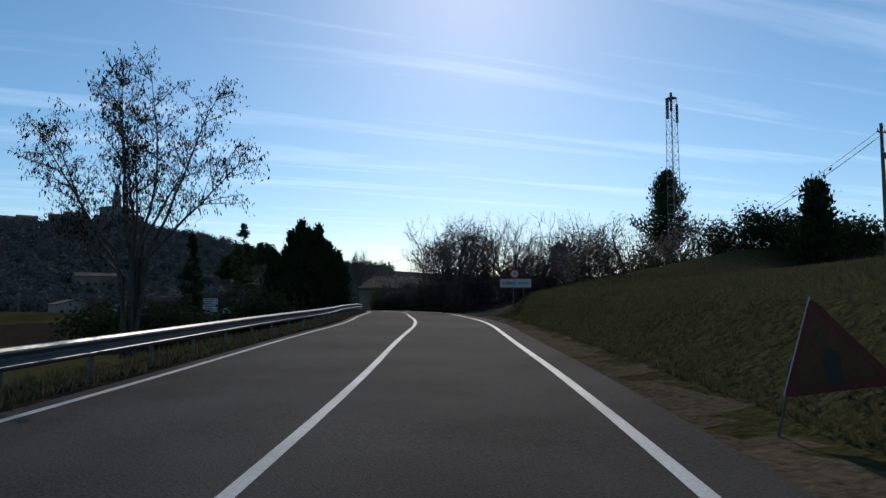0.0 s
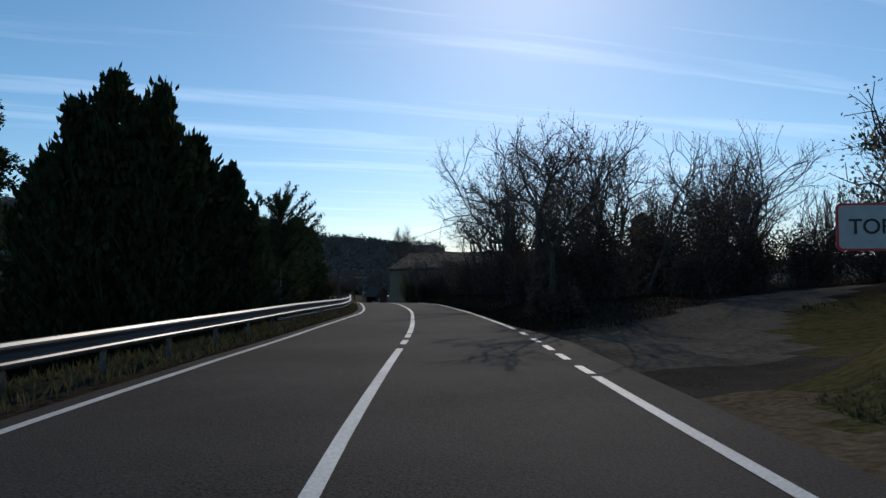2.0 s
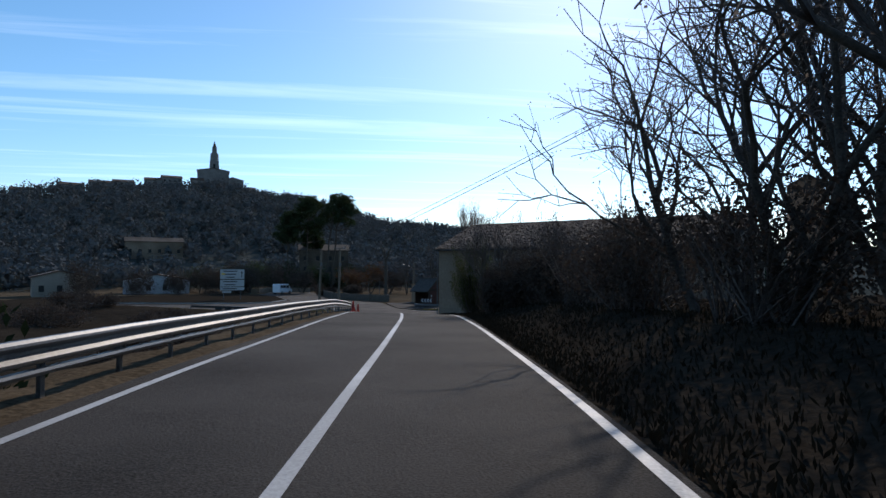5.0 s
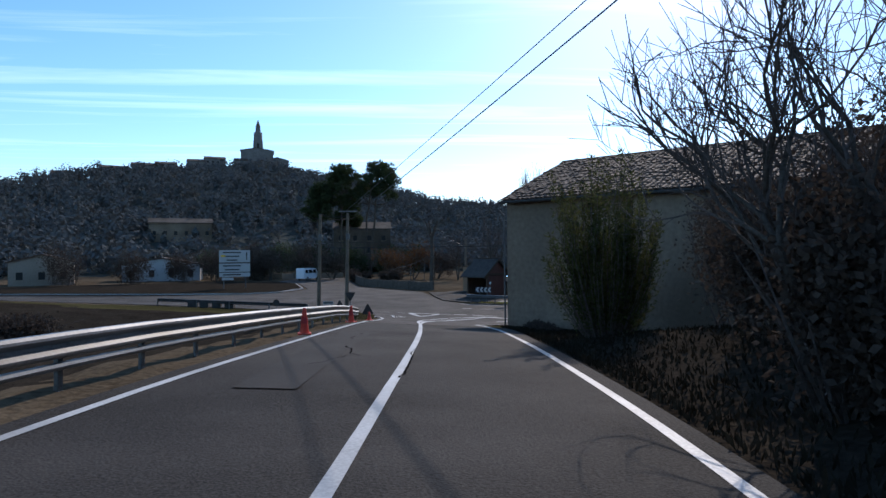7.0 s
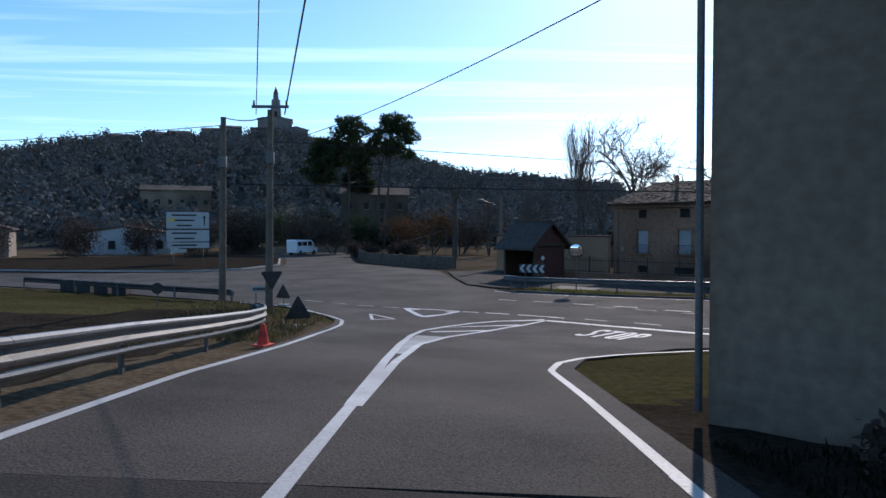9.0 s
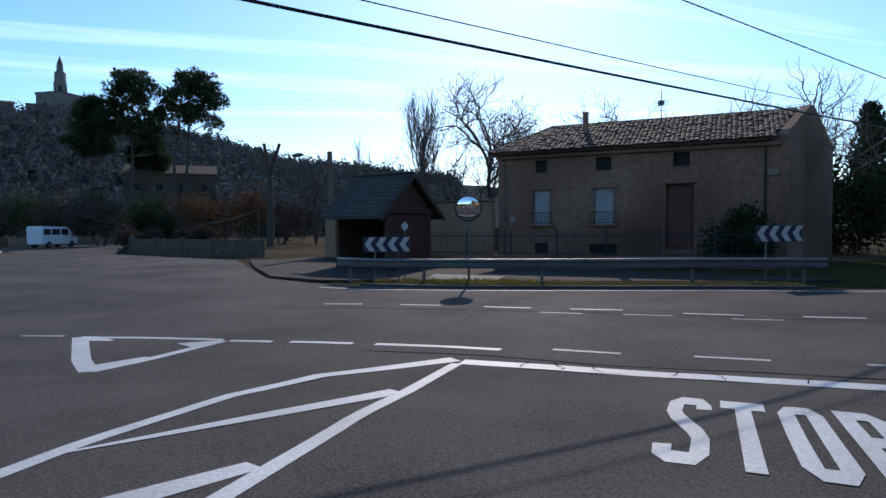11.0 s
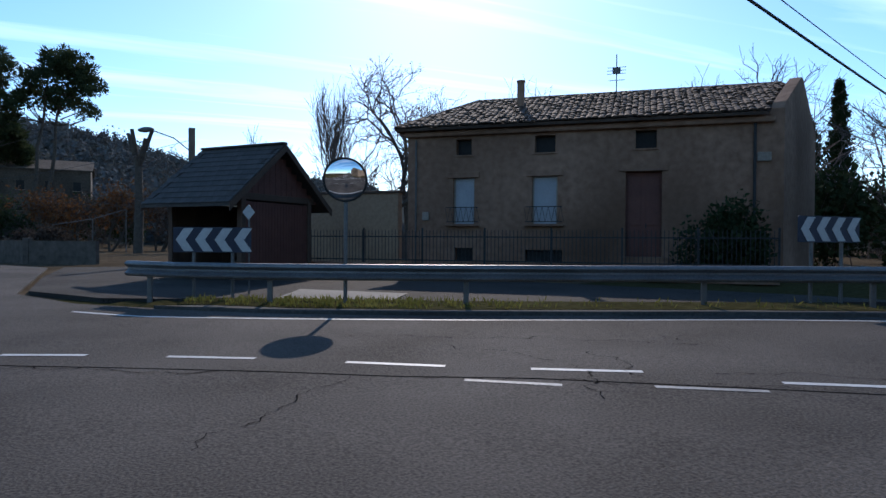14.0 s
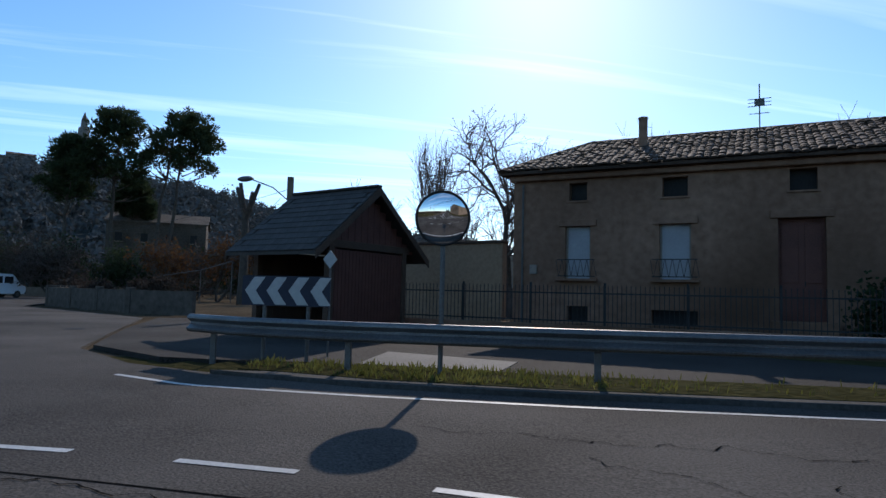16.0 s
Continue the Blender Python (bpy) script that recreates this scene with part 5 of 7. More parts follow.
def pollard(at, height, seed):
    rng = np.random.default_rng(seed)
    root = thing("pollarded_tree", Matrix.Translation(at), "lopped tree with bare stubs like a hand", "tree")
    rows = [(0, 0, -0.3, 0.1, 0, height * 0.35, 0.38, 0.34), (0.1, 0, height * 0.35, 0.05, 0.1, height * 0.7, 0.34, 0.28)]
    for a, l, t in ((0.2, 0.31, 0.35), (2.2, 0.28, 0.45), (3.9, 0.3, 0.2), (5.2, 0.22, 0.55)):
        e = np.array([math.cos(a) * l * height * t, math.sin(a) * l * height * t, height * (0.7 + l)])
        rows.append((0.05, 0.1, height * 0.7, *e, 0.2, 0.15))
    v, f = tubes(np.array(rows), 8)
    mesh_part("trunk", v.tolist(), f.tolist(), BARK, root, smooth=True)
    rows = []
    for _ in range(16):
        z = rng.uniform(0.35, 0.8) * height
        p = np.array([0.05, 0.05, z])
        w = np.array([rng.normal(), rng.normal(), 0.35])
        for _ in range(5):
            w = w + rng.normal(0, 0.35, 3)
            w /= np.linalg.norm(w)
            e = p + w * 0.8
            rows.append((*p, *e, 0.03, 0.015))
            p = e
    v, f = tubes(np.array(rows), 3)
    mesh_part("branchwork", v.tolist(), f.tolist(), TWIG, root)


pollard(on_land(4.0, 87.2), 10.0, 250)
for i, (x, y, h) in enumerate(((-24.5, 99.5, 7.0), (-29, 103, 7.5), (-19, 112, 8.0), (-13.5, 101, 5.5), (-35, 100, 6.5), (-1.5, 103, 6.5), (5.5, 99, 6.0))):
    bare_tree("garden_tree", on_land(x, y), h, 280 + i, "bare brown garden tree before the houses", spread=1.15, levels=4, trunk_r=0.12, stems=3, tuft=BRUSH, tuft_size=0.24, group="garden trees round the square", fork=0.15, twig=2.4, kids=(2, 3))


def hillside_woods():
    """The woods of the hills: many small tree clumps in one sheet of leaves."""
    rng = np.random.default_rng(260)
    total = 3700
    b = np.radians(rng.uniform(-46, 17, total))
    r = rng.uniform(150, 400, total)
    x, y = -2.7 + np.sin(b) * r, -17.2 + np.cos(b) * r
    deg = np.degrees(b)
    keep = (r > 215) | (np.abs(deg + 12) > 9) | (rng.random(total) < 0.35)
    keep &= (r < 374) | (deg < -24.5) | (deg > -8) | ((np.abs(deg + 14.0) < 0.5) & (r < 384))
    x, y, deg, r = x[keep], y[keep], deg[keep], r[keep]
    z = land(x, y)
    h = rng.uniform(3.0, 6.4, len(x)) * np.where(rng.random(len(x)) < 0.15, 1.4, 1)
    h *= np.where((deg < -24) | (np.abs(deg - 0.5) < 2.5), 1.3, 1)  # taller crowns along the open ridges
    slim = np.where(rng.random(len(x)) < 0.35, 0.34, 0.66)
    n = 66
    d = rng.normal(size=(len(x), n, 3))
    d /= np.linalg.norm(d, axis=2, keepdims=True)
    c = np.stack([x, y, z + h * 0.45], -1)[:, None]
    up = d[:, :, 2:3]
    taper = np.where((slim < 0.5)[:, None, None], 0.75 - 0.45 * up, 1.0)
    p = (c + d * rng.uniform(0.4, 1.0, (len(x), n, 1)) * np.concatenate([taper, taper, np.ones_like(taper)], 2) * np.stack([h * slim, h * slim, h * 0.55], -1)[:, None]).reshape(-1, 3)
    out = d.reshape(-1, 3) + rng.normal(0, 0.35, p.shape)
    out /= np.linalg.norm(out, axis=1, keepdims=True)
    way = np.cross(out, rng.normal(size=p.shape))
    way /= np.linalg.norm(way, axis=1, keepdims=True)
    across = np.cross(out, way) * rng.uniform(0.3, 0.6, (len(p), 1))
    way = way * rng.uniform(0.3, 0.75, (len(p), 1))
    v = np.stack([p - way, p - across, p + way, p + across], 1).reshape(-1, 3)
    f = np.arange(len(v)).reshape(-1, 4)
    ob = mesh_part("woods", v.tolist(), f.tolist(), HAZY_WOODS)
    tagged(ob, "dense scrub and pine woods on the hillsides, paled for haze", "woods", kind="stuff")


hillside_woods()


def grass_blades(name, pts, length, seed, label, width=0.012, mat=BLADE):
    rng = np.random.default_rng(seed)
    w = rng.normal(0, 0.35, (len(pts), 3)) + [0, 0, 1.0]
    v, f = cards(pts, w, length, width, rng)
    tagged(mesh_part(name, v.tolist(), f.tolist(), mat), label, "grass", kind="stuff")


def scatter(poly, n, seed, lift):
    rng = np.random.default_rng(seed)
    xs, ys = [p[0] for p in poly], [p[1] for p in poly]
    x, y = rng.uniform(min(xs), max(xs), n * 3), rng.uniform(min(ys), max(ys), n * 3)
    ok = inside(x, y, poly)
    x, y = x[ok][:n], y[ok][:n]
    return np.stack([x, y, lay(x, y) + lift], 1)


def thinned(p, seed):
    """Grass grows thick before the mirror and thins out along the verge."""
    rng = np.random.default_rng(seed)
    return p[rng.random(len(p)) < np.clip(1.25 - np.abs(p[:, 0] - 8.3) * 0.32, 0.05, 1) * (np.sin(p[:, 0] * 5.1 + p[:, 1] * 2.3) * np.sin(p[:, 0] * 2.2 - p[:, 1] * 4.7) > -0.35)]


grass_blades("verge_grass", thinned(scatter(GRASS_STRIP, 9000, 1, 0.06), 3), 0.11, 2, "green and yellow grass tufts under the barrier", mat=VERGE_BLADE)


def bank_grass():
    rng = np.random.default_rng(5)
    y = rng.uniform(-122, -74, 34000)
    r = 1.9 + 14 * rng.uniform(0, 1, 34000) ** 1.8
    s = (centre_x(y + 2) - centre_x(y - 2)) / 4
    n = np.sqrt(1 + s**2)
    off = right_w(y) + r
    x, yy = centre_x(y) + off / n, y - off * s / n
    pts = np.stack([x, yy, land(x, yy) - 0.02], 1)
    grass_blades("bank_grass", pts, 0.13, 6, "rough green grass on the road bank and field", 0.014)
    y = np.where(rng.random(16000) < 0.88, rng.uniform(-110, -40, 16000), rng.uniform(20, 29, 16000))
    lf = 0.5 + 4 * rng.uniform(0, 1, 16000) ** 1.3
    s = (centre_x(y + 2) - centre_x(y - 2)) / 4
    n = np.sqrt(1 + s**2)
    off = -(left_w(y) + lf)
    x, yy = centre_x(y) + off / n, y - off * s / n
    pts = np.stack([x, yy, land(x, yy) - 0.02], 1)
    grass_blades("barrier_grass", pts, 0.20, 7, "dry grass below the crash barrier", 0.018)


bank_grass()


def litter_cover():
    """Ivy and dead leaves over the copse bank, coloured near black for tree shade."""
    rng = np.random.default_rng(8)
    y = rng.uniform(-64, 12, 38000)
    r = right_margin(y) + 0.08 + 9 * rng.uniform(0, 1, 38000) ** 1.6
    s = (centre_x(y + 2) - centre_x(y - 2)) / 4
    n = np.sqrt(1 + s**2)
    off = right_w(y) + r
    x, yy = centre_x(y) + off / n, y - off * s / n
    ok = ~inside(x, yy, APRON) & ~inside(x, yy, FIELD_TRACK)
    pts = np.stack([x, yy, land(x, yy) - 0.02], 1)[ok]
    grass_blades("bank_ivy", pts, 0.13, 9, "ivy and dead stalks, darkened to hold the bank's shade", 0.018, IVY)


litter_cover()


# ---- crash barriers ----
W_BEAM = [(0.0, 0.155), (0.035, 0.15), (0.075, 0.115), (0.08, 0.085), (0.03, 0.045), (0.0, 0.02), (0.0, -0.02), (0.03, -0.045), (0.08, -0.085), (0.075, -0.115), (0.035, -0.15), (0.0, -0.155)]


def beam(points, side, parent, name="beam", mat=STEEL):
    """A corrugated beam along points (x, y, z of its middle); side: to which hand its waves bulge."""
    verts, faces = [], []
    k = len(W_BEAM)
    pts = [Vector(p) for p in points]
    for i, p in enumerate(pts):
        w = (pts[min(i + 1, len(pts) - 1)] - pts[max(i - 1, 0)])
        w.z = 0
        w.normalize()
        out = Vector((w.y, -w.x, 0)) * side
        for o, z in W_BEAM:
            verts.append(p + out * (o + 0.0) + Vector((0, 0, z)))
        for o, z in W_BEAM[::-1]:
            verts.append(p + out * (o - 0.008) + Vector((0, 0, z)))
    n = 2 * k
    for i in range(len(pts) - 1):
        for j in range(n):
            a, b = i * n + j, i * n + (j + 1) % n
            faces.append((a, b, b + n, a + n))
    faces.append(tuple(range(n)))
    faces.append(tuple(range((len(pts) - 1) * n, len(pts) * n))[::-1])
    return mesh_part(name, verts, faces, mat, parent)


def barrier_posts(spots, top, parent, out, drop=0.25):
    for x, y, z in spots:
        bm = bmesh.new()
        box(bm, (0.10, 0.055, top + drop), (0, 0, (top - drop) / 2), bevel=0.006)
        ob = part("post", bm, POST_STEEL, parent)
        ob.matrix_world = Matrix.Translation((x, y, z)) @ pose(0, 0, 0, 0, 0, out)
        bm = bmesh.new()
        box(bm, (0.09, 0.12, 0.24), (0, 0, top - 0.16), bevel=0.008)
        ob = part("spacer", bm, POST_STEEL, parent)
        ob.matrix_world = Matrix.Translation((x, y, z)) @ pose(0, 0, 0, 0, 0, out) @ Matrix.Translation((0, 0.06, 0))


RAIL_H = 0.70


def long_barrier():
    root = thing("crash_barrier", Matrix(), "long galvanised steel crash barrier on posts beside the road", "crash barrier")
    ys = np.arange(-128, 13, 2.0)
    pts, low, posts = [], [], []
    for y in ys:
        x, yy = beside(y, -float(left_w(y)) - 0.85)
        z = float(lay(x, yy))
        pts.append((x, yy, z + RAIL_H - 0.155))
        if y > -66:
            low.append((x, yy, z + 0.30))
        posts.append((x, yy, z))
    end = [(-4.75, 15.0), (-4.7, 18.5), (-4.75, 21.5), (-5.0, 24.0), (-5.5, 26.0), (-6.2, 27.6)]
    for x, yy in end:
        z = float(lay(x, yy))
        pts.append((x, yy, z + RAIL_H - 0.155))
        low.append((x, yy, z + 0.30))
        posts.append((x, yy, z))
    # each beam is 4 m long, lapped over the next
    for i in range(0, len(pts) - 1, 2):
        beam(pts[i:i + 3], 1, root)
    verts, faces = [], []
    rows = []
    for a, b in zip(low, low[1:]):
        rows.append((*a, *b, 0.05, 0.05))
    for i in range(0, len(rows), 2):
        v, f = tubes(np.array(rows[i:i + 2]), 8)
        mesh_part("lower_rail", v.tolist(), f.tolist(), STEEL, root)
    for (x, y, z), q in zip(posts, posts[1:] + posts[-1:]):
        a = math.degrees(math.atan2(q[1] - y, q[0] - x)) if q != (x, y, z) else 90
        barrier_posts([(x - 0.12 * math.sin(radians(a)), y + 0.12 * math.cos(radians(a)), z)], RAIL_H - 0.03, root, a + 180)


long_barrier()


def junction_barrier():
    root = thing("crash_barrier", Matrix(), "galvanised steel crash barrier across the junction, in shade", "crash barrier")
    line_ = [(4.72, 44.55), (5.6, 43.55), (7.16, 42.45), (8.8, 41.6), (10.53, 40.75), (12.6, 39.8), (14.73, 38.95), (17.0, 37.9), (18.1, 37.3)]
    pts = [(x, y, float(lay(x, y)) + 0.67) for x, y in line_]
    for i in range(0, len(pts) - 1, 2):
        beam(pts[i:i + 3], 1, root)
    for x, y in ((5.05, 44.25), (7.16, 42.5), (10.53, 40.8), (14.73, 39.0), (17.6, 37.6)):
        barrier_posts([(x + 0.08, y + 0.12, float(lay(x, y)) + 0.06)], 0.74, root, -28)


junction_barrier()


def far_barrier():
    root = thing("crash_barrier", Matrix(), "low crash barrier on the far verge of the side road", "crash barrier")
    line_ = [(-25.5, 46.6), (-21, 44.0), (-17.5, 41.9), (-13.5, 39.7), (-9.9, 37.6)]
    pts = [(x, y, float(land(x, y)) + 0.55) for x, y in line_]
    for i in range(0, len(pts) - 1, 2):
        beam(pts[i:i + 3], 1, root, mat=OLD_STEEL)
    for x, y in line_:
        barrier_posts([(x, y - 0.1, float(land(x, y)))], 0.66, root, -28)


far_barrier()


# ---- signs ----
def text_mesh(words, size, mat, parent, m, label=""):
    """Lettering in the built-in font, as a mesh."""
    cu = bpy.data.curves.new("lettering", "FONT")
    cu.body, cu.size, cu.align_x, cu.align_y, cu.extrude = words, size, "CENTER", "CENTER", 0.001
    cu.offset = size * 0.012
    tmp = bpy.data.objects.new("lettering", cu)
    me = bpy.data.meshes.new_from_object(tmp)
    bpy.data.objects.remove(tmp)
    me.materials.clear()
    me.materials.append(mat)
    ob = new("lettering", me)
    ob.parent = parent
    ob.matrix_local = m
    if label:
        ob["label"] = label
    return ob


def rounded(w, h, r, n=5):
    pts = []
    for cx, cy, a0 in ((w / 2 - r, h / 2 - r, 0), (-w / 2 + r, h / 2 - r, 90), (-w / 2 + r, -h / 2 + r, 180), (w / 2 - r, -h / 2 + r, 270)):
        for i in range(n + 1):
            a = radians(a0 + 90 * i / n)
            pts.append((cx + r * math.cos(a), cy + r * math.sin(a)))
    return pts


UPRIGHT = pose(0, 0, 0, 90)  # an outline drawn in x, y stands up and faces -y


def plate(name, outline, thick, mat, parent, at, label=""):
    bm = bmesh.new()
    prism(bm, outline, thick)
    ob = part(name, bm, mat, parent, label)
    ob.matrix_local = Matrix.Translation(at) @ UPRIGHT
    return ob


def post(parent, at, height, r=0.035, mat=POST_STEEL, name="post", below=0.3):
    bm = bmesh.new()
    rod(bm, (0, 0, -below), (0, 0, height), r, sides=12)
    ob = part(name, bm, mat, parent)
    ob.matrix_local = Matrix.Translation(at)
    return ob


def disc(r, n=40):
    return [(r * math.cos(2 * math.pi * i / n), r * math.sin(2 * math.pi * i / n)) for i in range(n)]


def town_sign():
    root = thing("town_sign", Matrix.Translation(on_land(-8.75, -75.75)) @ pose(0, 0, 0, 0, 0, -22), "white place-name board with a round limit sign on top", "road sign")
    base = 5.54 - on_land(-8.75, -75.75)[2]
    post(root, (-0.05, 0.03, 0), base + 2.1)
    post(root, (0.55, 0.03, 0), base + 1.4)
    zb = base + 1.32
    plate("border", rounded(1.92, 0.55, 0.06), 0.02, SIGN_RED, root, (0.08, 0.0, zb), "dark red rim")
    plate("board", rounded(1.87, 0.50, 0.05), 0.024, SIGN_WHITE, root, (0.08, -0.002, zb))
    text_mesh("TORRES", 0.245, SIGN_BLACK, root, Matrix.Translation((-0.31, -0.030, zb - 0.005)) @ UPRIGHT)
    text_mesh("DEL RÍO", 0.178, SIGN_BLACK, root, Matrix.Translation((0.56, -0.030, zb - 0.015)) @ UPRIGHT)
    plate("limit_disc", disc(0.27), 0.02, SIGN_RED, root, (0.02, -0.005, zb + 0.57), "red-rimmed round speed limit plate")
    plate("limit_face", disc(0.20), 0.024, SIGN_WHITE, root, (0.02, -0.008, zb + 0.57))
    text_mesh("40", 0.235, SIGN_BLACK, root, Matrix.Translation((0.02, -0.035, zb + 0.57)) @ UPRIGHT)


town_sign()


def triangle(r):
    """A rounded warning triangle, point up."""
    pts = []
    for a0 in (90, 210, 330):
        cx, cy = (r - 0.08) * math.cos(radians(a0)), (r - 0.08) * math.sin(radians(a0))
        for i in range(-3, 4):
            a = radians(a0 + i * 20)
            pts.append((cx + 0.05 * math.cos(a), cy + 0.05 * math.sin(a)))
    return pts


def works_sign():
    """A folding road-works triangle on the bank, close by at the start."""
    root = thing("warning_sign", Matrix.Translation((-21.05, -105.74, 4.80)) @ pose(0, 0, 0, 0, 0, -76) @ pose(0.27, 0, 0, 0, -14, 0), "yellow warning triangle on a leaning stand by the kerb", "road sign")
    # Rim and face carry their backlit shade in the colour.
    plate("rim", triangle(0.60), 0.012, WORKS_RED, root, (0, 0, 0.68), "dusty red border, darkened as if backlit")
    plate("face", triangle(0.46), 0.014, WORKS_YELLOW, root, (0, -0.002, 0.68), "yellow face, darkened as if backlit")
    bm = bmesh.new()
    prism(bm, [(-0.03, -0.18), (0.05, -0.18), (0.11, 0.05), (0.02, 0.16), (-0.06, 0.02)], 0.016)
    ob = part("pictogram", bm, SIGN_BLACK, root)
    ob.matrix_local = Matrix.Translation((0, -0.005, 0.63)) @ UPRIGHT
    bm = bmesh.new()
    rod(bm, (-0.525, -0.004, 0.385), (-0.004, -0.004, 1.285), 0.011)
    part("edge", bm, SIGN_WHITE, root, "pale edge along one side")
    for foot, top in (((-0.74, 0.06, -0.02), (-0.50, 0.02, 0.40)), ((0.50, 0.35, -0.28), (0.46, 0.02, 0.40))):
        bm = bmesh.new()
        rod(bm, foot, top, 0.014)
        part("leg", bm, POST_STEEL, root)


works_sign()


def small_triangle(at, turn, name_label, h=0.75, r=0.5):
    root = thing("warning_sign", Matrix.Translation(at) @ pose(0, 0, 0, 0, 0, turn), name_label, "road sign")
    plate("plate", triangle(r), 0.012, OLD_STEEL, root, (0, 0, h))
    post(root, (0, 0.03, 0), h + 0.1, 0.02)
    bm = bmesh.new()
    box(bm, (0.5, 0.35, 0.10), (0, 0.02, 0.05), bevel=0.02)
    part("foot", bm, CONCRETE, root)


small_triangle((-4.3, 25.4, float(lay(-4.3, 25.4)) + 0.02), 25, "grey back of a triangular sign on a concrete foot", 0.55, 0.48)
small_triangle((-7.0, 35.9, float(land(-7.0, 35.9)) + 0.02), -20, "grey back of a triangular sign at the corner", 0.62, 0.45)


def yield_sign():
    root = thing("yield_sign", Matrix.Translation(on_land(-5.6, 27.55)) @ pose(0, 0, 0, 0, 0, 10), "inverted yield triangle seen from behind, on a post", "road sign")
    post(root, (0, 0.02, 0), 1.5, 0.03)
    plate("plate", [(-x, -y) for x, y in triangle(0.42)], 0.012, OLD_STEEL, root, (0, 0, 1.2))
    root = thing("name_board", Matrix.Translation(on_land(-7.9, 35.4)) @ pose(0, 0, 0, 0, 0, 10), "small white direction board on two posts", "road sign")
    post(root, (-0.25, 0.02, 0), 0.95, 0.025)
    post(root, (0.25, 0.02, 0), 0.95, 0.025)
    plate("board", rounded(0.85, 0.26, 0.03), 0.014, SIGN_WHITE, root, (0, 0, 0.82))
    for i in range(7):
        plate("bar", [(-0.045, -0.06), (0.045, -0.06), (0.045, 0.06), (-0.045, 0.06)], 0.006, SIGN_BLACK, root, (-0.33 + 0.11 * i, -0.014, 0.82))


yield_sign()


def round_sign():
    root = thing("round_sign", Matrix.Translation(on_land(-11.7, 33.0)) @ pose(0, 0, 0, 0, 0, 8), "round traffic sign seen from behind on a thin post", "road sign")
    h = 1.27 - on_land(-11.7, 33.0)[2]
    post(root, (0, 0.02, 0), h + 0.2, 0.025)
    plate("plate", disc(0.24), 0.012, OLD_STEEL, root, (0, 0, h))


round_sign()


def chevron_board(at, turn, count, w, h, low, label):
    root = thing("chevron_board", Matrix.Translation(at) @ pose(0, 0, 0, 0, 0, turn), label, "road sign", "chevron boards")
    for x in (-w * 0.25, w * 0.25):
        post(root, (x, 0.05, 0), low + h * 0.8, 0.035)
    plate("panel", rounded(w, h, 0.03), 0.02, SIGN_BLUE, root, (0, 0, low + h / 2), "dark blue panel")
    step = w / count
    for i in range(count):
        x0 = -w / 2 + step * (i + 0.14)
        t = step * 0.5
        a = step * 0.42
        out = [(x0, 0), (x0 + a, h * 0.46), (x0 + a + t, h * 0.46), (x0 + t, 0), (x0 + a + t, -h * 0.46), (x0 + a, -h * 0.46)]
        plate("chevron", out, 0.006, SIGN_WHITE, root, (0, -0.021, low + h / 2), "white arrow chevron")
    return root


chevron_board((6.3, 44.0, 0.2), -26, 4, 1.62, 0.52, 0.95, "blue board with four white chevrons pointing along the bend")
chevron_board((17.45, 38.45, 0.2), -3, 4, 1.72, 0.52, 1.24, "blue board with four white chevrons behind the barrier")


def diamond_marker():
    root = thing("marker_sign", Matrix.Translation((7.1, 44.6, 0.2)) @ pose(0, 0, 0, 0, 0, -26), "small white diamond plate on a thin post", "road sign")
    post(root, (0, 0.03, 0), 1.9, 0.02)
    plate("plate", [(0, 0.17), (-0.14, 0), (0, -0.17), (0.14, 0)], 0.012, SIGN_WHITE, root, (0, 0, 1.82))


diamond_marker()


def traffic_mirror():
    at = Vector((8.5, 41.85, float(lay(8.5, 41.85))))
    root = thing("traffic_mirror", Matrix.Translation(at) @ pose(0, 0, 0, 0, 0, -22), "round convex traffic mirror with a black rim on a pole", "traffic mirror")
    post(root, (0, 0.12, 0), 2.7, 0.038)
    # a shallow dome, its edge in a thick rim
    r, rise, n, k = 0.40, 0.10, 40, 9
    big = (r * r + rise * rise) / (2 * rise)
    verts, faces = [(0, -rise, 0)], []
    for j in range(1, k + 1):
        q = r * j / k
        y = -(math.sqrt(big * big - q * q) - (big - rise))
        verts += [(q * math.cos(2 * math.pi * i / n), y, q * math.sin(2 * math.pi * i / n)) for i in range(n)]
    faces += [(0, 1 + (i + 1) % n, 1 + i) for i in range(n)]
    for j in range(1, k):
        a, b = 1 + (j - 1) * n, 1 + j * n
        faces += [(a + i, a + (i + 1) % n, b + (i + 1) % n, b + i) for i in range(n)]
    tilt = Matrix.Translation((0, 0, 2.42)) @ pose(0, 0, 0, 11)
    ob = mesh_part("mirror_dome", verts, faces, MIRROR, root, "convex mirror face", smooth=True)
    ob.matrix_local = tilt
    rows = []
    for i in range(n):
        a, b = 2 * math.pi * i / n, 2 * math.pi * (i + 1) / n
        rows.append((0.405 * math.cos(a), 0, 0.405 * math.sin(a), 0.405 * math.cos(b), 0, 0.405 * math.sin(b), 0.022, 0.022))
    v, f = tubes(np.array(rows), 6)
    ob = mesh_part("rim", v.tolist(), f.tolist(), RUBBER, root, "black rubber rim")
    ob.matrix_local = tilt
    bm = bmesh.new()
    bmesh.ops.create_cone(bm, cap_ends=True, segments=32, radius1=0.39, radius2=0.30, depth=0.06, matrix=pose(0, 0.035, 0, -90))
    ob = part("back", bm, SIGN_BACK, root)
    ob.matrix_local = tilt


traffic_mirror()


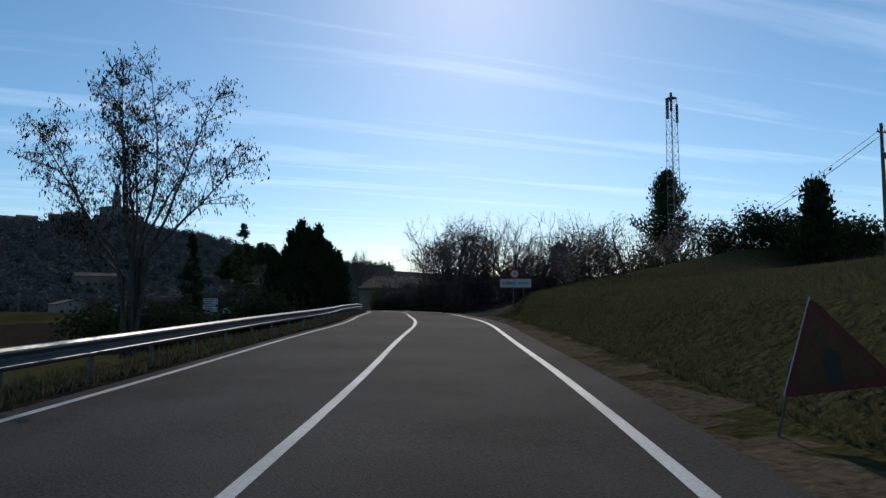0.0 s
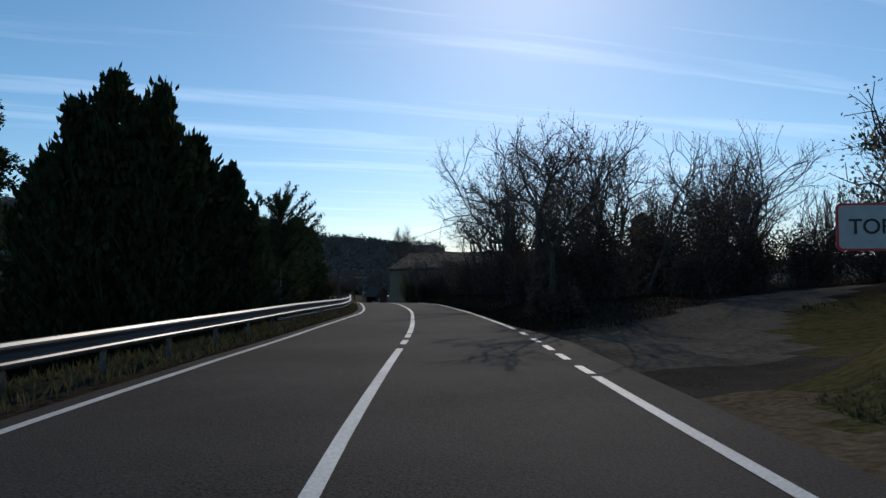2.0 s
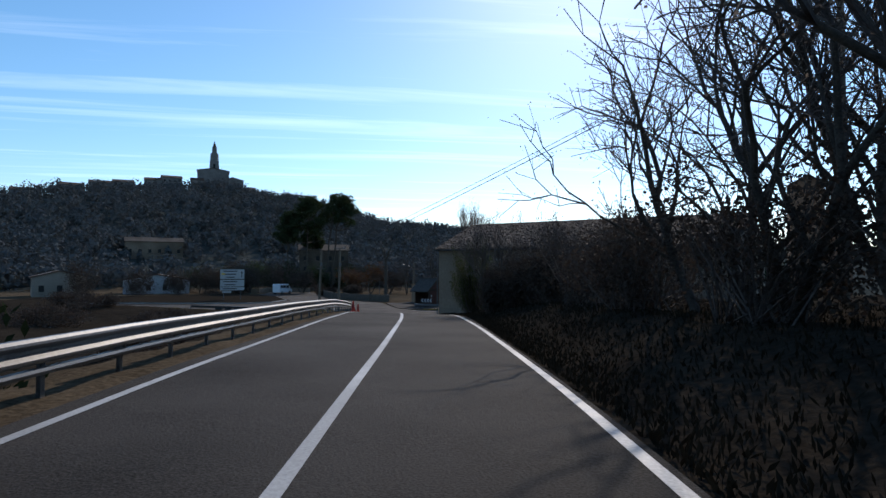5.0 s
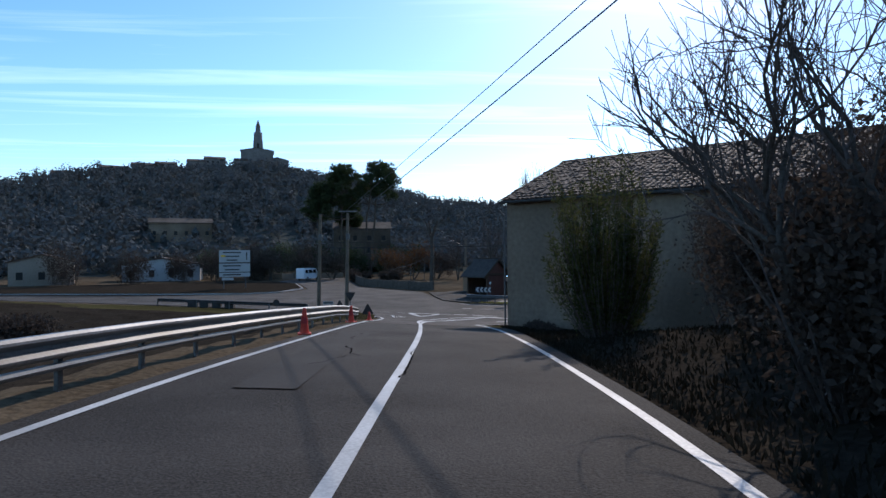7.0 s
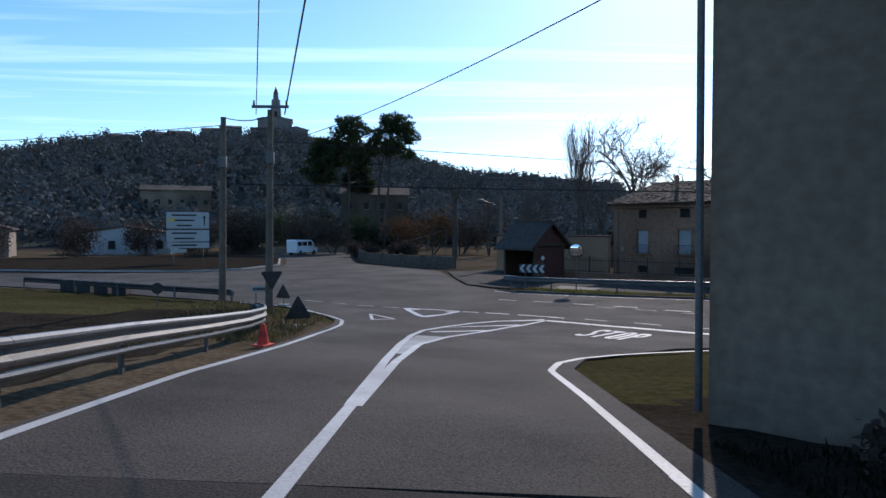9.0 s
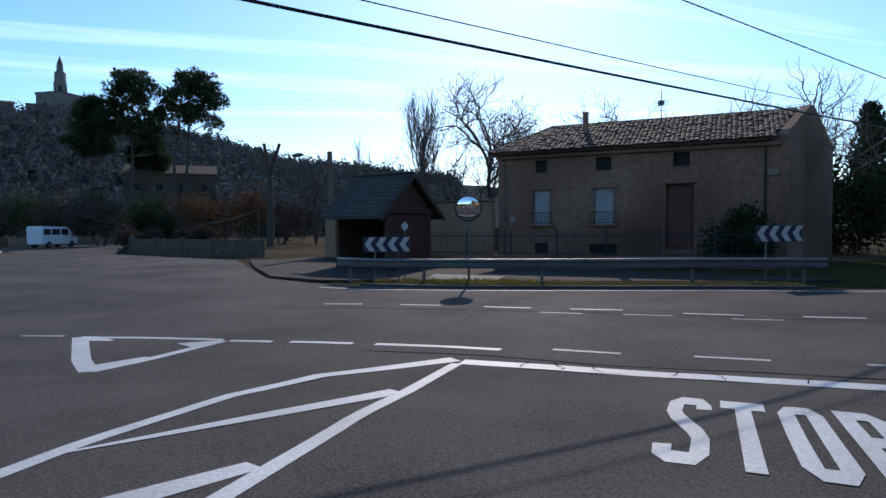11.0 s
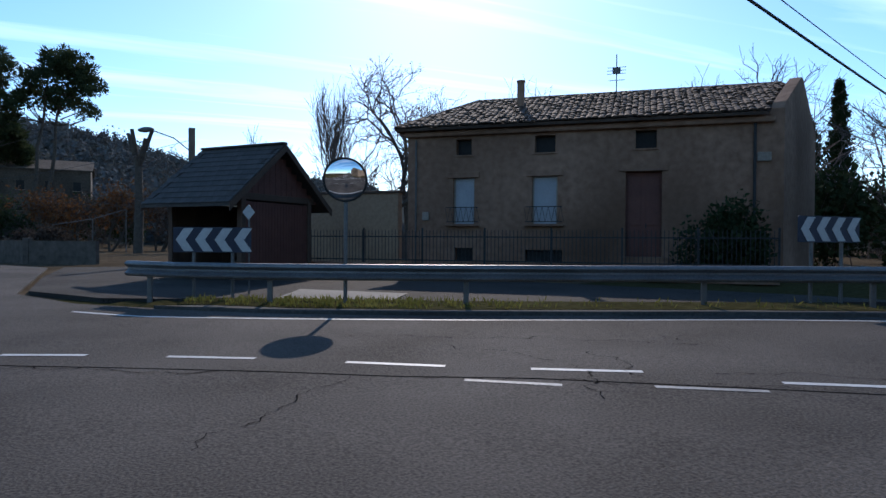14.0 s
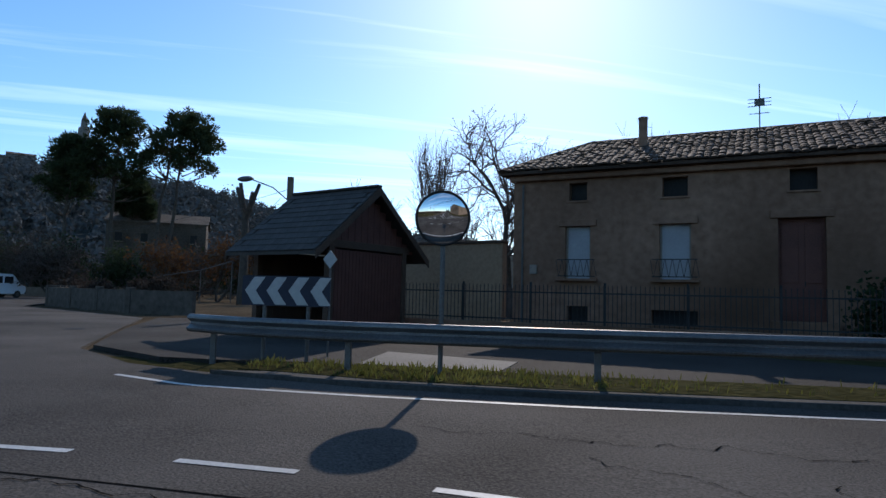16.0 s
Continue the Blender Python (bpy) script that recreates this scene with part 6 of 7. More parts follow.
def traffic_cone(at, h, turn, label):
    root = thing("traffic_cone", Matrix.Translation(at) @ pose(0, 0, 0, 0, 0, turn), label, "traffic cone", "traffic cones")
    bm = bmesh.new()
    box(bm, (0.36, 0.36, 0.04), (0, 0, 0.02), bevel=0.012)
    part("base", bm, CONE_RED, root)
    prof = [(0.135, 0.04), (0.125, 0.07), (0.05, h - 0.03), (0.035, h), (0.02, h)]
    n = 20
    verts = [(r * math.cos(2 * math.pi * i / n), r * math.sin(2 * math.pi * i / n), z) for r, z in prof for i in range(n)]
    faces = [(j * n + i, j * n + (i + 1) % n, (j + 1) * n + (i + 1) % n, (j + 1) * n + i) for j in range(len(prof) - 1) for i in range(n)]
    mesh_part("body", verts, faces, CONE_RED, root, "red-orange plastic cone")
    n_ = 20
    ring = [(r * math.cos(2 * math.pi * i / n_), r * math.sin(2 * math.pi * i / n_), z) for r, z in ((0.104, h * 0.42), (0.080, h * 0.66)) for i in range(n_)]
    mesh_part("sleeve", ring, [(i, (i + 1) % n_, n_ + (i + 1) % n_, n_ + i) for i in range(n_)], SIGN_RED, root, "faded reflective sleeve")


traffic_cone((-5.1, 0.1, float(lay(-5.1, 0.1))), 0.72, 10, "red plastic traffic cone on the road's edge line")
traffic_cone((-4.42, 9.65, float(lay(-4.42, 9.65))), 0.70, 35, "red plastic traffic cone beside the crash barrier")
traffic_cone((-4.0, 19.8, float(lay(-4.0, 19.8))), 0.50, 60, "small red traffic cone near the barrier's end")


# ---- poles, cables, lamp ----
def utility_pole(at, height, lean, label, arms=()):
    root = thing("utility_pole", Matrix.Translation(at), label, "utility pole", "utility poles")
    rows = []
    n = 5
    for i in range(n):
        a, b = i / n, (i + 1) / n
        rows.append((lean[0] * a, lean[1] * a, height * a - 0.4 * (i == 0), lean[0] * b, lean[1] * b, height * b, 0.15 - 0.05 * a, 0.15 - 0.05 * b))
    v, f = tubes(np.array(rows), 12)
    mesh_part("pole", v.tolist(), f.tolist(), POLE_WOOD, root, smooth=True)
    for z, l in arms:
        bm = bmesh.new()
        box(bm, (l, 0.08, 0.10), (lean[0] * z / height, lean[1] * z / height, z), bevel=0.01)
        part("crossarm", bm, POST_STEEL, root)
        for x in (-l / 2 + 0.08, l / 2 - 0.08):
            bm = bmesh.new()
            rod(bm, (lean[0] + x, lean[1], z + 0.05), (lean[0] + x, lean[1], z + 0.22), 0.04, 0.03, 10)
            part("insulator", bm, IRON, root)
    bm = bmesh.new()
    box(bm, (0.28, 0.18, 0.42), (lean[0] * 0.75 + 0.05, lean[1] * 0.75 - 0.2, height * 0.76), bevel=0.02)
    part("junction_box", bm, POST_STEEL, root)
    return Vector(at) + Vector((lean[0], lean[1], height))


top1 = utility_pole(on_land(-8.1, 30.2), 8.0 - on_land(-8.1, 30.2)[2], (0.2, -0.3), "weathered leaning wooden utility pole on the verge", [(4.9, 0.9)])
top2 = utility_pole(on_land(-5.9, 28.4), 8.0 - on_land(-5.9, 28.4)[2], (0.1, 0.0), "upright wooden utility pole on the verge", [(7.2, 1.3)])
top_e = utility_pole(on_land(34.4, 45.4), 6.7 - on_land(34.4, 45.4)[2], (0, 0), "wooden utility pole beyond the house", [(6.2, 0.9)])
utility_pole(on_land(40, 34.5), 7.6, (0, 0), "wooden utility pole across the main road", [(7.3, 0.9)])
top_s = utility_pole(on_land(8.8, -27.0), 14.4 - on_land(8.8, -27.0)[2], (0, 0), "tall wooden utility pole among the trees", [(8.2, 1.2)])
top_w = utility_pole(on_land(-62, 46), 7.5, (0, 0), "distant wooden utility pole by the side road", [(7.2, 0.9)])


def cable(a, b, sag, r, label):
    a, b = Vector(a), Vector(b)
    n = 26
    pts = [a.lerp(b, i / n) - Vector((0, 0, 4 * sag * (i / n) * (1 - i / n))) for i in range(n + 1)]
    v, f = pipe(pts, r, 6)
    ob = mesh_part("cable", v, f, CABLE)
    tagged(ob, label, "cable", "overhead cables")


low1, low2 = top1 + Vector((0.15, 0, -2.05)), top2 + Vector((0.12, 0, -1.1))
cable(low1 + Vector((0.0, 0, -0.45)), top_e + Vector((0, 0, -0.55)), 0.1, 0.030, "thick black overhead cable bundle across the junction")
cable(low1 + Vector((0.0, 0, -0.05)), top_e + Vector((0, 0, -0.1)), 0.1, 0.012, "thin overhead wire across the junction")
cable(top2 + Vector((0.5, 0, -0.15)), top_s + Vector((0.5, 0, 0.1)), 0.25, 0.022, "black overhead cable along the road")
cable(top2 + Vector((-0.5, 0, -0.15)), top_s + Vector((-0.5, 0, -0.3)), 0.25, 0.014, "thin overhead wire along the road")
cable(top1, top2 + Vector((0, 0, -0.2)), 0.15, 0.02, "short cable between two poles")
cable(top1 + Vector((0, 0, -0.3)), top_w, 0.9, 0.014, "thin wire to a distant pole")
cable(low2, top_e + Vector((-1.4, -3.4, -0.4)), 0.0, 0.014, "thin overhead wire over the stop line")
cable((6.86, 63.0, 6.2), (-16, 104, 6.5), 0.8, 0.012, "thin wire towards the square")
cable((2.95, 13.2, 7.2), low2 + Vector((0, 0, -0.1)), 0.3, 0.010, "thin wire from the barn eave to a pole")
cable((24.5, 43.5, 5.4), top_e + Vector((0, 0, -1.2)), 0.5, 0.02, "cable from the house gable to a pole")


def lamp_pole():
    root = thing("street_lamp", Matrix.Translation((6.86, 63.1, 0.18)), "dark wooden pole with a curved arm street lamp", "street lamp")
    bm = bmesh.new()
    box(bm, (0.30, 0.24, 6.9), (0, 0, 3.15), bevel=0.03)
    part("pole", bm, POLE_WOOD, root)
    rows = [(0, -0.1, 5.4, -0.8, -0.35, 6.0, 0.03, 0.03), (-0.8, -0.35, 6.0, -1.7, -0.6, 6.25, 0.03, 0.028)]
    v, f = tubes(np.array(rows), 8)
    mesh_part("arm", v.tolist(), f.tolist(), POST_STEEL, root)
    bm = bmesh.new()
    bmesh.ops.create_uvsphere(bm, u_segments=14, v_segments=8, radius=0.5, matrix=Matrix.Translation((-2.0, -0.7, 6.25)) @ pose(0, 0, 0, 0, -10, 16) @ Matrix.Diagonal((0.75, 0.34, 0.26, 1)))
    part("lamp_head", bm, POST_STEEL, root)


lamp_pole()


def lattice_mast(at, height):
    root = thing("lattice_mast", Matrix.Translation(at), "tall thin steel lattice mast with antennas on top", "mast")
    rows = []
    w0, w1 = 0.48, 0.36
    n = 22
    for i in range(n):
        za, zb = height * i / n, height * (i + 1) / n
        wa, wb = w0 + (w1 - w0) * i / n, w0 + (w1 - w0) * (i + 1) / n
        ca = [(wa * sx, wa * sy, za) for sx, sy in ((-1, -1), (1, -1), (1, 1), (-1, 1))]
        cb = [(wb * sx, wb * sy, zb) for sx, sy in ((-1, -1), (1, -1), (1, 1), (-1, 1))]
        for k in range(4):
            rows.append((*ca[k], *cb[k], 0.035, 0.035))
            rows.append((*ca[k], *cb[(k + 1) % 4], 0.018, 0.018))
            rows.append((*cb[k], *cb[(k + 1) % 4], 0.015, 0.015))
    v, f = tubes(np.array(rows), 4)
    mesh_part("lattice", v.tolist(), f.tolist(), POST_STEEL, root)
    for x, z in ((-0.65, -1.2), (0.5, -1.5), (-0.2, -0.4)):
        bm = bmesh.new()
        box(bm, (0.22, 0.16, 1.9), (x, -0.2, height + z), bevel=0.03)
        part("antenna", bm, POST_STEEL, root)
    bm = bmesh.new()
    box(bm, (0.8, 0.8, 0.10), (0, 0, height + 0.05))
    part("platform", bm, POST_STEEL, root)


lattice_mast(on_land(16.5, -61.0, -0.2), 25.8 - on_land(16.5, -61.0)[2])


# ---- buildings ----
def tiled_slope(parent, corner, along, up, n_along, n_up, mat=ROOF_TILE, name="roof_tile", limit=300, seed=0, keep=None):
    """Curved clay tiles in courses: each course of covers laid over the one below."""
    rng = np.random.default_rng(seed)
    corner, along, up = Vector(corner), Vector(along), Vector(up)
    nrm = along.cross(up).normalized()
    if nrm.z < 0:
        nrm = -nrm
    au, uu = along.normalized(), up.normalized()
    du, dv = along.length / n_along, up.length / n_up
    k = 6
    verts, faces = [], []
    for t in (0, 1):
        for i in range(k + 1):
            a = math.pi * i / k
            w = (1.0 - 0.12 * t) * du * 0.54
            verts.append((math.cos(a) * w, t * dv * 1.12, math.sin(a) * w * 0.55 + 0.02 * (1 - t)))
    for i in range(k):
        faces.append((i, i + 1, k + 1 + i + 1, k + 1 + i))
    faces.append(tuple(range(k + 1))[::-1])
    me = bpy.data.meshes.new(name)
    me.from_pydata(verts, [], faces)
    me.materials.append(mat)
    basis = Matrix((au, uu, nrm)).transposed().to_4x4()
    made = 0
    jv, jf = [], []
    base = np.array([tuple(v) for v in verts])
    for j in range(n_up):
        for i in range(n_along):
            if keep and not keep(i / n_along, j / n_up):
                continue
            p = corner + au * du * (i + 0.5) + uu * dv * j + nrm * abs(rng.normal(0, 0.022)) + uu * rng.normal(0, 0.03)
            m = Matrix.Translation(p) @ basis @ pose(0, 0, 0, rng.normal(0, 2.2), rng.normal(0, 2.5), rng.normal(0, 3.5))
            if j < 2 and made < limit:
                ob = new(name, me)
                ob.parent = parent
                ob.matrix_local = m
                made += 1
            else:
                rot = np.array(m.to_3x3())
                q = base @ rot.T + np.array(m.translation)
                jf += [tuple(c + len(jv) for c in f) for f in faces]
                jv += q.tolist()
    if jv:
        tagged(mesh_part("roof_tiles", jv, jf, mat, parent, "rows of weathered curved clay tiles"), kind="stuff")


def quad_solid(bm, pts, thick, way):
    """A flat panel of four or more corners, thickened along a way."""
    w = Vector(way) * thick
    a = [bm.verts.new(Vector(p)) for p in pts]
    b = [bm.verts.new(Vector(p) + w) for p in pts]
    bm.faces.new(a)
    bm.faces.new(b[::-1])
    n = len(a)
    for i in range(n):
        bm.faces.new((a[i], b[i], b[(i + 1) % n], a[(i + 1) % n]))
    return bm


def wall_with_openings(bm, length, height, thick, openings):
    """A wall in x, z, its face at y = 0 and its back at y = thick, with holes (x0, x1, z0, z1)."""
    xs = sorted({0, length, *[o[0] for o in openings], *[o[1] for o in openings]})
    zs = sorted({0, height, *[o[2] for o in openings], *[o[3] for o in openings]})
    for x0, x1 in zip(xs, xs[1:]):
        for z0, z1 in zip(zs, zs[1:]):
            cx, cz = (x0 + x1) / 2, (z0 + z1) / 2
            if any(a < cx < b and c < cz < d for a, b, c, d in openings):
                continue
            box(bm, (x1 - x0, thick, z1 - z0), (cx, thick / 2, cz))
    bmesh.ops.remove_doubles(bm, verts=bm.verts[:], dist=1e-5)
    return bm


def farmhouse():
    """The stone house beyond the main road; x runs along its front."""
    L, H, D, RISE = 12.7, 5.62, 6.8, 1.5
    m = Matrix.Translation((14.18, 53.13, 0.15)) @ pose(0, 0, 0, 0, 0, -42)
    root = thing("farmhouse", m, "old two-storey stone farmhouse with a clay-tiled roof", "house")
    wins = [(1.83, 2.67, 1.90, 3.64), (4.84, 5.77, 1.90, 3.64)]
    vents = [(1.95, 2.55, 4.50, 5.10), (4.93, 5.68, 4.50, 5.12), (8.45, 9.15, 4.52, 5.15)]
    cellar = [(1.9, 2.6, 0.5, 1.0), (4.6, 5.95, 0.5, 0.95)]
    door = [(8.13, 9.34, 0.75, 3.73)]
    bm = bmesh.new()
    wall_with_openings(bm, L, H, 0.5, wins + vents + cellar + door)
    part("wall", bm, STONE_WALL, root)
    # plan of the end walls: the left one square, the other running back on the skew
    SK = 0.36
    part("wall", box(bmesh.new(), (0.5, D - 0.5, H), (0.25, D / 2 + 0.25, H / 2)), STONE_WALL, root)
    bm = bmesh.new()
    ang = math.atan2(D, SK * D)
    turn_ = Matrix.Translation((L, 0, 0)) @ Matrix.Rotation(ang, 4, "Z") @ pose(0, 0, 0, 90)
    W_ = math.hypot(D, SK * D)
    prism(bm, [(0.0, 0), (W_, 0), (W_, H + 0.12), (W_ * 0.52, H + RISE + 0.22), (W_ * 0.46, H + RISE + 0.22), (0.25, H + 0.30), (0.0, H + 0.05)], 0.4, turn_)
    part("gable_wall", bm, STONE_WALL, root, "skewed gable wall with a low parapet")
    part("wall", box(bmesh.new(), (L + SK * D - 1.0, 0.5, H), ((L + SK * D) / 2, D - 0.25, H / 2)), STONE_WALL, root)
    for a, b, c, d in vents + cellar:
        bm = bmesh.new()
        box(bm, (b - a, 0.04, d - c), ((a + b) / 2, 0.34, (c + d) / 2))
        part("window", bm, DARK, root, "small dark unglazed opening")
        bm = bmesh.new()
        box(bm, (b - a + 0.14, 0.14, 0.06), ((a + b) / 2, 0.02, c - 0.03), bevel=0.008)
        part("sill", bm, STONE_WALL, root)
    for a, b, c, d in wins:
        w = part("window", box(bmesh.new(), (b - a, 0.05, d - c), ((a + b) / 2, 0.22, (c + d) / 2)), SHUTTER, root, "closed pale roller blind")
        for i in range(12):
            part("slat", box(bmesh.new(), (b - a - 0.06, 0.02, (d - c) / 12 - 0.012), ((a + b) / 2, 0.19, c + (d - c) * (i + 0.5) / 12)), SHUTTER, w)
        part("frame", box(bmesh.new(), (0.06, 0.08, d - c), (a + 0.03, 0.20, (c + d) / 2)), PLASTER, w)
        part("frame", box(bmesh.new(), (0.06, 0.08, d - c), (b - 0.03, 0.20, (c + d) / 2)), PLASTER, w)
        bm = bmesh.new()
        box(bm, (b - a + 0.5, 0.3, 0.08), ((a + b) / 2, -0.1, c - 0.04), bevel=0.01)
        part("sill", bm, STONE_WALL, root)
        bal = part("balcony_rail", box(bmesh.new(), (b - a + 0.4, 0.03, 0.03), ((a + b) / 2, -0.22, c + 0.62)), IRON, root, "black wrought-iron balcony rail")
        part("bottom_rail", box(bmesh.new(), (b - a + 0.4, 0.03, 0.03), ((a + b) / 2, -0.22, c + 0.08)), IRON, bal)
        k = 13
        for i in range(k):
            x = a - 0.2 + (b - a + 0.4) * i / (k - 1)
            dx_ = 0.05 if i % 2 else -0.05
            part("baluster", rod(bmesh.new(), (x - dx_, -0.22, c + 0.08), (x + dx_, -0.22, c + 0.62), 0.008, sides=6), IRON, bal)
    a, b, c, d = door[0]
    dr = part("door", box(bmesh.new(), (b - a, 0.07, d - c), ((a + b) / 2, 0.30, (c + d) / 2), bevel=0.01), DOOR_RED, root, "tall red-brown wooden door")
    for sx in (-1, 1):
        for z0, z1 in ((c + 0.12, c + 0.95), (c + 1.1, d - 0.15)):
            part("door_panel", box(bmesh.new(), ((b - a) / 2 - 0.16, 0.03, z1 - z0), ((a + b) / 2 + sx * (b - a) / 4, 0.255, (z0 + z1) / 2), bevel=0.01), DOOR_RED, dr)
    part("handle", rod(bmesh.new(), ((a + b) / 2 + 0.08, 0.22, c + 1.0), ((a + b) / 2 + 0.08, 0.22, c + 1.15), 0.018), IRON, dr)
    part("step", box(bmesh.new(), (b - a + 0.4, 0.8, 0.75), ((a + b) / 2, -0.4, 0.375), bevel=0.02), STONE_WALL, root)
    for a, b, c, d in wins + door:
        part("lintel", box(bmesh.new(), (b - a + 0.4, 0.10, 0.22), ((a + b) / 2, 0.0 - 0.02, d + 0.11), bevel=0.015), STONE_WALL, root)
    # roof: two slopes with eaves, ridge and tiles
    ov = 0.45
    slope = RISE / (D / 2)
    for sgn in (0, 1):
        y0, y1 = (-ov, D / 2) if not sgn else (D + ov, D / 2)
        z0, z1 = H - slope * ov, H + RISE
        bm = bmesh.new()
        quad_solid(bm, [(-0.35, y0, z0), (L + SK * y0, y0, z0), (L + SK * y1, y1, z1), (2.0, y1, z1)], 0.10, (0, 0, 1))
        roof = part("roof", bm, ROOF_TILE, root)
        if not sgn:
            wide = L + SK * D / 2 + 0.35
            tiled_slope(roof, (-0.35, y0 - 0.05, z0 + 0.10), (wide, 0, 0), (0, y1 - y0 + 0.05, z1 - z0), 66, 14, seed=3, limit=124,
                        keep=lambda u, v: u * wide > 2.35 * v - 0.1 and u * wide < L + 0.1 + SK * D / 2 * v)
    bm = bmesh.new()
    quad_solid(bm, [(-0.35, -ov, H - slope * ov), (2.0, D / 2, H + RISE), (-0.35, D + ov, H - slope * ov)], 0.10, (0, 0, 1))
    part("roof", bm, ROOF_TILE, root, "hipped end of the roof")
    rows = [(-0.35, -ov, H - slope * ov + 0.12, 2.0, D / 2, H + RISE + 0.12, 0.10, 0.10)]
    v, f = tubes(np.array(rows), 8)
    mesh_part("hip_ridge", v.tolist(), f.tolist(), ROOF_TILE, root)
    for i in range(27):
        bm = bmesh.new()
        rod(bm, (2.0 + 0.43 * i, D / 2, H + RISE + 0.10), (2.0 + 0.43 * i + 0.46, D / 2, H + RISE + 0.12), 0.10, 0.085, 8)
        part("ridge_tile", bm, ROOF_TILE, root)
    part("cornice", box(bmesh.new(), (L + 0.2, 0.22, 0.20), (L / 2, -0.11, H - 0.30), bevel=0.05), STONE_WALL, root)
    ch = part("chimney", rod(bmesh.new(), (4.03, 2.0, H + 0.6), (4.03, 2.0, H + 1.98), 0.15, sides=16), STONE_WALL, root, "round brown chimney pipe")
    part("chimney_cap", rod(bmesh.new(), (4.03, 2.0, H + 1.98), (4.03, 2.0, H + 2.04), 0.17, sides=16), STONE_WALL, ch)
    an = part("antenna", rod(bmesh.new(), (7.7, 2.2, H + 0.6), (7.7, 2.2, H + 2.85), 0.02, sides=8), IRON, root, "thin television aerial")
    for z, l in ((2.1, 0.7), (2.22, 0.7), (2.34, 0.7), (1.85, 0.6)):
        part("element", rod(bmesh.new(), (7.7 - l / 2, 2.17, H + z), (7.7 + l / 2, 2.17, H + z), 0.012, sides=6), IRON, an)
    part("panel", box(bmesh.new(), (0.3, 0.04, 0.22), (7.7, 2.12, H + 2.2)), POST_STEEL, an)
    dp = rod(bmesh.new(), (12.22, -0.07, 0.2), (12.22, -0.07, H - 0.25), 0.05, sides=10)
    part("downpipe", dp, IRON, root, "thin dark downpipe")
    part("downpipe", rod(bmesh.new(), (0.35, -0.06, 0.2), (0.35, -0.06, H - 0.5), 0.035, sides=10), POST_STEEL, root, "thin grey downpipe")
    part("meter_box", box(bmesh.new(), (0.42, 0.12, 0.30), (12.5, -0.06, 4.1), bevel=0.02), PLASTER, root, "pale meter box")
    part("meter_box", box(bmesh.new(), (0.26, 0.10, 0.32), (0.75, -0.05, 2.2), bevel=0.02), PLASTER, root, "small pale junction box")


farmhouse()


def yard_wall():
    m = Matrix.Translation((14.05, 53.4, 0.15)) @ pose(0, 0, 0, 0, 0, 133)
    root = thing("yard_wall", m, "ochre plastered yard wall joining the house", "wall")
    part("wall", box(bmesh.new(), (11.0, 0.35, 3.1), (5.5, 0.2, 1.55)), OCHRE, root)
    part("coping", box(bmesh.new(), (11.1, 0.5, 0.10), (5.5, 0.2, 3.15), bevel=0.02), ROOF_TILE, root)
    part("band", box(bmesh.new(), (11.0, 0.06, 0.12), (5.5, 0.0, 1.95), bevel=0.01), STONE_WALL, root)
    part("bench", box(bmesh.new(), (1.1, 0.5, 0.9), (2.6, -0.4, 0.45), bevel=0.02), SHUTTER, root)


yard_wall()


def iron_fence():
    """Railings on a low wall before the house."""
    a, b = Vector((10.3, 53.1, 0.2)), Vector((21.7, 42.8, 0.2))
    w = b - a
    root = thing("iron_fence", Matrix.Translation(a) @ pose(0, 0, 0, 0, 0, math.degrees(math.atan2(w.y, w.x))), "black iron railings on a low stone wall", "fence")
    L = w.length
    part("base_wall", box(bmesh.new(), (L, 0.28, 0.45), (L / 2, 0, 0.225), bevel=0.015), STONE_WALL, root)
    for z in (0.55, 1.35):
        part("rail", box(bmesh.new(), (L, 0.035, 0.04), (L / 2, 0, z)), IRON, root)
    n = int(L / 0.125)
    bm = bmesh.new()
    rod(bm, (0, 0, 0.45), (0, 0, 1.52), 0.011, sides=6)
    rod(bm, (0, 0, 1.52), (0, 0, 1.60), 0.016, 0.001, 6)
    first = part("bar", bm, IRON, root)
    for i in range(1, n):
        ob = new("bar", first.data)
        ob.parent = root
        ob.matrix_local = Matrix.Translation((i * L / n, 0, 0))
    for i in range(0, 8):
        part("post", box(bmesh.new(), (0.06, 0.06, 1.25), (i * L / 7, 0, 1.03), bevel=0.005), IRON, root)


iron_fence()


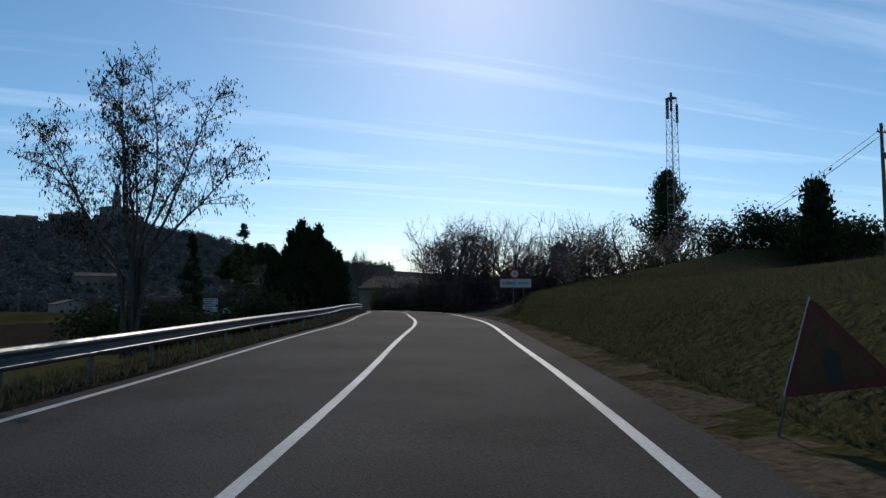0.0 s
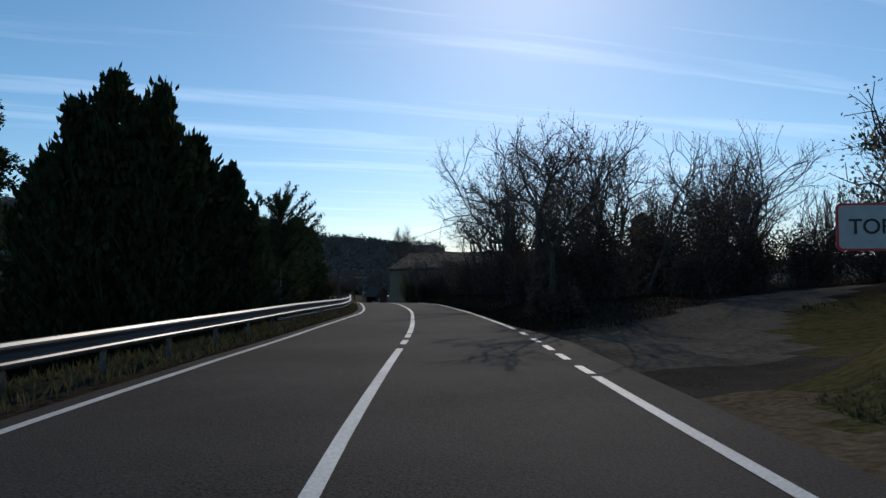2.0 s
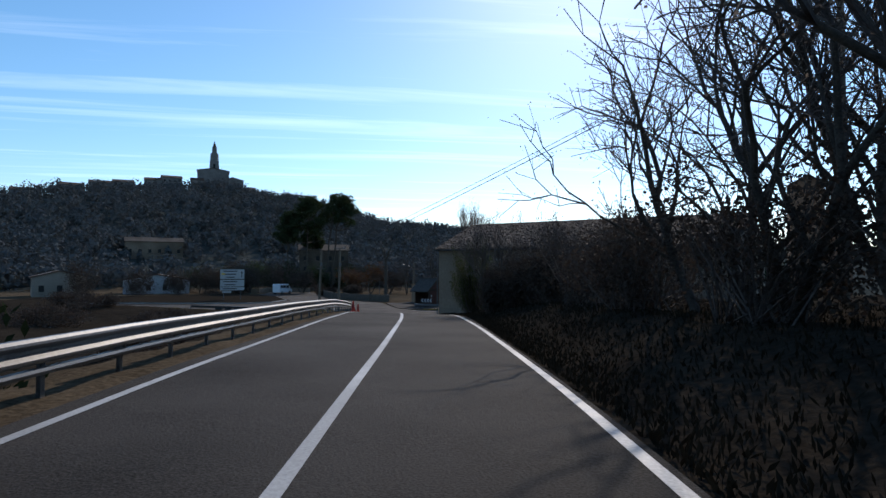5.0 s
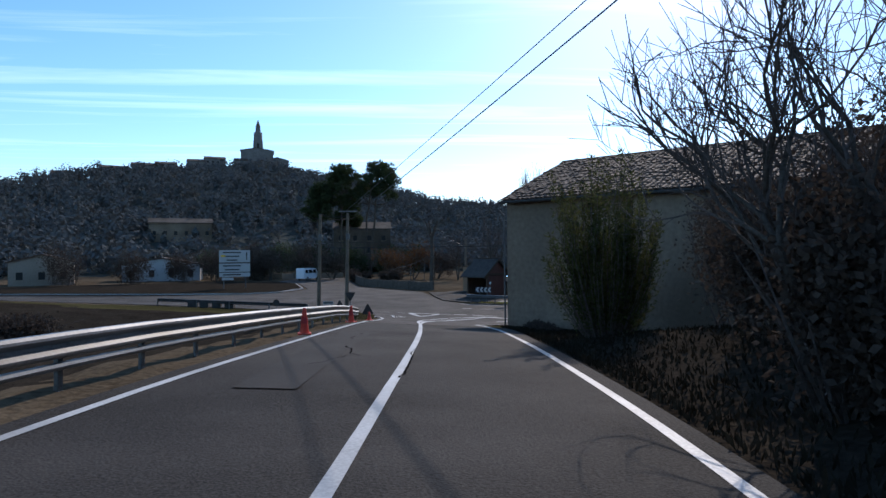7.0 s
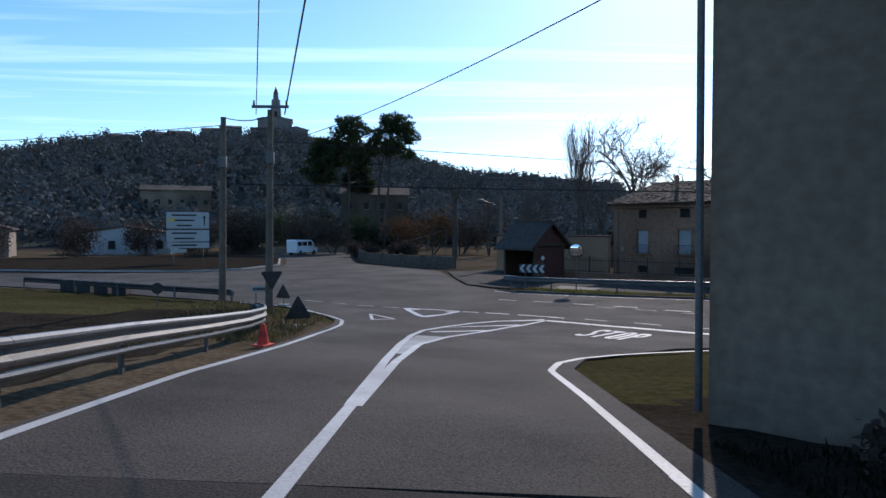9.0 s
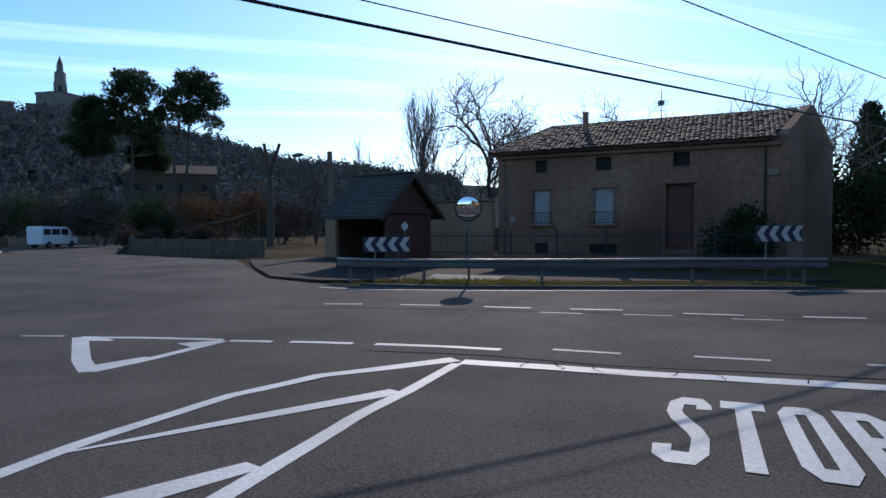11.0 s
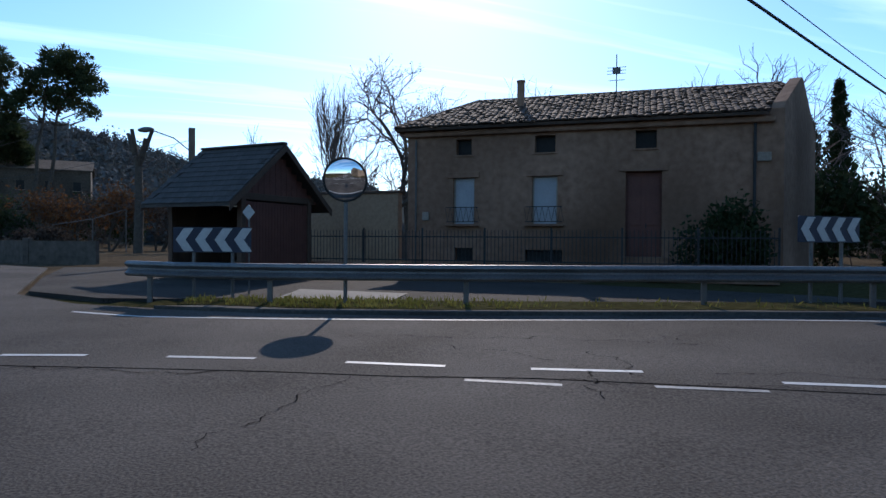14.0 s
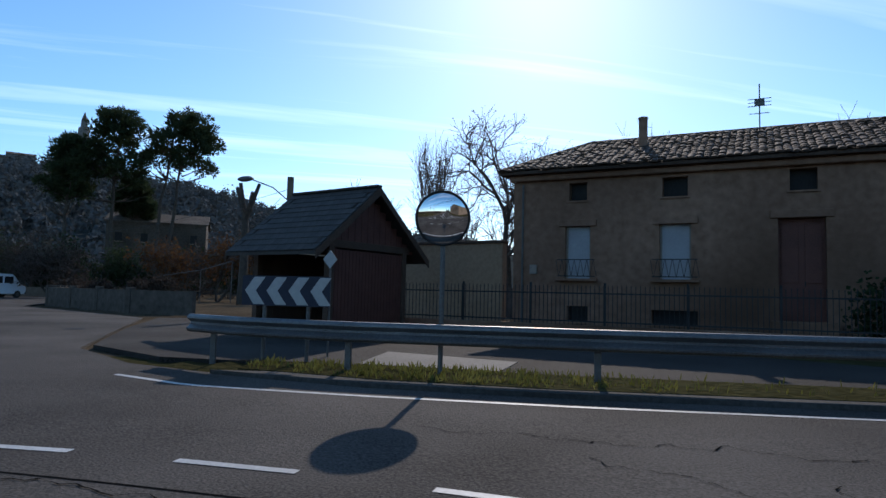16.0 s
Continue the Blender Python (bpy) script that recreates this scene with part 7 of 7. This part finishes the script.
def bus_shelter():
    """A timber shelter with a steep shingled roof; x runs along the ridge."""
    m = Matrix.Translation((7.81, 51.48, 0.2)) @ pose(0, 0, 0, 0, 0, -50)
    root = thing("bus_shelter", m, "brown timber shelter with a steep dark shingle roof", "shelter")
    half, L, eave, ridge = 2.4, 3.5, 2.15, 4.08
    for sx in (-1, 1):
        for sy in (-1, 1):
            part("post", box(bmesh.new(), (0.18, 0.18, 2.5), (sx * 1.4, sy * 1.55, 1.25), bevel=0.012), TIMBER, root)
    for sx in (-1, 1):
        part("tie_beam", box(bmesh.new(), (0.14, 3.6, 0.2), (sx * 1.4, 0, 2.5), bevel=0.01), TIMBER, root)
    for sx in (-1, 0.96):
        n = 15
        for i in range(n):
            bm = bmesh.new()
            y = -1.95 + 3.9 * (i + 0.5) / n
            top = ridge - abs(y) * (ridge - eave) / half - 0.12
            box(bm, (0.03, 3.9 / n - 0.012, top - 2.4), (sx * 1.5, y, (top + 2.4) / 2))
            part("gable_board", bm, DOOR_RED if sx > 0 else TIMBER, root)
    n = 22
    for i in range(n):
        y = -1.5 + 3.0 * (i + 0.5) / n
        part("wall_board", box(bmesh.new(), (0.03, 3.0 / n - 0.01, 2.3), (1.42, y, 1.2)), DOOR_RED, root)
    for i in range(n):
        y = -1.5 + 3.0 * (i + 0.5) / n
        part("wall_board", box(bmesh.new(), (0.03, 3.0 / n - 0.008, 2.3), (-1.42, y, 1.2)), TIMBER, root)
    for i in range(20):
        x = -1.4 + 2.8 * (i + 0.5) / 20
        part("wall_board", box(bmesh.new(), (2.8 / 20 - 0.01, 0.03, 2.3), (x, 1.6, 1.2)), TIMBER, root)
    part("bench", box(bmesh.new(), (2.6, 0.4, 0.06), (0, 1.2, 0.46), bevel=0.01), TIMBER, root)
    pitch = math.atan2(ridge - eave, half)
    for sy in (-1, 1):
        bm = bmesh.new()
        quad_solid(bm, [(-L / 2, sy * half, eave), (L / 2, sy * half, eave), (L / 2, 0, ridge), (-L / 2, 0, ridge)], 0.09, (0, 0, 1))
        roof = part("roof", bm, SLATE, root)
        rows, cols = 11, 14
        sl = math.hypot(half, ridge - eave)
        bm = bmesh.new()
        box(bm, (L / cols - 0.008, sl / rows + 0.05, 0.016), (0, 0, 0))
        one = None
        for r in range(rows):
            for c in range(cols):
                t = (r + 0.5) / rows
                x = -L / 2 + (c + 0.5 + 0.5 * (r % 2) * (0 < c < cols - 1) * 0.9) * L / cols
                mm = Matrix.Translation((x, sy * half * (1 - t), eave + (ridge - eave) * t + 0.125)) @ pose(0, 0, 0, sy * -math.degrees(pitch) + sy * 2.5)
                if one is None:
                    one = part("shingle", bm, SLATE, roof)
                    one.matrix_local = mm
                else:
                    ob = new("shingle", one.data)
                    ob.parent = roof
                    ob.matrix_local = mm
    part("ridge_board", box(bmesh.new(), (L, 0.22, 0.07), (0, 0, ridge + 0.14), bevel=0.02), SLATE, root)
    for sx in (-1, 1):
        for sy in (-1, 1):
            bm = bmesh.new()
            quad_solid(bm, [(sx * L / 2, sy * half, eave - 0.12), (sx * L / 2, sy * half, eave + 0.10), (sx * L / 2, 0, ridge + 0.10), (sx * L / 2, 0, ridge - 0.12)], 0.04, (sx, 0, 0))
            part("barge_board", bm, TIMBER, root)


bus_shelter()


def barn():
    """The barn on the minor road; x runs along its long wall from the corner by the road."""
    L, H, D, RISE = 25.0, 6.3, 11.2, 2.35
    m = Matrix.Translation((3.0, 13.2, 1.35)) @ pose(0, 0, 0, 0, 0, -46.2)
    root = thing("barn", m, "large grey rendered barn with an old clay-tiled roof", "barn")
    wins = [(4.15, 4.78, 3.05, 4.1), (4.25, 4.70, 5.48, 5.98), (6.1, 6.55, 5.38, 5.98), (14.0, 14.9, 3.0, 4.2), (18.5, 19.4, 3.0, 4.2)]
    part("wall", wall_with_openings(bmesh.new(), L, H, 0.5, wins), RENDER_GREY, root)
    for a, b, c, d in wins:
        w = part("window", box(bmesh.new(), (b - a, 0.05, d - c), ((a + b) / 2, 0.33, (c + d) / 2)), DARK, root, "dark unglazed opening")
        part("sill", box(bmesh.new(), (b - a + 0.16, 0.16, 0.07), ((a + b) / 2, 0.0, c - 0.035), bevel=0.01), CONCRETE, w)
    swap = Matrix(((0, 0, 1, 0), (1, 0, 0, 0), (0, 1, 0, 0), (0, 0, 0, 1)))
    for x0 in (0.0, L - 0.5):
        bm = bmesh.new()
        prism(bm, [(0.5, -1.0), (D, -1.0), (D, H), (D / 2, H + RISE), (0.5, H + RISE * 0.09)], 0.5, Matrix.Translation((x0, 0, 0)) @ swap)
        part("wall", bm, RENDER_GREY, root)
    part("wall", box(bmesh.new(), (L - 1.0, 0.5, H + 1), (L / 2, D - 0.25, H / 2 - 0.5)), RENDER_GREY, root)
    part("plinth", box(bmesh.new(), (L, 0.55, 1.2), (L / 2, 0.26, -0.6)), RENDER_GREY, root)
    ov, slope = 0.35, RISE / (D / 2)
    for sgn in (0, 1):
        y0, y1 = (-ov, D / 2) if not sgn else (D + ov, D / 2)
        z0, z1 = H - slope * ov, H + RISE
        bm = bmesh.new()
        quad_solid(bm, [(-0.15, y0, z0), (L + 0.15, y0, z0), (L + 0.15, y1, z1), (-0.15, y1, z1)], 0.10, (0, 0, 1))
        roof = part("roof", bm, ROOF_TILE, root)
        if not sgn:
            tiled_slope(roof, (-0.2, y0 - 0.05, z0 + 0.10), (L + 0.4, 0, 0), (0, y1 - y0 + 0.05, z1 - z0), 98, 18, seed=9, limit=196)
    for i in range(58):
        bm = bmesh.new()
        rod(bm, (-0.2 + 0.43 * i, D / 2, H + RISE + 0.12), (0.26 + 0.43 * i, D / 2, H + RISE + 0.14), 0.11, 0.09, 8)
        part("ridge_tile", bm, ROOF_TILE, root)
    rows = [(-0.12, -0.30, H - 0.15, -0.25, -0.35, H - 0.45, 0.05, 0.05), (-0.25, -0.35, H - 0.45, -0.10, -0.12, H - 0.75, 0.05, 0.05), (-0.10, -0.12, H - 0.75, -0.08, -0.10, 0.2, 0.045, 0.045)]
    v, f = tubes(np.array(rows), 10)
    mesh_part("downpipe", v.tolist(), f.tolist(), POST_STEEL, root, "bent grey downpipe at the corner", smooth=True)
    rows = [(-0.15, -0.42, H - 0.10, L, -0.42, H - 0.10, 0.07, 0.07)]
    v, f = tubes(np.array(rows), 8)
    mesh_part("gutter", v.tolist(), f.tolist(), OLD_STEEL, root)


barn()


def house(at, turn, size, mat, label, rise=1.2, wins=2, name="village_house", group="houses on the village hill", roof_mat=ROOF_TILE, category="house", eaves=False):
    """A plain gabled house with its roof and windows; its gable or its eaves face the front."""
    w, d, h = size
    swing, span, depth = (pose(0, 0, 0, 0, 0, 90), d, w) if eaves else (Matrix(), w, d)
    root = thing(name, Matrix.Translation(at) @ pose(0, 0, 0, 0, 0, turn), label, category, group)
    bm = bmesh.new()
    prism(bm, [(-span / 2, -2.5), (span / 2, -2.5), (span / 2, h), (0, h + rise), (-span / 2, h)], depth, Matrix.Translation((0, depth / 2, 0)) @ UPRIGHT)
    bm.transform(swing)
    part("wall", bm, mat, root)
    for s in (-1, 1):
        bm = bmesh.new()
        quad_solid(bm, [(s * (span / 2 + 0.4), -depth / 2 - 0.3, h - 0.15), (s * (span / 2 + 0.4), depth / 2 + 0.3, h - 0.15), (0, depth / 2 + 0.3, h + rise + 0.05), (0, -depth / 2 - 0.3, h + rise + 0.05)], 0.2, (0, 0, 1))
        bm.transform(swing)
        part("roof", bm, roof_mat, root)
    for i in range(wins):
        for fl in range(max(1, int(h // 3))):
            x = -w / 2 + w * (i + 0.5) / wins
            wd = part("window", box(bmesh.new(), (0.9, 0.12, 1.2), (x, -d / 2 - 0.02, 1.4 + 2.8 * fl)), DARK, root)
            part("sill", box(bmesh.new(), (1.1, 0.22, 0.08), (x, -d / 2 - 0.06, 0.76 + 2.8 * fl)), PLASTER, wd)
    return root


def village():
    rng = np.random.default_rng(300)
    # bearing, distance, width, depth, height, whether the eaves face the road
    spots = [(-22.8, 384, 12.5, 9, 6.6, True), (-20.6, 386, 12, 9, 7.0, True), (-18.9, 388, 11, 9, 7.6, True), (-16.5, 386, 10, 9, 8.2, True), (-15.1, 388, 11, 10, 9.0, True),
             (-10.0, 390, 13, 9, 7.4, False), (-8.6, 390, 9, 8, 5.0, True), (-26.3, 366, 10, 8, 5.0, True), (-13.0, 380, 7, 6, 6.4, True)]
    for b, r, w, d, h, eaves in spots:
        x, y = -2.7 + math.sin(radians(b)) * r, -17.2 + math.cos(radians(b)) * r
        house((x, y, float(land(x, y)) - 1.6), -b + rng.uniform(-9, 9), (w, d, h), HILL_STONE, "stone village house with a tiled roof on the hill", 1.5, 4, eaves=eaves)
    b, r = -17.8, 203
    x, y = -2.7 + math.sin(radians(b)) * r, -17.2 + math.cos(radians(b)) * r
    house((x, y, float(land(x, y))), -b, (17, 9, 4.4), RENDER_GREY, "long grey house low on the wooded hillside", 1.3, 6, "hillside_house", "", DARK_STONE, eaves=True)
    b, r = -11.6, 388
    x, y = -2.7 + math.sin(radians(b)) * r, -17.2 + math.cos(radians(b)) * r
    z = float(land(x, y))
    root = thing("church", Matrix.Translation((x, y, z - 1)) @ pose(0, 0, 0, 0, 0, 10), "stone church with a tall slender bell tower", "church")
    part("nave", prism(bmesh.new(), [(-9, -2), (9, -2), (9, 11), (0, 12.4), (-9, 11)], 14, Matrix.Translation((0, 7, 0)) @ UPRIGHT), HILL_STONE, root)
    tower = part("tower", box(bmesh.new(), (5.2, 5.2, 17), (0.5, -3, 8.5)), HILL_STONE, root, "square stone bell tower")
    part("belfry", rod(bmesh.new(), (0.5, -3, 17), (0.5, -3, 22), 2.5, 2.3, 8), HILL_STONE, root)
    part("lantern", rod(bmesh.new(), (0.5, -3, 22), (0.5, -3, 25.5), 1.5, 1.3, 8), HILL_STONE, root)
    part("spire", rod(bmesh.new(), (0.5, -3, 25.5), (0.5, -3, 29.5), 1.35, 0.1, 8), ROOF_TILE, root)
    for a in range(4):
        t = Matrix.Translation((0.5, -3, 0)) @ pose(0, 0, 0, 0, 0, 90 * a)
        bm = bmesh.new()
        box(bm, (1.3, 0.3, 3.0), (0, -2.6, 13.8))
        ob = part("bell_opening", bm, DARK, root)
        ob.matrix_local = t
    for s in (-1, 1):
        bm = bmesh.new()
        quad_solid(bm, [(s * 9.5, -7.4, 10.8), (s * 9.5, 7.4, 10.8), (0, 7.4, 12.5), (0, -7.4, 12.5)], 0.25, (0, 0, 1))
        part("roof", bm, ROOF_TILE, root)


village()
# The tall ones before the wide house soften it in place of haze.
for i, (x, y, w, h) in enumerate(((-31, 115, 4.0, 5.2), (-25.5, 118, 4.2, 6.4), (-20.5, 122, 4.0, 6.0), (-16, 117, 3.4, 6.2), (-4.5, 118, 3.6, 6.4), (-10.5, 119, 3.6, 6.0), (1.5, 121, 4.2, 5.4), (-39, 110, 4.5, 5.0))):
    shrub("garden_evergreen", on_land(x, y, -0.2), (w, w * 0.8, h), 320 + i, "dark evergreen mass in the gardens below the hill", NEEDLES if i % 2 else CYPRESS, 2600, 0.34, 26, group="evergreens round the square")
# low buildings round the square and beyond the field
house((-44.6, 103.5, 0.2), 12, (13, 7, 3.0), WHITEWASH, "low white-walled house by the square", 1.0, 4, "low_house", "houses round the square")
house((-60.0, 92.0, 0.3), 25, (9, 7, 3.6), PLASTER, "white-walled house behind the sign", 1.1, 3, "low_house", "houses round the square")
# Wall and roof darkened so the house sinks back as in haze.
house((-9.5, 134.0, 4.2), 3, (13, 9, 6.4), DARK_STONE, "wide house behind the pines and gardens, darkened to blend in", 1.5, 4, "town_house", "houses round the square", DARK_STONE, eaves=True)
for i, (b, r, w, h) in enumerate(((31.5, 190, 5, 20), (33.0, 200, 6, 15), (46.5, 150, 4, 14), (49.0, 160, 14, 9))):
    x, y = -26.5 + math.sin(radians(b)) * r, -109.9 + math.cos(radians(b)) * r
    house((x, y, float(land(x, y))), -b, (w, w, h), STONE_WALL, "distant old building above the copse", 1.5, 1, "distant_house", "old buildings beyond the copse")


def low_wall(pts, h, label, mat=PLASTER, thick=0.25):
    root = thing("garden_wall", Matrix(), label, "wall", "walls round the square")
    for (x0, y0), (x1, y1) in zip(pts, pts[1:]):
        a, b = Vector((x0, y0, 0)), Vector((x1, y1, 0))
        n = max(1, int((b - a).length / 3.0))
        ang = math.degrees(math.atan2(y1 - y0, x1 - x0))
        for i in range(n):
            p = a.lerp(b, (i + 0.5) / n)
            z = float(land(p.x, p.y))
            l = (b - a).length / n
            ob = part("panel", box(bmesh.new(), (l - 0.04, thick, h), (0, 0, h / 2 - 0.1)), mat, root)
            ob.matrix_world = Matrix.Translation((p.x, p.y, z)) @ pose(0, 0, 0, 0, 0, ang)
            q = a.lerp(b, i / n)
            ob = part("pier", box(bmesh.new(), (0.3, 0.34, h + 0.15), (0, 0, h / 2 - 0.05), bevel=0.02), mat, root)
            ob.matrix_world = Matrix.Translation((q.x, q.y, z)) @ pose(0, 0, 0, 0, 0, ang)


low_wall([(-30, 104), (-23, 102.5), (-21.5, 107.5), (-12, 107.5)], 1.1, "weathered garden wall along the square", RENDER_GREY)
low_wall([(-9.5, 97), (-8, 85), (-6.5, 75.5), (-0.3, 66), (2.8, 64)], 1.2, "dark garden wall with piers along the road", DARK_STONE)
low_wall([(7.8, 66), (14, 67.5), (22, 67)], 1.8, "dark garden wall behind the shelter", DARK_STONE)


def hand_rail():
    rows = []
    pts = [(-2.2, 88.0, 2.4), (0.6, 89.5, 3.0), (3.0, 91.0, 3.9)]
    root = thing("stair_rail", Matrix(), "grey steel handrail climbing beside garden steps", "handrail")
    for a, b in zip(pts, pts[1:]):
        rows.append((*a, *b, 0.035, 0.035))
    v, f = tubes(np.array(rows), 8)
    mesh_part("rail", v.tolist(), f.tolist(), POST_STEEL, root)
    for x, y, z in pts:
        part("post", rod(bmesh.new(), (x, y, float(land(x, y)) - 0.1), (x, y, z), 0.04), POST_STEEL, root)


hand_rail()


def direction_board():
    """The tall direction board on the island by the square."""
    base = Vector((-23.8, 70.2, float(land(-23.8, 70.2))))
    root = thing("direction_board", Matrix.Translation(base) @ pose(0, 0, 0, 0, 0, 17), "tall white direction board with an arrow, on two posts", "road sign")
    for x in (-1.4, 1.4):
        post(root, (x, 0.06, 0), 5.3, 0.06)
    for z, h in ((4.55, 1.65), (3.0, 1.15), (2.05, 0.55)):
        pl = plate("panel", rounded(4.0, h, 0.06), 0.03, SIGN_WHITE, root, (0, 0, z))
        n = max(1, int(h / 0.5))
        for i in range(n):
            zz = z + h / 2 - (i + 0.6) * h / (n + 0.2)
            wd = (2.3, 1.9, 1.4)[i % 3]
            plate("bar", [(-wd / 2, -0.08), (wd / 2, -0.08), (wd / 2, 0.08), (-wd / 2, 0.08)], 0.008, SIGN_BLACK, root, (-0.35, -0.031, zz))
    plate("arrow", [(-0.06, -0.5), (0.06, -0.5), (0.06, 0.2), (0.18, 0.2), (0, 0.55), (-0.18, 0.2), (-0.06, 0.2)], 0.008, SIGN_BLACK, root, (1.55, -0.031, 4.55))
    plate("symbol", rounded(0.6, 0.28, 0.1), 0.008, SIGN_YELLOW, root, (-1.5, -0.031, 4.6))
    plate("sub_board", rounded(1.5, 0.35, 0.04), 0.03, SIGN_WHITE, root, (-0.9, 0, 1.5))


direction_board()


def van():
    root = thing("van", Matrix.Translation((-17.6, 98.5, 0.19)) @ pose(0, 0, 0, 0, 0, 62), "white van parked by the square", "van")
    side = [(-2.4, 0.35), (2.3, 0.35), (2.45, 0.75), (2.35, 1.05), (1.75, 1.20), (1.15, 2.0), (0.9, 2.15), (-2.3, 2.2), (-2.45, 2.0)]
    bm = bmesh.new()
    prism(bm, side, 1.85, Matrix.Translation((0, 0.925, 0)) @ UPRIGHT)
    bmesh.ops.bevel(bm, geom=bm.edges[:], offset=0.05, segments=2, affect="EDGES")
    part("body", bm, VAN_WHITE, root)
    for s in (-1, 1):
        for x0, x1 in ((-2.2, -1.3), (-1.15, -0.1), (0.1, 1.0)):
            part("window", box(bmesh.new(), (x1 - x0, 0.03, 0.6), ((x0 + x1) / 2, s * 0.93, 1.62), bevel=0.01), GLASS_DARK, root)
        for x in (-1.55, 1.5):
            w = part("wheel", rod(bmesh.new(), (x, s * 0.72, 0.33), (x, s * 0.95, 0.33), 0.33, sides=20), RUBBER, root)
            part("rim", rod(bmesh.new(), (x, s * 0.94, 0.33), (x, s * 0.965, 0.33), 0.2, sides=16), POST_STEEL, w)
        part("headlight", box(bmesh.new(), (0.06, 0.3, 0.18), (2.42, s * 0.68, 0.88), bevel=0.02), SIGN_WHITE, root)
    bm = bmesh.new()
    box(bm, (0.03, 1.6, 0.95), (1.47, 0, 1.62), pose(0, 0, 0, 0, -37), bevel=0.01)
    part("windscreen", bm, GLASS_DARK, root)
    part("bumper", box(bmesh.new(), (0.12, 1.8, 0.22), (2.46, 0, 0.48), bevel=0.03), RUBBER, root)


van()


def marker_drums():
    for i, (x, y) in enumerate(((-21.5, 47.6), (-20.2, 46.9), (-18.9, 46.3), (-17.6, 45.7))):
        root = thing("planter", Matrix.Translation(on_land(x, y - 3.2, -0.02)), "dark square planter by the road edge", "planter", "planters by the side road")
        part("tub", box(bmesh.new(), (0.8, 0.8, 0.75), (0, 0, 0.375), bevel=0.05), OLD_STEEL, root)


marker_drums()


def dark_mound():
    """The planted traffic island by the square."""
    root = thing("traffic_island", Matrix.Translation((0, 0, 0)), "low dark planted island edged with kerb", "traffic island")
    out = [(-60, 66.5), (-30, 61), (-20, 60.5), (-16.5, 63), (-14.6, 70), (-17.5, 83.5), (-22.5, 91), (-30, 92), (-60, 80)]
    bm = bmesh.new()
    prism(bm, out, 0.16, Matrix.Translation((0, 0, 0.17)))
    part("kerb", bm, CONCRETE, root)
    bm = bmesh.new()
    prism(bm, [(x * 0.99 - 0.4, y * 0.998 + 0.2) for x, y in out], 0.06, Matrix.Translation((0, 0, 0.30)))
    part("bed", bm, LITTER, root)


dark_mound()


# field pole with its wires beyond the oaks
top_p = utility_pole(on_land(17.0, -81.0), 18.0 - on_land(17.0, -81.0)[2], (0, 0), "wooden utility pole standing in the field", [(9.0, 0.9)])
top_q = utility_pole(on_land(42.0, -37.0), 14.0 - on_land(42.0, -37.0)[2], (0, 0), "distant wooden utility pole behind the trees", [(6.5, 0.9)])
cable(top_p + Vector((0.3, 0, -0.2)), top_q + Vector((0.3, 0, -0.2)), 0.8, 0.02, "thin overhead wire across the field")
cable(top_p + Vector((-0.3, 0, -1.0)), top_q + Vector((-0.3, 0, -1.0)), 0.8, 0.03, "thick overhead cable across the field")
